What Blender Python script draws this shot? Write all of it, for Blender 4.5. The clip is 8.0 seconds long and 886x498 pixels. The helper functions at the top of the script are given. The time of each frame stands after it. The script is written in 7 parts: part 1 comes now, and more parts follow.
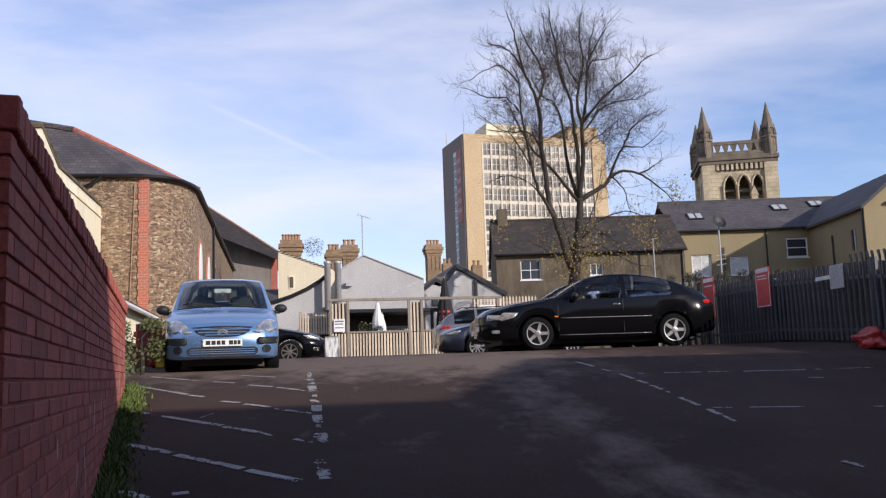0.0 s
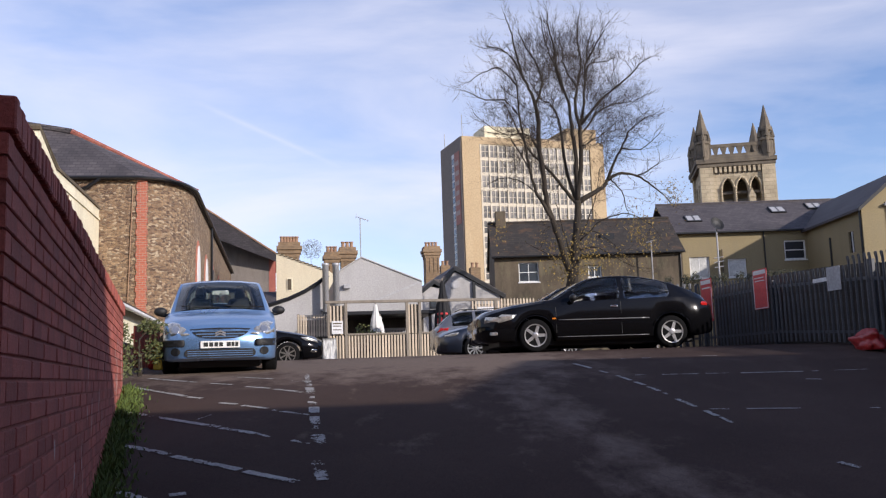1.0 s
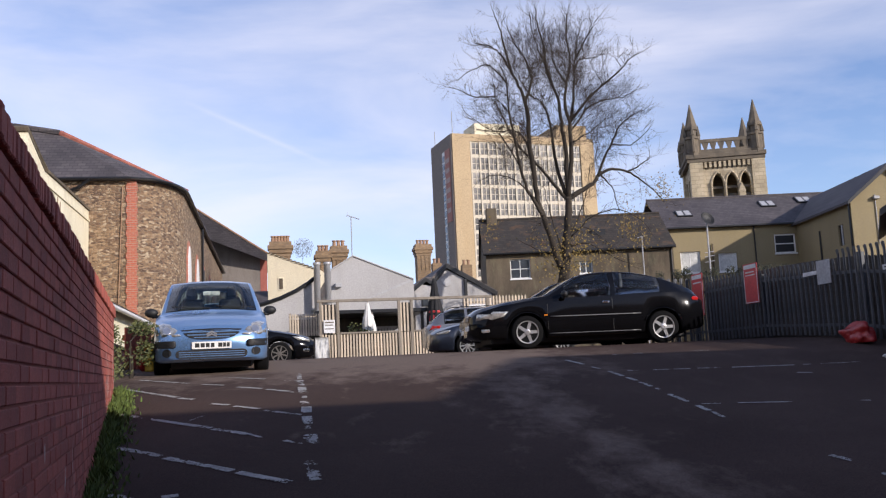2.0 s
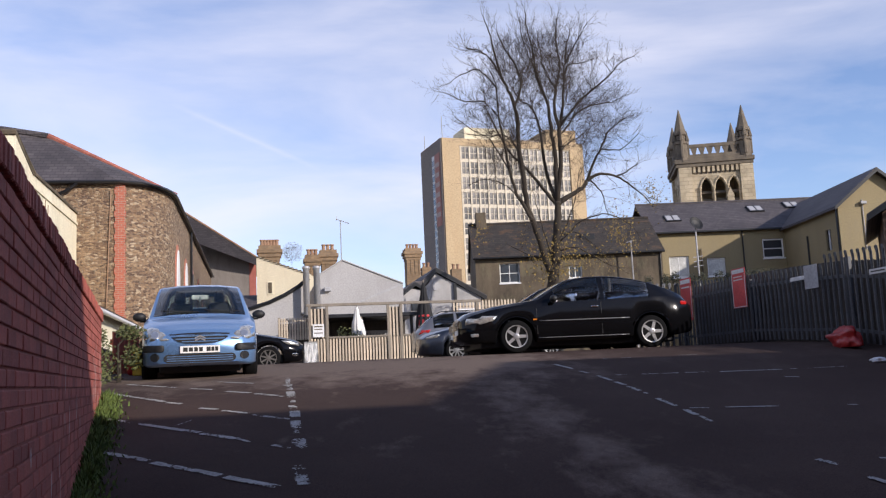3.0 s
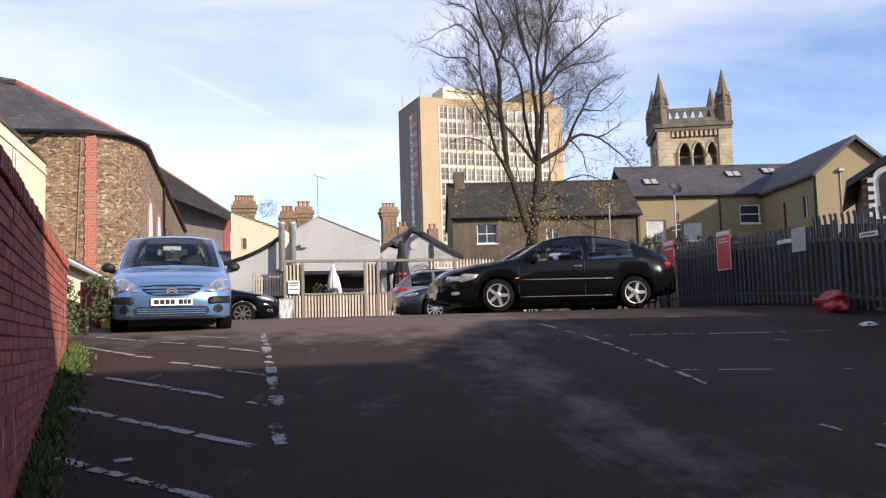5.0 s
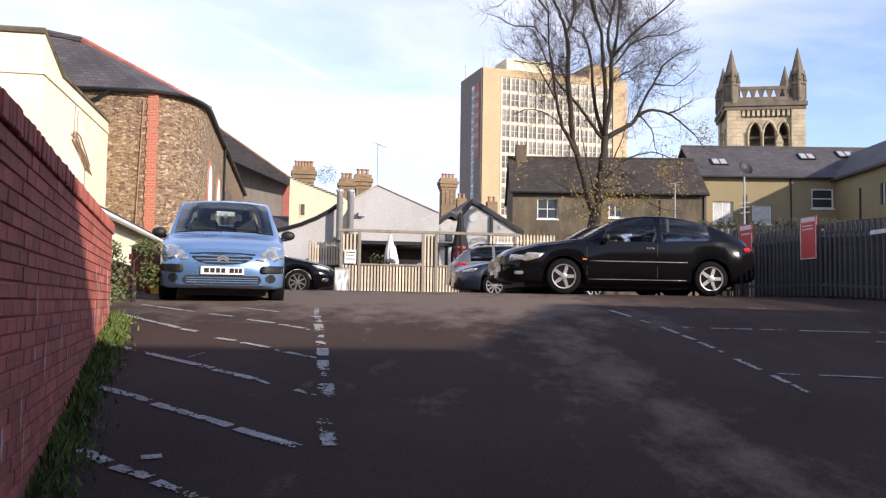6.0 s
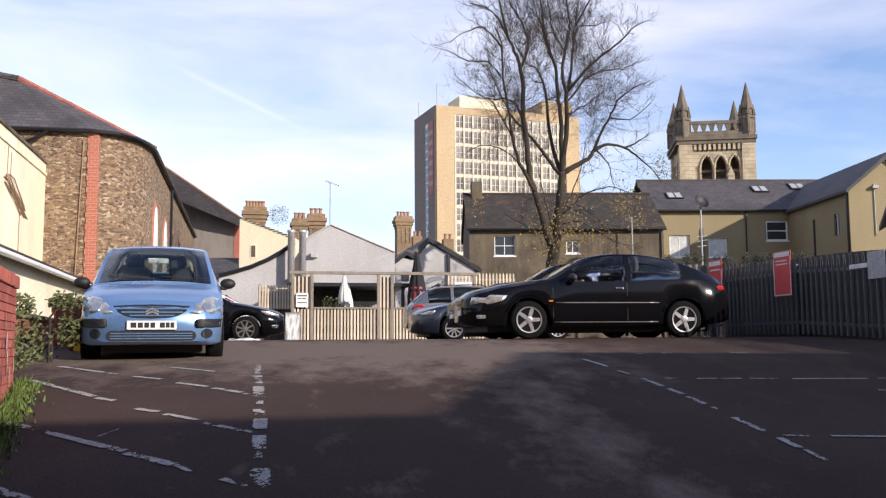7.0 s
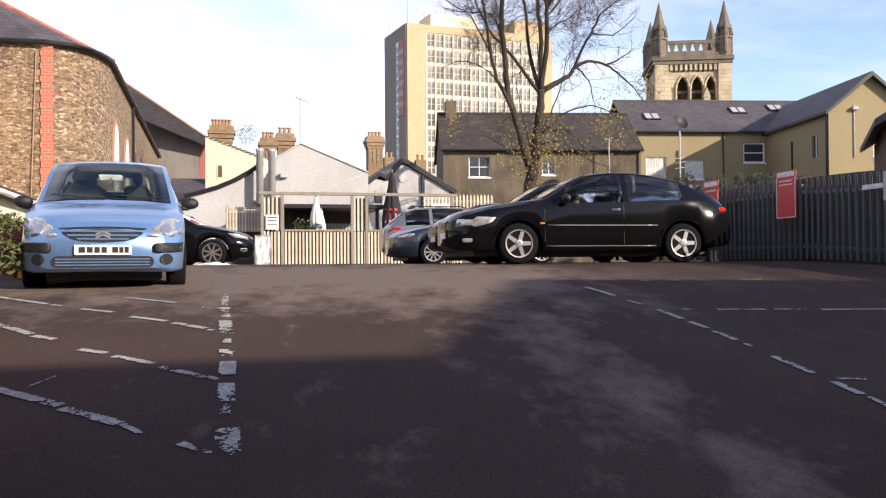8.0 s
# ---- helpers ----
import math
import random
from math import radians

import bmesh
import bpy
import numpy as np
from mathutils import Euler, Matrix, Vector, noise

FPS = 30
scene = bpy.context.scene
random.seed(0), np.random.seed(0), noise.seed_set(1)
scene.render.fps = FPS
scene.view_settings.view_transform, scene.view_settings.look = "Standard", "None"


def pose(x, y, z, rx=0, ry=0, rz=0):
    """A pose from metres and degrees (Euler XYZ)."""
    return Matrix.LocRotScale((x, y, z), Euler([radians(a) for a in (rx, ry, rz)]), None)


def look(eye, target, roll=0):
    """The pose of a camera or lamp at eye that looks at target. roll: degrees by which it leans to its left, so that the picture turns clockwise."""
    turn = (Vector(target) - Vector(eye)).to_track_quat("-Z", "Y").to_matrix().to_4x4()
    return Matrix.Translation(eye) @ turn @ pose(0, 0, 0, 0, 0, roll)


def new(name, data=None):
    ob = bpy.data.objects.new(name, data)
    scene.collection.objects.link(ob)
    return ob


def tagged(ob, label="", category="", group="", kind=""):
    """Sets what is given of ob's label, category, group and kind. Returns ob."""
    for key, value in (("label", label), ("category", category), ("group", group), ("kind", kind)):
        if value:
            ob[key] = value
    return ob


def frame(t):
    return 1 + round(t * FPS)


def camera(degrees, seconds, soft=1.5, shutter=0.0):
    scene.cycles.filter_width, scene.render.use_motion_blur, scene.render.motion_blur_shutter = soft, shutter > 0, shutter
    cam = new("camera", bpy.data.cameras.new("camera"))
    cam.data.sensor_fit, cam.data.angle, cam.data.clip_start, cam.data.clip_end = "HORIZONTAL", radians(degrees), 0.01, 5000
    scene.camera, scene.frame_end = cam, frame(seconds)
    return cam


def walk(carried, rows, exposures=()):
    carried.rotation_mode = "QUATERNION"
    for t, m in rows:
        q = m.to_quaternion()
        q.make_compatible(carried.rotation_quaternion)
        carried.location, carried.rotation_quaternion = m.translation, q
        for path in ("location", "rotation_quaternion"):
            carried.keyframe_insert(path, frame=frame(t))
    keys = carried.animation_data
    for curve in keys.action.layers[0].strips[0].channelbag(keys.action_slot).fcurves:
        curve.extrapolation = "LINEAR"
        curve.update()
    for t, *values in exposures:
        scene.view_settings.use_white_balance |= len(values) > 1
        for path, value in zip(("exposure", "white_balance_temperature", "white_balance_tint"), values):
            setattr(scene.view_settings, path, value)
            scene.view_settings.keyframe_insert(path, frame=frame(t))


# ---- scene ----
cam = camera(52.3, 8.0, soft=1.25)
PATH = [
    (0, (0.126, -0.144, 1.529), (0.121, 1.838, 1.794), -1.9),
    (0.5, (0.126, -0.145, 1.524), (0.119, 1.837, 1.79), -1.9),
    (1, (0.134, -0.155, 1.52), (0.133, 1.827, 1.79), -1.9),
    (1.5, (0.138, -0.148, 1.525), (0.144, 1.834, 1.788), -2.3),
    (3, (0.147, -0.158, 1.526), (0.188, 1.823, 1.798), -2.6),
    (3.5, (0.158, -0.15, 1.52), (0.205, 1.83, 1.798), -1.8),
    (4, (0.223, -0.112, 1.49), (0.281, 1.868, 1.769), -1.4),
    (4.5, (0.199, 0.004, 1.461), (0.279, 1.989, 1.694), -2.7),
    (4.7, (0.137, 0.102, 1.464), (0.231, 2.088, 1.679), -2.6),
    (5.8, (-0.042, 0.922, 1.615), (-0.032, 2.918, 1.734), 1.6),
    (6, (-0.049, 1.095, 1.623), (-0.081, 3.091, 1.745), 0.9),
    (6.3, (-0.069, 1.381, 1.702), (-0.085, 3.374, 1.860), 0.1),
    (6.5, (-0.096, 1.578, 1.723), (-0.067, 3.57, 1.892), 0.0),
    (7, (-0.064, 2.15, 1.791), (0.001, 4.139, 1.996), -0.4),
    (7.2, (-0.070, 2.354, 1.770), (0.012, 4.343, 1.959), -2.0),
    (7.5, (-0.131, 2.701, 1.794), (-0.02, 4.693, 1.929), 0.9),
    (7.8, (-0.184, 3.021, 1.858), (-0.040, 5.014, 1.944), -0.1),
    (8, (-0.231, 3.276, 1.839), (-0.1, 5.271, 1.872), -0.4),
]
walk(cam, [(t, look(eye, target, roll)) for t, eye, target, roll in PATH],
     [(0.0, -0.14, 6500, 15), (4.0, -0.14, 6550, 15), (4.7, 0.05, 6700, 14), (5.8, 0.38, 6850, 14), (6.0, 0.38, 6850, 14), (6.5, 0.24, 6800, 14), (7.0, 0.18, 6800, 14), (7.5, 0.26, 6850, 14), (8.0, 0.52, 7250, 14)])

from mathutils.bvhtree import BVHTree

# ---- world, sun, exposure ----
SUN_TO = Vector((0.73, -0.58, 0.36)).normalized()
sun_el = math.asin(SUN_TO.z)
sun_data = bpy.data.lights.new("sun", "SUN")
sun_data.energy, sun_data.angle, sun_data.color = 5.3, radians(0.6), (1.0, 0.935, 0.84)
sun = new("sun", sun_data)
sun.rotation_euler = SUN_TO.to_track_quat("Z", "Y").to_euler()

world = bpy.data.worlds.new("sky")
scene.world = world
world.use_nodes = True
wn = world.node_tree.nodes
wl = world.node_tree.links
wn.clear()
w_out = wn.new("ShaderNodeOutputWorld")
w_bg = wn.new("ShaderNodeBackground")
w_sky = wn.new("ShaderNodeTexSky")
w_sky.sky_type, w_sky.sun_disc = "NISHITA", False
w_sky.sun_elevation = sun_el
w_sky.sun_rotation = math.atan2(SUN_TO.x, SUN_TO.y)
w_sky.air_density, w_sky.dust_density, w_sky.ozone_density = 1.0, 0.35, 2.0
w_co = wn.new("ShaderNodeTexCoord")
w_map = wn.new("ShaderNodeMapping")
w_map.inputs["Scale"].default_value = (1.1, 1.1, 4.2)
w_map.inputs["Rotation"].default_value = (0, radians(14), 0)
w_no = wn.new("ShaderNodeTexNoise")
w_no.inputs["Scale"].default_value, w_no.inputs["Detail"].default_value = 2.1, 7.0
w_no.inputs["Roughness"].default_value, w_no.inputs["Distortion"].default_value = 0.52, 0.35
w_ramp = wn.new("ShaderNodeValToRGB")
w_ramp.color_ramp.elements[0].position, w_ramp.color_ramp.elements[1].position = 0.34, 0.77
w_ramp.color_ramp.elements[0].color = (0, 0, 0, 1)
w_ramp.color_ramp.elements[1].color = (0.85, 0.85, 0.85, 1)
w_mix = wn.new("ShaderNodeMix")
w_mix.data_type = "RGBA"
w_mix.inputs[7].default_value = (6.0, 6.05, 6.65, 1)
wl.new(w_co.outputs["Generated"], w_map.inputs["Vector"])
wl.new(w_map.outputs["Vector"], w_no.inputs["Vector"])
w_sep = wn.new("ShaderNodeSeparateXYZ")
wl.new(w_co.outputs["Generated"], w_sep.inputs[0])
w_haze = wn.new("ShaderNodeMath")
w_haze.operation = "MULTIPLY_ADD"
w_haze.inputs[1].default_value = -0.07
wl.new(w_sep.outputs["X"], w_haze.inputs[0])
# the cloud veil thins out towards the zenith
w_up = wn.new("ShaderNodeMath")
w_up.operation = "SUBTRACT"
w_up.use_clamp = True
w_up.inputs[1].default_value = 0.48
wl.new(w_sep.outputs["Z"], w_up.inputs[0])
w_thin = wn.new("ShaderNodeMath")
w_thin.operation = "MULTIPLY_ADD"
w_thin.inputs[1].default_value = -0.35
wl.new(w_up.outputs[0], w_thin.inputs[0])
wl.new(w_no.outputs["Fac"], w_thin.inputs[2])
wl.new(w_thin.outputs[0], w_haze.inputs[2])
wl.new(w_haze.outputs[0], w_ramp.inputs["Fac"])


def sky_dot(direction):
    d = wn.new("ShaderNodeVectorMath")
    d.operation = "DOT_PRODUCT"
    d.inputs[1].default_value = direction
    wl.new(w_co.outputs["Generated"], d.inputs[0])
    return d.outputs["Value"]


def sky_ramp(value, stops):
    r = wn.new("ShaderNodeValToRGB")
    for e, (p, c) in zip(r.color_ramp.elements, stops):
        e.position, e.color = p, (c, c, c, 1)
    wl.new(value, r.inputs["Fac"])
    return r.outputs["Color"]


# an old, spreading vapour trail
w_abs = wn.new("ShaderNodeMath")
w_abs.operation = "ABSOLUTE"
wl.new(sky_dot((-0.4424, 0.156, -0.8831)), w_abs.inputs[0])
w_across = sky_ramp(w_abs.outputs[0], [(0.0, 0.16), (0.0045, 0.0)])
w_along = sky_ramp(sky_dot((-0.184, 0.948, 0.2596)), [(0.9978, 0.0), (0.9992, 1.0)])
w_trail = wn.new("ShaderNodeMath")
w_trail.operation = "MULTIPLY"
wl.new(w_across, w_trail.inputs[0])
wl.new(w_along, w_trail.inputs[1])
w_sum = wn.new("ShaderNodeMath")
w_sum.use_clamp = True
wl.new(w_ramp.outputs["Color"], w_sum.inputs[0])
wl.new(w_trail.outputs[0], w_sum.inputs[1])
wl.new(w_sum.outputs[0], w_mix.inputs[0])
w_tint = wn.new("ShaderNodeMix")
w_tint.data_type, w_tint.blend_type = "RGBA", "MULTIPLY"
w_tint.inputs[0].default_value = 1.0
w_tint.inputs[7].default_value = (1.0, 1.0, 1.17, 1)
wl.new(w_sky.outputs["Color"], w_tint.inputs[6])
wl.new(w_tint.outputs[2], w_mix.inputs[6])
wl.new(w_mix.outputs[2], w_bg.inputs["Color"])
w_bg.inputs["Strength"].default_value = 0.18
wl.new(w_bg.outputs["Background"], w_out.inputs["Surface"])


# ---- materials ----
def nodes_of(name):
    m = bpy.data.materials.new(name)
    m.use_nodes = True
    nt = m.node_tree
    return m, nt.nodes, nt.links, nt.nodes["Principled BSDF"]


def noise_tex(n, l, scale, detail=5.0, rough=0.55, stretch=(1, 1, 1), coords="Object"):
    co = n.new("ShaderNodeTexCoord")
    mp = n.new("ShaderNodeMapping")
    mp.inputs["Scale"].default_value = stretch
    tx = n.new("ShaderNodeTexNoise")
    tx.inputs["Scale"].default_value, tx.inputs["Detail"].default_value, tx.inputs["Roughness"].default_value = scale, detail, rough
    l.new(co.outputs[coords], mp.inputs["Vector"])
    l.new(mp.outputs["Vector"], tx.inputs["Vector"])
    return tx


def ramp(n, l, src, stops):
    r = n.new("ShaderNodeValToRGB")
    while len(r.color_ramp.elements) < len(stops):
        r.color_ramp.elements.new(0.5)
    for e, (p, c) in zip(r.color_ramp.elements, stops):
        e.position, e.color = p, (*c, 1)
    l.new(src, r.inputs["Fac"])
    return r


def mixc(n, l, fac, a, b, mode="MIX"):
    x = n.new("ShaderNodeMix")
    x.data_type, x.blend_type = "RGBA", mode
    for sock, val in ((x.inputs[0], fac), (x.inputs[6], a), (x.inputs[7], b)):
        if isinstance(val, (int, float)):
            sock.default_value = val
        elif isinstance(val, tuple):
            sock.default_value = (*val, 1)
        else:
            l.new(val, sock)
    return x.outputs[2]


def bumped(n, l, b, height, strength, distance=0.01):
    bp = n.new("ShaderNodeBump")
    bp.inputs["Strength"].default_value, bp.inputs["Distance"].default_value = strength, distance
    l.new(height, bp.inputs["Height"])
    l.new(bp.outputs["Normal"], b.inputs["Normal"])


def surf(name, c1, c2, s1=0.8, s2=25.0, rough=0.85, metal=0.0, bump=0.3, dirt=None, dirt_amt=0.4, rnd=0.0, stretch=(1, 1, 1), coat=0.0, dist=0.01):
    """Two-scale mottled surface; dirt is a third colour in sparse streaks."""
    m, n, l, b = nodes_of(name)
    big = noise_tex(n, l, s1, 6, 0.6, stretch)
    fine = noise_tex(n, l, s2, 4, 0.6)
    col = ramp(n, l, big.outputs["Fac"], [(0.32, c1), (0.68, c2)]).outputs["Color"]
    sp = ramp(n, l, fine.outputs["Fac"], [(0.3, (0.78, 0.78, 0.78)), (0.7, (1.15, 1.15, 1.15))]).outputs["Color"]
    col = mixc(n, l, 1.0, col, sp, "MULTIPLY")
    if dirt:
        d = noise_tex(n, l, s1 * 2.3, 8, 0.68, (1.6, 1.6, 0.5))
        dm = ramp(n, l, d.outputs["Fac"], [(0.5, (0, 0, 0)), (0.72, (dirt_amt,) * 3)]).outputs["Color"]
        col = mixc(n, l, dm, col, dirt)
    if rnd:
        oi = n.new("ShaderNodeObjectInfo")
        geo = n.new("ShaderNodeNewGeometry")
        ad = n.new("ShaderNodeMath")
        ad.operation = "ADD"
        l.new(oi.outputs["Random"], ad.inputs[0])
        l.new(geo.outputs["Random Per Island"], ad.inputs[1])
        fr = n.new("ShaderNodeMath")
        fr.operation = "FRACT"
        l.new(ad.outputs[0], fr.inputs[0])
        rr = ramp(n, l, fr.outputs[0], [(0, (1 - rnd, 1 - rnd, 1 - rnd)), (1, (1 + rnd, 1 + rnd * 0.9, 1 + rnd * 0.8))]).outputs["Color"]
        col = mixc(n, l, 1.0, col, rr, "MULTIPLY")
    l.new(col, b.inputs["Base Color"])
    b.inputs["Metallic"].default_value = metal
    rg = ramp(n, l, big.outputs["Fac"], [(0.3, (max(rough - 0.08, 0.02),) * 3), (0.7, (min(rough + 0.08, 1),) * 3)]).outputs["Color"]
    l.new(rg, b.inputs["Roughness"])
    b.inputs["Coat Weight"].default_value = coat
    b.inputs["Coat Roughness"].default_value = 0.06
    if bump:
        bumped(n, l, b, fine.outputs["Fac"], bump, dist)
    if "black_car" in name:
        b.inputs["Specular IOR Level"].default_value = 0.22
    return m


def rubble(name, scale=7.0):
    m, n, l, b = nodes_of(name)
    co = n.new("ShaderNodeTexCoord")
    mp = n.new("ShaderNodeMapping")
    mp.inputs["Scale"].default_value = (0.8, 0.8, 1.7)
    wob = noise_tex(n, l, 1.7, 3)
    ad = n.new("ShaderNodeVectorMath")
    ad.operation = "MULTIPLY_ADD"
    ad.inputs[1].default_value = (0.25, 0.25, 0.25)
    l.new(co.outputs["Object"], mp.inputs["Vector"])
    l.new(wob.outputs["Color"], ad.inputs[0])
    l.new(mp.outputs["Vector"], ad.inputs[2])
    cell, edge = n.new("ShaderNodeTexVoronoi"), n.new("ShaderNodeTexVoronoi")
    edge.feature = "DISTANCE_TO_EDGE"
    for v in (cell, edge):
        v.inputs["Scale"].default_value = scale
        l.new(ad.outputs[0], v.inputs["Vector"])
    sep = n.new("ShaderNodeSeparateColor")
    l.new(cell.outputs["Color"], sep.inputs[0])
    col = ramp(n, l, sep.outputs[0], [(0.0, (0.10, 0.060, 0.042)), (0.3, (0.185, 0.115, 0.070)), (0.62, (0.27, 0.172, 0.098)), (0.85, (0.36, 0.25, 0.15)), (1.0, (0.46, 0.37, 0.255))]).outputs["Color"]
    fine = noise_tex(n, l, 14, 5)
    sp = ramp(n, l, fine.outputs["Fac"], [(0.3, (0.7, 0.7, 0.7)), (0.7, (1.2, 1.2, 1.2))]).outputs["Color"]
    col = mixc(n, l, 1.0, col, sp, "MULTIPLY")
    jo = ramp(n, l, edge.outputs["Distance"], [(0.0, (1, 1, 1)), (0.07, (0, 0, 0))]).outputs["Color"]
    col = mixc(n, l, jo, col, (0.20, 0.165, 0.125))
    l.new(col, b.inputs["Base Color"])
    b.inputs["Roughness"].default_value = 0.92
    hg = ramp(n, l, edge.outputs["Distance"], [(0.0, (0, 0, 0)), (0.12, (1, 1, 1))]).outputs["Color"]
    bumped(n, l, b, hg, 0.7, 0.03)
    return m


def courses(name, c1, c2, mortar, w=0.3, h=0.2, gap=0.012, rough=0.8, bump=0.5, lichen=None, axes="XZ"):
    """Slates or bricks seen from afar, laid in courses."""
    m, n, l, b = nodes_of(name)
    co = n.new("ShaderNodeTexCoord")
    sx, cb = n.new("ShaderNodeSeparateXYZ"), n.new("ShaderNodeCombineXYZ")
    l.new(co.outputs["Object"], sx.inputs[0])
    if axes == "SUM":
        ad = n.new("ShaderNodeMath")
        l.new(sx.outputs["X"], ad.inputs[0])
        l.new(sx.outputs["Y"], ad.inputs[1])
        l.new(ad.outputs[0], cb.inputs["X"])
    else:
        l.new(sx.outputs[axes[0]], cb.inputs["X"])
    l.new(sx.outputs["Z"], cb.inputs["Y"])
    br = n.new("ShaderNodeTexBrick")
    br.inputs["Scale"].default_value = 1.0
    br.inputs["Brick Width"].default_value, br.inputs["Row Height"].default_value, br.inputs["Mortar Size"].default_value = w, h, gap
    br.inputs["Color1"].default_value, br.inputs["Color2"].default_value, br.inputs["Mortar"].default_value = (*c1, 1), (*c2, 1), (*mortar, 1)
    l.new(cb.outputs[0], br.inputs["Vector"])
    big = noise_tex(n, l, 0.5, 6, 0.65)
    sp = ramp(n, l, big.outputs["Fac"], [(0.3, (0.72, 0.72, 0.72)), (0.7, (1.25, 1.25, 1.25))]).outputs["Color"]
    col = mixc(n, l, 1.0, br.outputs["Color"], sp, "MULTIPLY")
    if lichen:
        d = noise_tex(n, l, 1.4, 8, 0.7)
        dm = ramp(n, l, d.outputs["Fac"], [(0.53, (0, 0, 0)), (0.7, (0.6, 0.6, 0.6))]).outputs["Color"]
        col = mixc(n, l, dm, col, lichen)
    l.new(col, b.inputs["Base Color"])
    b.inputs["Roughness"].default_value = rough
    bumped(n, l, b, br.outputs["Fac"], -bump, 0.01)
    return m


def asphalt_material():
    m, n, l, b = nodes_of("asphalt")
    big = noise_tex(n, l, 0.35, 8, 0.62)
    mid = noise_tex(n, l, 1.9, 8, 0.7, (1.0, 0.5, 1))
    fine = noise_tex(n, l, 90, 3, 0.7)
    col = ramp(n, l, big.outputs["Fac"], [(0.3, (0.050, 0.0340, 0.0295)), (0.7, (0.078, 0.0540, 0.0460))]).outputs["Color"]
    # worn, dusty patches, strongest along a strip where cars turn
    co = n.new("ShaderNodeTexCoord")
    sx = n.new("ShaderNodeSeparateXYZ")
    l.new(co.outputs["Object"], sx.inputs[0])
    wob = noise_tex(n, l, 0.5, 4)
    line = n.new("ShaderNodeMath")
    line.operation = "MULTIPLY_ADD"
    l.new(sx.outputs["Y"], line.inputs[0])
    line.inputs[1].default_value = 0.27
    line.inputs[2].default_value = -3.55
    ad = n.new("ShaderNodeMath")
    l.new(sx.outputs["X"], ad.inputs[0])
    l.new(line.outputs[0], ad.inputs[1])
    ab = n.new("ShaderNodeMath")
    ab.operation = "ABSOLUTE"
    l.new(ad.outputs[0], ab.inputs[0])
    strip = ramp(n, l, ab.outputs[0], [(0.0, (0.20, 0.20, 0.20)), (0.95, (0.0, 0.0, 0.0))]).outputs["Color"]
    # dusty band across the crest, also paled to brighten the sunlit ground
    cr = n.new("ShaderNodeMath")
    cr.operation = "SUBTRACT"
    l.new(sx.outputs["Y"], cr.inputs[0])
    cr.inputs[1].default_value = 14.2
    ca = n.new("ShaderNodeMath")
    ca.operation = "ABSOLUTE"
    l.new(cr.outputs[0], ca.inputs[0])
    cd = n.new("ShaderNodeMath")
    cd.operation = "MULTIPLY"
    l.new(ca.outputs[0], cd.inputs[0])
    cd.inputs[1].default_value = 0.2
    crest = ramp(n, l, cd.outputs[0], [(0.0, (0.42, 0.42, 0.42)), (0.9, (0, 0, 0))]).outputs["Color"]
    # the band fades to the right, painting in the shade beside the fence
    right_shade = n.new("ShaderNodeMapRange")
    right_shade.inputs["From Min"].default_value, right_shade.inputs["From Max"].default_value = 1.0, 2.6
    right_shade.inputs["To Min"].default_value, right_shade.inputs["To Max"].default_value = 1.0, 0.25
    l.new(sx.outputs["X"], right_shade.inputs["Value"])
    # crest band dimmed by that painted shade
    swept = n.new("ShaderNodeMath")
    swept.operation = "MULTIPLY"
    l.new(crest, swept.inputs[0])
    l.new(right_shade.outputs[0], swept.inputs[1])
    both = n.new("ShaderNodeMath")
    both.operation = "MAXIMUM"
    l.new(strip, both.inputs[0])
    l.new(swept.outputs[0], both.inputs[1])
    sm = n.new("ShaderNodeMath")
    l.new(both.outputs[0], sm.inputs[0])
    l.new(mid.outputs["Fac"], sm.inputs[1])
    worn = ramp(n, l, sm.outputs[0], [(0.585, (0, 0, 0)), (0.80, (0.8, 0.8, 0.8))]).outputs["Color"]
    # worn patches weakened likewise, to darken the shaded right-hand side
    bays = n.new("ShaderNodeMapRange")
    bays.inputs["From Min"].default_value, bays.inputs["From Max"].default_value = 1.8, 3.2
    bays.inputs["To Min"].default_value, bays.inputs["To Max"].default_value = 1.0, 0.3
    l.new(sx.outputs["X"], bays.inputs["Value"])
    wear = n.new("ShaderNodeMath")
    wear.operation = "MULTIPLY"
    l.new(worn, wear.inputs[0])
    l.new(bays.outputs[0], wear.inputs[1])
    col = mixc(n, l, wear.outputs[0], col, (0.185, 0.142, 0.117))
    sp = ramp(n, l, fine.outputs["Fac"], [(0.3, (0.6, 0.6, 0.6)), (0.72, (1.4, 1.4, 1.4))]).outputs["Color"]
    col = mixc(n, l, 1.0, col, sp, "MULTIPLY")
    l.new(col, b.inputs["Base Color"])
    b.inputs["Roughness"].default_value = 0.88
    b.inputs["Specular IOR Level"].default_value = 0.04
    bumped(n, l, b, fine.outputs["Fac"], 0.5, 0.006)
    return m


def glass_material(name, tint=(0.75, 0.8, 0.8), rough=0.02):
    m, n, l, b = nodes_of(name)
    b.inputs["Base Color"].default_value = (*tint, 1)
    b.inputs["Transmission Weight"].default_value = 1.0
    b.inputs["Roughness"].default_value = rough
    b.inputs["IOR"].default_value = 1.38
    return m


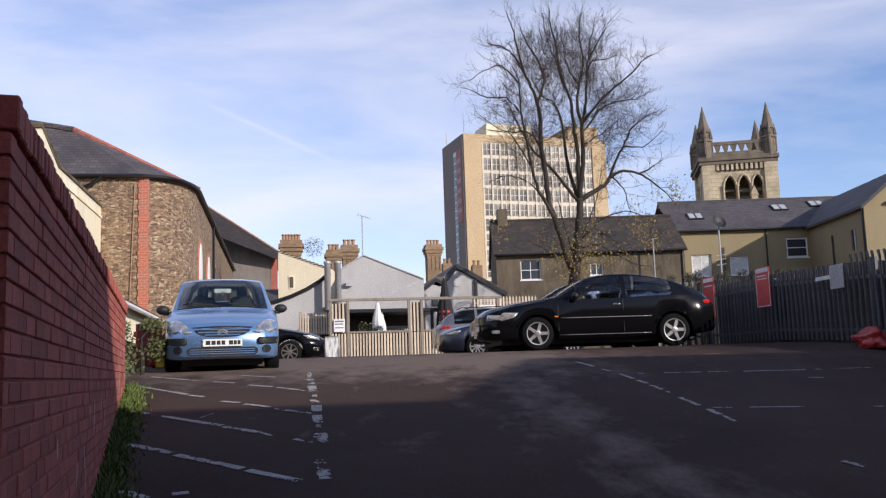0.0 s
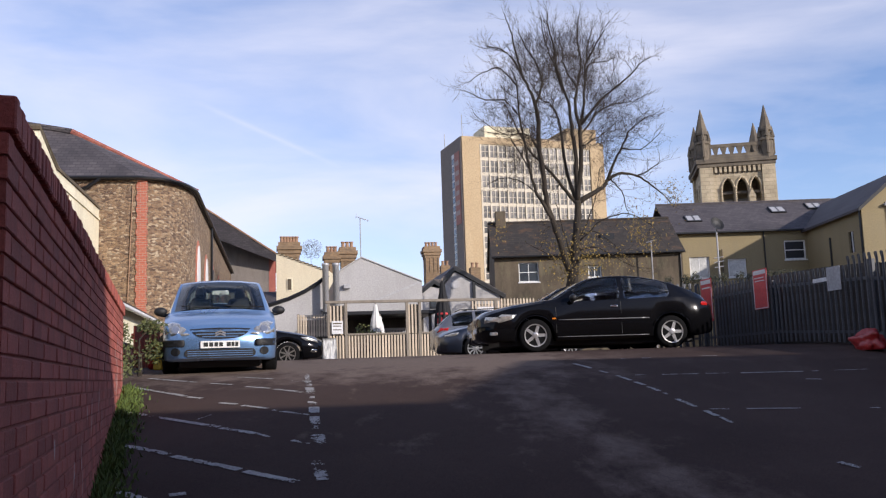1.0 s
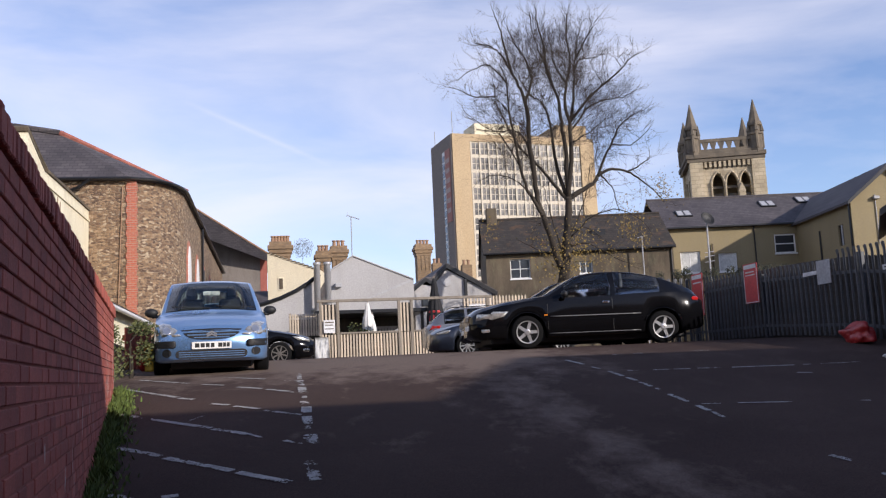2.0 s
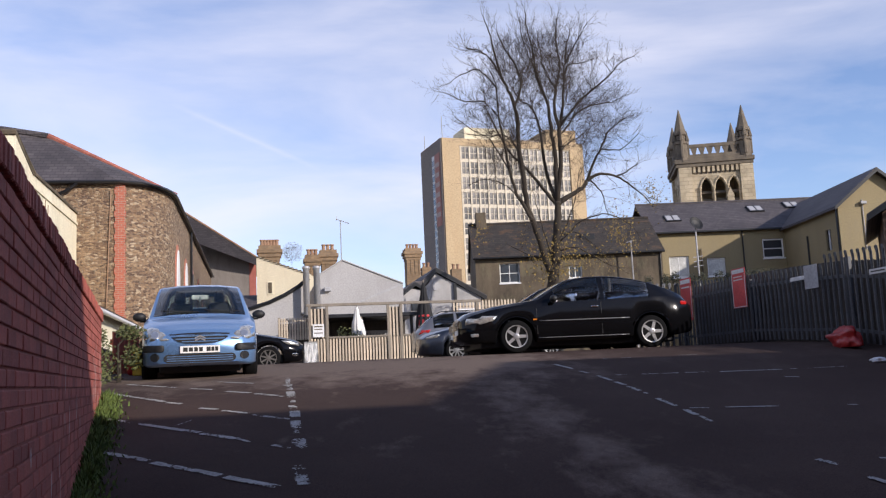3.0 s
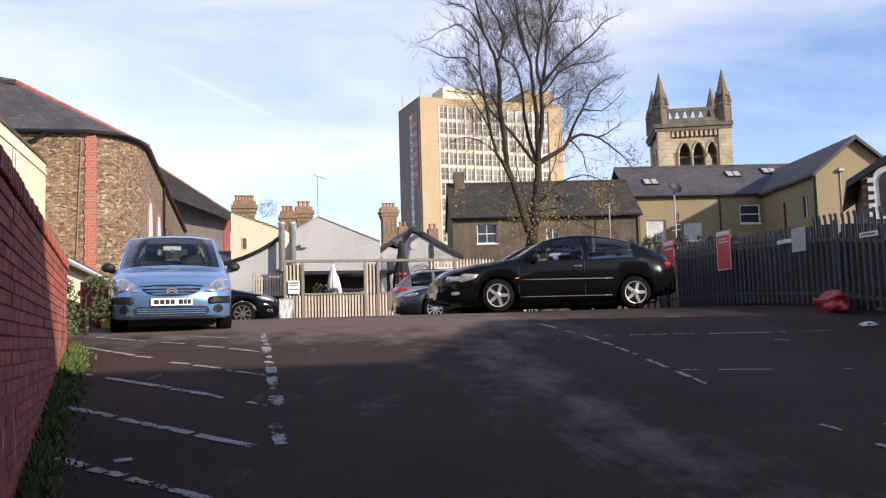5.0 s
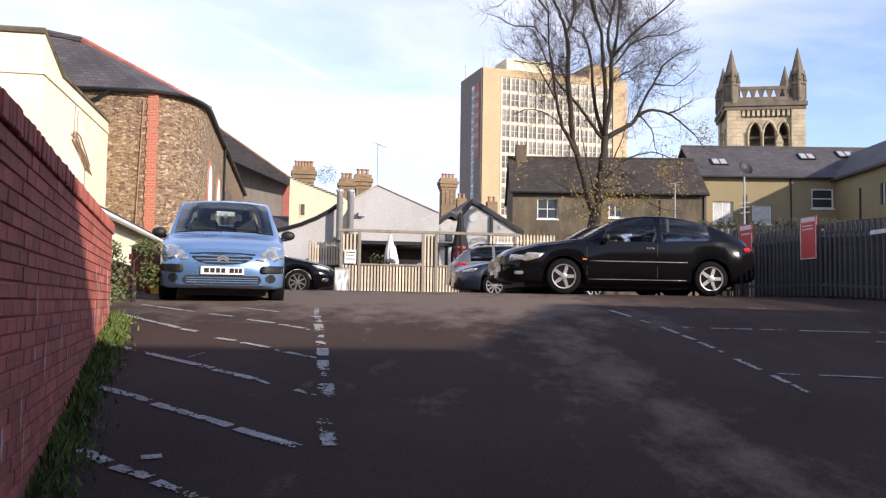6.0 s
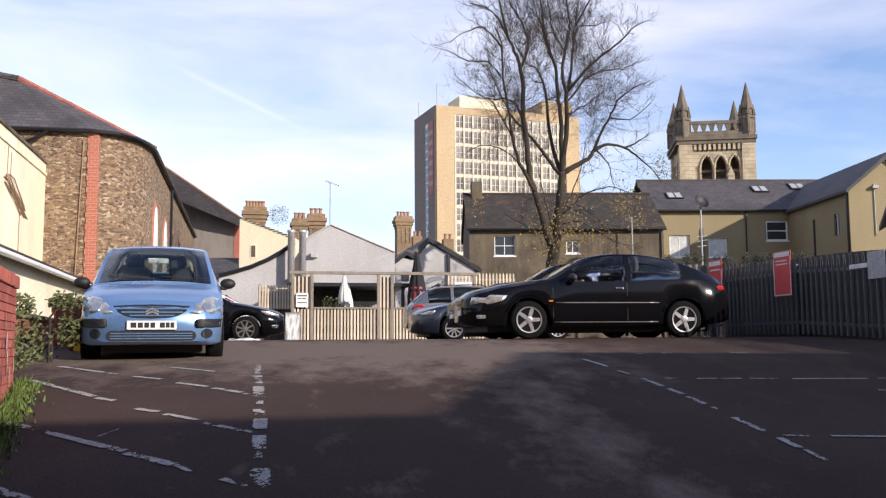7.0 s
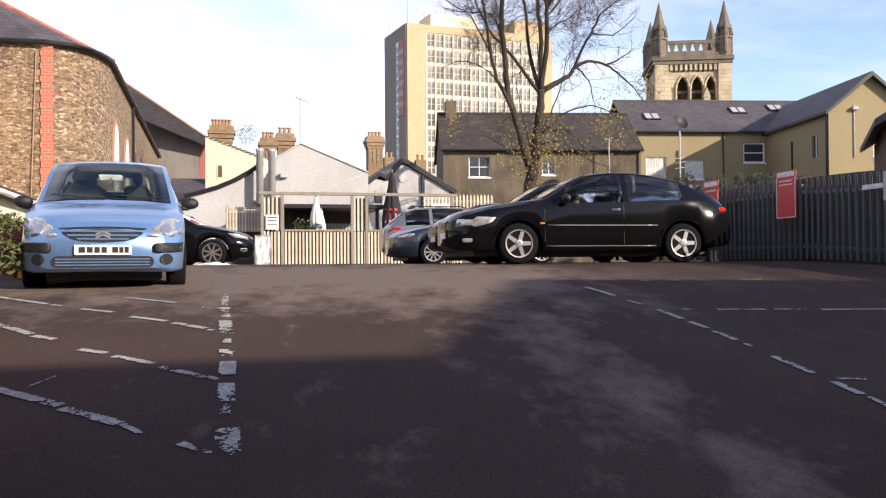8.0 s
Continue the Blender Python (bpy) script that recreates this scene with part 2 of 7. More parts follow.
def plain(name, c, rough=0.5, metal=0.0, coat=0.0):
    m, n, l, b = nodes_of(name)
    fine = noise_tex(n, l, 8, 6, 0.6)
    sp = ramp(n, l, fine.outputs["Fac"], [(0.3, tuple(v * 0.85 for v in c)), (0.7, tuple(min(v * 1.1, 1) for v in c))]).outputs["Color"]
    l.new(sp, b.inputs["Base Color"])
    b.inputs["Roughness"].default_value, b.inputs["Metallic"].default_value = rough, metal
    b.inputs["Coat Weight"].default_value, b.inputs["Coat Roughness"].default_value = coat, 0.05
    return m


ASPHALT = asphalt_material()
LINE = surf("worn_line_paint", (0.26, 0.25, 0.235), (0.47, 0.46, 0.43), 9, 70, 0.8, bump=0.4, dirt=(0.06, 0.055, 0.05), dirt_amt=1.0)
BRICK = surf("red_brick", (0.33, 0.078, 0.058), (0.42, 0.118, 0.084), 2.5, 70, 0.85, bump=0.5, rnd=0.22, dirt=(0.13, 0.045, 0.04), dirt_amt=0.5)
MORTAR = surf("dark_mortar", (0.28, 0.085, 0.066), (0.37, 0.125, 0.095), 2, 60, 0.95)
LIME = surf("lime_bloom", (0.55, 0.48, 0.44), (0.40, 0.25, 0.22), 6, 60, 0.95)
CREAM = surf("cream_render", (0.73, 0.66, 0.47), (0.82, 0.76, 0.58), 0.35, 18, 0.9, bump=0.15, dirt=(0.44, 0.36, 0.24), dirt_amt=0.45, stretch=(1, 1, 0.4))
YELLOW = surf("pale_yellow_render", (0.66, 0.58, 0.41), (0.74, 0.67, 0.50), 0.4, 18, 0.9, bump=0.15, dirt=(0.5, 0.42, 0.3), dirt_amt=0.3, stretch=(1, 1, 0.4))
OCHRE = surf("ochre_render", (0.24, 0.19, 0.103), (0.31, 0.252, 0.142), 0.3, 14, 0.9, bump=0.15, dirt=(0.24, 0.20, 0.13), dirt_amt=0.5, stretch=(1, 1, 0.4))
# weathered render, also darkened and mottled to imitate tree shade
GREYWALL = surf("weathered_shade_mottled_render", (0.050, 0.038, 0.026), (0.16, 0.125, 0.085), 0.75, 14, 0.92, bump=0.2, dirt=(0.18, 0.17, 0.10), dirt_amt=0.6, stretch=(1, 1, 0.5))
WHITEWALL = surf("white_painted_render", (0.33, 0.322, 0.318), (0.44, 0.43, 0.425), 0.5, 20, 0.85, bump=0.05, dirt=(0.33, 0.32, 0.30), dirt_amt=0.6, stretch=(1, 1, 0.6))
DARKRENDER = surf("dark_grey_render", (0.15, 0.13, 0.115), (0.24, 0.21, 0.185), 0.3, 12, 0.92, bump=0.2, dirt=(0.08, 0.07, 0.06), dirt_amt=0.6, stretch=(1, 1, 0.5))
RUBBLE = rubble("rubble_stone", 8.5)
ASHLAR = courses("bath_stone_ashlar", (0.40, 0.33, 0.22), (0.50, 0.42, 0.29), (0.28, 0.23, 0.16), 1.1, 0.42, 0.02, 0.9, 0.2, lichen=(0.20, 0.17, 0.13), axes="SUM")
ASHLARDARK = surf("weathered_stone", (0.09, 0.077, 0.062), (0.20, 0.165, 0.12), 0.8, 10, 0.92, bump=0.3)
CONCRETE = surf("tan_brick_cladding", (0.40, 0.295, 0.175), (0.49, 0.375, 0.23), 0.08, 3, 0.85, bump=0.1, dirt=(0.38, 0.25, 0.12), dirt_amt=0.4)
# darker brown that stands for shade on the tower's left side
DARKCLAD = surf("shade_toned_cladding", (0.20, 0.17, 0.15), (0.26, 0.22, 0.19), 0.1, 3, 0.85, bump=0.1)
SLATE = courses("grey_slate", (0.062, 0.053, 0.056), (0.096, 0.083, 0.084), (0.03, 0.027, 0.028), 0.32, 0.16, 0.012, 0.65, 0.5)
SLATEBROWN = courses("mossy_brown_slate", (0.028, 0.022, 0.018), (0.048, 0.038, 0.031), (0.016, 0.018, 0.015), 0.32, 0.16, 0.012, 0.8, 0.5, lichen=(0.17, 0.085, 0.035))
REDTILE = surf("red_ridge_tile", (0.25, 0.075, 0.054), (0.34, 0.125, 0.09), 2, 20, 0.85, rnd=0.15)
REDBRICKFAR = courses("red_brick_quoin", (0.36, 0.09, 0.055), (0.46, 0.14, 0.085), (0.34, 0.25, 0.19), 0.23, 0.078, 0.01, 0.9, 0.4, axes="SUM")
BUFFBRICK = courses("buff_chimney_brick", (0.20, 0.125, 0.068), (0.31, 0.20, 0.105), (0.22, 0.17, 0.12), 0.23, 0.08, 0.012, 0.9, 0.4, lichen=(0.09, 0.065, 0.05), axes="SUM")
TERRACOTTA = surf("terracotta", (0.26, 0.15, 0.09), (0.36, 0.23, 0.15), 2, 20, 0.85)
BLACKPAINT = plain("black_gloss_paint", (0.012, 0.012, 0.013), 0.35)
WHITEPAINT = surf("white_gloss_paint", (0.70, 0.70, 0.69), (0.80, 0.80, 0.79), 0.6, 20, 0.5, bump=0.05)
PANE = plain("dark_window_glass", (0.035, 0.04, 0.048), 0.06)
PALEPANE = surf("net_curtained_glass", (0.45, 0.45, 0.43), (0.6, 0.6, 0.57), 2, 10, 0.25, bump=0)
STEEL = surf("galvanised_steel", (0.075, 0.08, 0.088), (0.12, 0.126, 0.138), 2.5, 40, 0.62, metal=0.3, bump=0.1, rnd=0.12)
TIMBER = surf("weathered_timber_slat", (0.50, 0.41, 0.31), (0.68, 0.58, 0.45), 1.5, 30, 0.85, rnd=0.25, stretch=(6, 6, 0.6))
TIMBERDARK = surf("dark_timber_backing", (0.045, 0.04, 0.035), (0.08, 0.068, 0.058), 1.5, 30, 0.9, stretch=(5, 5, 0.5))
FRAMEWOOD = surf("grey_timber_frame", (0.20, 0.17, 0.135), (0.29, 0.25, 0.20), 1.5, 30, 0.85, rnd=0.1, stretch=(3, 3, 0.6))
BARK = surf("bark", (0.024, 0.018, 0.013), (0.050, 0.039, 0.028), 1.2, 22, 0.95, bump=0.8, dist=0.03)
TWIG = surf("twig_bark", (0.045, 0.033, 0.026), (0.075, 0.056, 0.043), 1.2, 22, 0.95, bump=0)
YLEAF = surf("autumn_leaf", (0.13, 0.095, 0.022), (0.25, 0.17, 0.04), 3, 20, 0.7, rnd=0.3, bump=0)
GLEAF = surf("green_leaf", (0.060, 0.074, 0.020), (0.115, 0.125, 0.042), 3, 20, 0.7, rnd=0.35, bump=0)
IVY = surf("dark_ivy_leaf", (0.018, 0.022, 0.010), (0.040, 0.042, 0.018), 3, 20, 0.7, rnd=0.35, bump=0)
GRASS = surf("moss_and_grass", (0.055, 0.095, 0.018), (0.105, 0.145, 0.032), 4, 30, 0.9, rnd=0.35, bump=0)
RUBBER = plain("tyre_rubber", (0.007, 0.007, 0.0075), 0.92)
RUBBER.node_tree.nodes["Principled BSDF"].inputs["Specular IOR Level"].default_value = 0.12
ALLOY = plain("silver_alloy", (0.62, 0.62, 0.63), 0.28, 0.85)
CHROME = plain("chrome", (0.75, 0.75, 0.76), 0.12, 1.0)
BLACKPLASTIC = plain("black_plastic", (0.009, 0.009, 0.010), 0.6)
INTERIOR = plain("dark_cabin_fabric", (0.03, 0.03, 0.032), 0.9)
LAMPGLASS = surf("headlamp_glass", (0.34, 0.33, 0.30), (0.72, 0.71, 0.66), 14, 60, 0.10, metal=0.6, bump=0.15, coat=1.0)
REDLAMP = plain("red_lamp_lens", (0.45, 0.015, 0.012), 0.12, 0.0, 1.0)
AMBER = plain("amber_lens", (0.6, 0.18, 0.02), 0.12, 0.0, 1.0)
BLUECAR = surf("light_blue_metallic_paint", (0.145, 0.275, 0.50), (0.158, 0.295, 0.53), 0.4, 300, 0.30, metal=0.45, bump=0, coat=0.8)
BLACKCAR = surf("black_car_paint", (0.003, 0.003, 0.004), (0.005, 0.005, 0.006), 0.4, 200, 0.07, bump=0, coat=0.0)
GREYCAR = surf("silver_grey_car_paint", (0.17, 0.175, 0.19), (0.20, 0.205, 0.22), 0.4, 300, 0.3, metal=0.5, bump=0, coat=0.8)
NAVYCAR = surf("dark_navy_car_paint", (0.012, 0.016, 0.028), (0.016, 0.021, 0.035), 0.4, 300, 0.3, metal=0.2, bump=0, coat=0.8)
WHITECAR = surf("white_car_paint", (0.70, 0.70, 0.70), (0.76, 0.76, 0.76), 0.4, 100, 0.35, bump=0, coat=0.7)
GLASS = glass_material("car_glass", (0.50, 0.57, 0.55))
DARKGLASS = glass_material("tinted_car_glass", (0.78, 0.81, 0.81))
TINTGLASS = glass_material("dark_car_glass", (0.40, 0.45, 0.46))
PLATEWHITE = plain("number_plate_white", (0.78, 0.78, 0.76), 0.45)
PLATEINK = plain("plate_ink", (0.02, 0.02, 0.02), 0.5)
NAVYRIM = plain("dark_alloy", (0.22, 0.20, 0.18), 0.35, 0.7)
SIGNRED = surf("faded_red_sign", (0.50, 0.035, 0.04), (0.60, 0.06, 0.06), 2, 20, 0.5, bump=0)
SIGNWHITE = surf("white_sign_panel", (0.62, 0.62, 0.62), (0.72, 0.72, 0.72), 2, 20, 0.55, bump=0)
BANNERRED = surf("faded_banner_cloth", (0.40, 0.17, 0.14), (0.47, 0.23, 0.19), 0.4, 8, 0.8, bump=0)
BANNERPALE = surf("faded_banner_print", (0.46, 0.36, 0.33), (0.52, 0.42, 0.38), 0.4, 8, 0.8, bump=0)
SIGNGREY = surf("grey_sign_panel", (0.34, 0.34, 0.35), (0.42, 0.42, 0.43), 2, 20, 0.6, bump=0)
GREYPIPE = surf("grey_flue_metal", (0.36, 0.36, 0.37), (0.46, 0.46, 0.47), 1.5, 20, 0.5, metal=0.4, bump=0.05)
CANVASBLACK = surf("black_canvas", (0.012, 0.012, 0.014), (0.022, 0.022, 0.024), 3, 40, 0.9)
CANVASWHITE = surf("white_canvas", (0.66, 0.65, 0.62), (0.76, 0.75, 0.72), 3, 40, 0.9)
REDPLASTIC = surf("red_plastic_sheet", (0.28, 0.012, 0.012), (0.40, 0.022, 0.02), 2.5, 30, 0.45)
REDPAINT = surf("faded_red_panel", (0.42, 0.08, 0.05), (0.52, 0.13, 0.08), 2.5, 30, 0.7)
YELLOWPAINT = plain("yellow_panel", (0.68, 0.48, 0.05), 0.6)
PLASTICWHITE = surf("white_plastic_sheet", (0.70, 0.71, 0.72), (0.80, 0.81, 0.82), 3, 30, 0.4)


# ---- mesh helpers ----
def as_mesh(bm, name, mats, smooth=False):
    me = bpy.data.meshes.new(name)
    bm.to_mesh(me)
    bm.free()
    for m in mats if isinstance(mats, (list, tuple)) else (mats,):
        me.materials.append(m)
    if smooth:
        me.shade_smooth()
    return me


def part(name, bm, material, parent, label="", smooth=False):
    ob = new(name, as_mesh(bm, name, material, smooth))
    ob.parent = parent
    return tagged(ob, label)


def thing(name, label, category, m, group="", kind=""):
    ob = new(name)
    ob.empty_display_size = 0.3
    ob.matrix_basis = m
    return tagged(ob, label, category, group, kind)


def solid(name, bm, material, label, category, m=None, group="", kind="", smooth=False):
    ob = new(name, as_mesh(bm, name, material, smooth))
    if m is not None:
        ob.matrix_basis = m
    return tagged(ob, label, category, group, kind)


def add_box(bm, x0, x1, y0, y1, z0, z1, bevel=0.0, mat=0, m=None):
    vs = [bm.verts.new((x, y, z)) for x in (x0, x1) for y in (y0, y1) for z in (z0, z1)]
    fs = [bm.faces.new([vs[i] for i in f]) for f in ((0, 1, 3, 2), (4, 6, 7, 5), (0, 4, 5, 1), (2, 3, 7, 6), (0, 2, 6, 4), (1, 5, 7, 3))]
    for f in fs:
        f.material_index = mat
    if bevel:
        es = {e for f in fs for e in f.edges}
        r = bmesh.ops.bevel(bm, geom=list(es), offset=bevel, segments=1, affect="EDGES")
        vs = list({v for f in r["faces"] for v in f.verts} | {v for v in vs if v.is_valid})
    if m is not None:
        bmesh.ops.transform(bm, matrix=m, verts=vs)
    return bm


def box(x0, x1, y0, y1, z0, z1, bevel=0.0):
    return add_box(bmesh.new(), x0, x1, y0, y1, z0, z1, bevel)


def add_prism(bm, outline, y0, y1, mat=0):
    """Outline of (x, z) pushed along y."""
    a = [bm.verts.new((x, y0, z)) for x, z in outline]
    b = [bm.verts.new((x, y1, z)) for x, z in outline]
    fs = [bm.faces.new(a), bm.faces.new(b[::-1])]
    for i in range(len(a)):
        j = (i + 1) % len(a)
        fs.append(bm.faces.new((a[j], a[i], b[i], b[j])))
    for f in fs:
        f.material_index = mat
    bmesh.ops.recalc_face_normals(bm, faces=fs)
    return bm


def prism(outline, y0, y1):
    return add_prism(bmesh.new(), outline, y0, y1)


def add_lathe(bm, profile, segs=20, axis="Z", at=(0, 0, 0)):
    """Profile of (r, h) turned round an axis."""
    rings = []
    for r, h in profile:
        ring = []
        for i in range(segs):
            c, s = math.cos(2 * math.pi * i / segs) * r, math.sin(2 * math.pi * i / segs) * r
            p = (c, s, h) if axis == "Z" else (c, h, s)
            ring.append(bm.verts.new((p[0] + at[0], p[1] + at[1], p[2] + at[2])))
        rings.append(ring)
    fs = []
    for a, b in zip(rings, rings[1:]):
        for i in range(segs):
            fs.append(bm.faces.new((a[i], a[(i + 1) % segs], b[(i + 1) % segs], b[i])))
    fs += [bm.faces.new(rings[0]), bm.faces.new(rings[-1])]
    bmesh.ops.recalc_face_normals(bm, faces=fs)
    return bm


def lathe(profile, segs=20, axis="Z"):
    return add_lathe(bmesh.new(), profile, segs, axis)


def tube_data(vs, fs, pts, radii, sides=5):
    """Appends a tapered tube to plain vertex and face lists."""
    base = len(vs)
    for k, (p, r) in enumerate(zip(pts, radii)):
        d = (pts[min(k + 1, len(pts) - 1)] - pts[max(k - 1, 0)]).normalized()
        a = d.orthogonal().normalized()
        b = d.cross(a)
        for i in range(sides):
            w = 2 * math.pi * i / sides
            vs.append(p + a * (math.cos(w) * r) + b * (math.sin(w) * r))
    for k in range(len(pts) - 1):
        for i in range(sides):
            j = (i + 1) % sides
            fs.append((base + k * sides + i, base + k * sides + j, base + (k + 1) * sides + j, base + (k + 1) * sides + i))
    fs.append(tuple(base + i for i in range(sides))[::-1])
    fs.append(tuple(base + (len(pts) - 1) * sides + i for i in range(sides)))


def tube(pts, radius, sides=8):
    vs, fs = [], []
    pts = [Vector(p) for p in pts]
    tube_data(vs, fs, pts, [radius] * len(pts), sides)
    me = bpy.data.meshes.new("tube")
    me.from_pydata(vs, [], fs)
    bm = bmesh.new()
    bm.from_mesh(me)
    bpy.data.meshes.remove(me)
    return bm


def from_lists(name, vs, fs, mat, smooth=False):
    me = bpy.data.meshes.new(name)
    me.from_pydata([tuple(v) for v in vs], [], fs)
    me.materials.append(mat)
    if smooth:
        me.shade_smooth()
    return me


def holed_wall(w, h, t, holes, top=None):
    """A wall in local x (0..w), z (0..h), y (0..t, front at 0) with rectangular openings (x0, x1, z0, z1)."""
    bm = bmesh.new()
    xs = sorted({0, w, *(v for a in holes for v in a[:2])})
    zs = sorted({0, h, *(v for a in holes for v in a[2:])})

    def is_hole(x, z):
        return any(a < x < b and c < z < d for a, b, c, d in holes)

    def quad(*p):
        bm.faces.new([bm.verts.new(q) for q in p])

    for x0, x1 in zip(xs, xs[1:]):
        for z0, z1 in zip(zs, zs[1:]):
            if not is_hole((x0 + x1) / 2, (z0 + z1) / 2):
                quad((x0, 0, z0), (x1, 0, z0), (x1, 0, z1), (x0, 0, z1))
                quad((x0, t, z0), (x0, t, z1), (x1, t, z1), (x1, t, z0))
    for a, b, c, d in [*holes, (0, w, 0, h)]:
        quad((a, 0, c), (a, t, c), (a, t, d), (a, 0, d))
        quad((b, 0, c), (b, 0, d), (b, t, d), (b, t, c))
        quad((a, 0, d), (a, t, d), (b, t, d), (b, 0, d))
        quad((a, 0, c), (b, 0, c), (b, t, c), (a, t, c))
    bmesh.ops.remove_doubles(bm, verts=bm.verts, dist=0.0005)
    bmesh.ops.recalc_face_normals(bm, faces=bm.faces)
    return bm


def sash(parent, x0, x1, y, z0, z1, cols=2, rows=2, frame=0.06, pane=None, sill=True, frame_mat=None):
    """A window in the plane y: frame with glazing bars, pane, sill."""
    wf = bmesh.new()
    f = frame
    for a in ((x0, x0 + f, z0, z1), (x1 - f, x1, z0, z1), (x0 + f, x1 - f, z0, z0 + f), (x0 + f, x1 - f, z1 - f, z1)):
        add_box(wf, a[0], a[1], y, y + 0.08, a[2], a[3])
    for i in range(1, cols):
        c = x0 + (x1 - x0) * i / cols
        add_box(wf, c - f * 0.3, c + f * 0.3, y + 0.02, y + 0.06, z0 + f, z1 - f)
    for i in range(1, rows):
        c = z0 + (z1 - z0) * i / rows
        add_box(wf, x0 + f, x1 - f, y + 0.018, y + 0.062, c - f * 0.35, c + f * 0.35)
    win = part("window", wf, frame_mat or WHITEPAINT, parent)
    part("pane", box(x0 + f * 0.5, x1 - f * 0.5, y + 0.035, y + 0.045, z0 + f * 0.5, z1 - f * 0.5), pane or PANE, win)
    if sill:
        part("sill", box(x0 - 0.06, x1 + 0.06, y - 0.16, y + 0.1, z0 - 0.09, z0 - 0.002, 0.01), frame_mat or WHITEPAINT, win)
    return win


YAW = 10.5
SITE = Matrix.Rotation(radians(YAW), 4, "Z")


def at_site(u, v, z, turn=0.0):
    """Pose in the town's grid, which is turned against the world's axes."""
    return SITE @ Matrix.Translation((u, v, z)) @ Matrix.Rotation(radians(turn), 4, "Z")


GY = np.array([-400, -30, 0, 7.7, 10.3, 13, 16.7, 20, 24, 29, 3000.0])
GZ = np.array([-4.4, -4.4, -0.13, 0.97, 1.33, 1.62, 1.84, 1.85, 1.80, 1.84, 1.84])


def ground_z(x, y):
    z = sum(float(np.interp(y + d, GY, GZ)) for d in (-0.8, -0.4, 0, 0.4, 0.8)) / 5
    return z - 0.027 * (max(min(x, 9), -9) + 1) * min(max((15 - y) / 5, 0), 1) * min(max((y + 25) / 20, 0), 1)


# ---- ground ----
def ground_sheet():
    xs = sorted({*np.linspace(-12, 14, 66), -3000, -1200, -500, -200, -80, -40, -24, 24, 40, 80, 200, 500, 1200, 3000})
    ys = sorted({*np.linspace(-2, 22, 81), -400, -120, -60, -30, -20, -12, -6, 24, 29, 36, 60, 120, 300, 800, 1800, 3000})
    vs = [(x, y, ground_z(x, y) + 0.004 * noise.noise(Vector((x * 0.5, y * 0.5, 0)))) for y in ys for x in xs]
    n = len(xs)
    fs = [(j * n + i, j * n + i + 1, (j + 1) * n + i + 1, (j + 1) * n + i) for j in range(len(ys) - 1) for i in range(n - 1)]
    ob = new("ground", from_lists("ground", vs, fs, ASPHALT, True))
    return tagged(ob, "dark worn asphalt of a sloping car park", "ground", kind="structure")


ground_sheet()
line_rng = random.Random(5)


def painted_line(x0, y0, x1, y1, width=0.085, wear=0.25):
    """A worn painted stripe lying on the asphalt, broken where the paint has gone."""
    a, b = Vector((x0, y0, 0)), Vector((x1, y1, 0))
    d = (b - a).normalized()
    s = Vector((-d.y, d.x, 0))
    length = (b - a).length
    n, lanes = max(int(length / 0.013), 4), 10
    bm = bmesh.new()
    rows = []
    for k in range(n + 1):
        row = []
        for i in range(lanes + 1):
            p = a.lerp(b, k / n) + s * width * (i / lanes - 0.5) * (0.82 if x0 < 0 else 0.74)
            p += s * line_rng.uniform(-0.003, 0.003) + d * line_rng.uniform(-0.004, 0.004)
            row.append(bm.verts.new((p.x, p.y, ground_z(p.x, p.y) + 0.007)))
        rows.append(row)
    for k in range(n):
        for i in range(lanes):
            c = (rows[k][i].co + rows[k + 1][i + 1].co) / 2
            worn = 0.75 * noise.noise(Vector((c.x * 3.1, c.y * 3.1, 2.0))) + 0.6 * noise.noise(Vector((c.x * 13, c.y * 13, 5.0))) + 0.55 * noise.noise(Vector((c.x * 45, c.y * 45, 9.0)))
            limit = 0.38 - 0.26 * min(wear, 1.3) - (0.24 if i in (0, lanes - 1) else 0.10 if i in (1, lanes - 2) else 0.0)
            if worn < limit:
                bm.faces.new((rows[k][i], rows[k][i + 1], rows[k + 1][i + 1], rows[k + 1][i]))
    bmesh.ops.delete(bm, geom=[v for v in bm.verts if not v.link_faces], context="VERTS")
    bmesh.ops.recalc_face_normals(bm, faces=bm.faces)
    return solid("parking_line", bm, LINE, "worn white paint line on asphalt", "road marking", group="parking bay lines", kind="structure")


# bays on the sunny side, from the street end upwards
for seg in ((-2.29, 6.29, -1.91, 5.96, 0.10, 0.3), (-1.85, 5.90, -1.61, 5.76, 0.10, 0.4), (-1.56, 5.70, -0.85, 5.20, 0.09, 0.9), (-1.76, 6.06, -1.66, 6.10, 0.09, 0.3),
            (-2.67, 7.61, -2.13, 7.24, 0.10, 0.3), (-2.07, 7.17, -1.44, 6.73, 0.10, 0.3), (-1.39, 6.68, -0.96, 6.38, 0.10, 0.8)):
    painted_line(*seg)
for seg in ((-3.30, 9.20, -2.34, 8.54, 0.09, 0.3), (-2.34, 8.54, -1.99, 8.31, 0.10, 0.3), (-1.96, 8.26, -1.59, 8.01, 0.10, 0.3), (-1.57, 8.00, -1.44, 7.86, 0.05, 1.2),
            (-1.22, 7.72, -1.03, 7.58, 0.07, 1.0), (-2.30, 8.65, -2.21, 8.94, 0.02, 0.6)):
    painted_line(*seg)
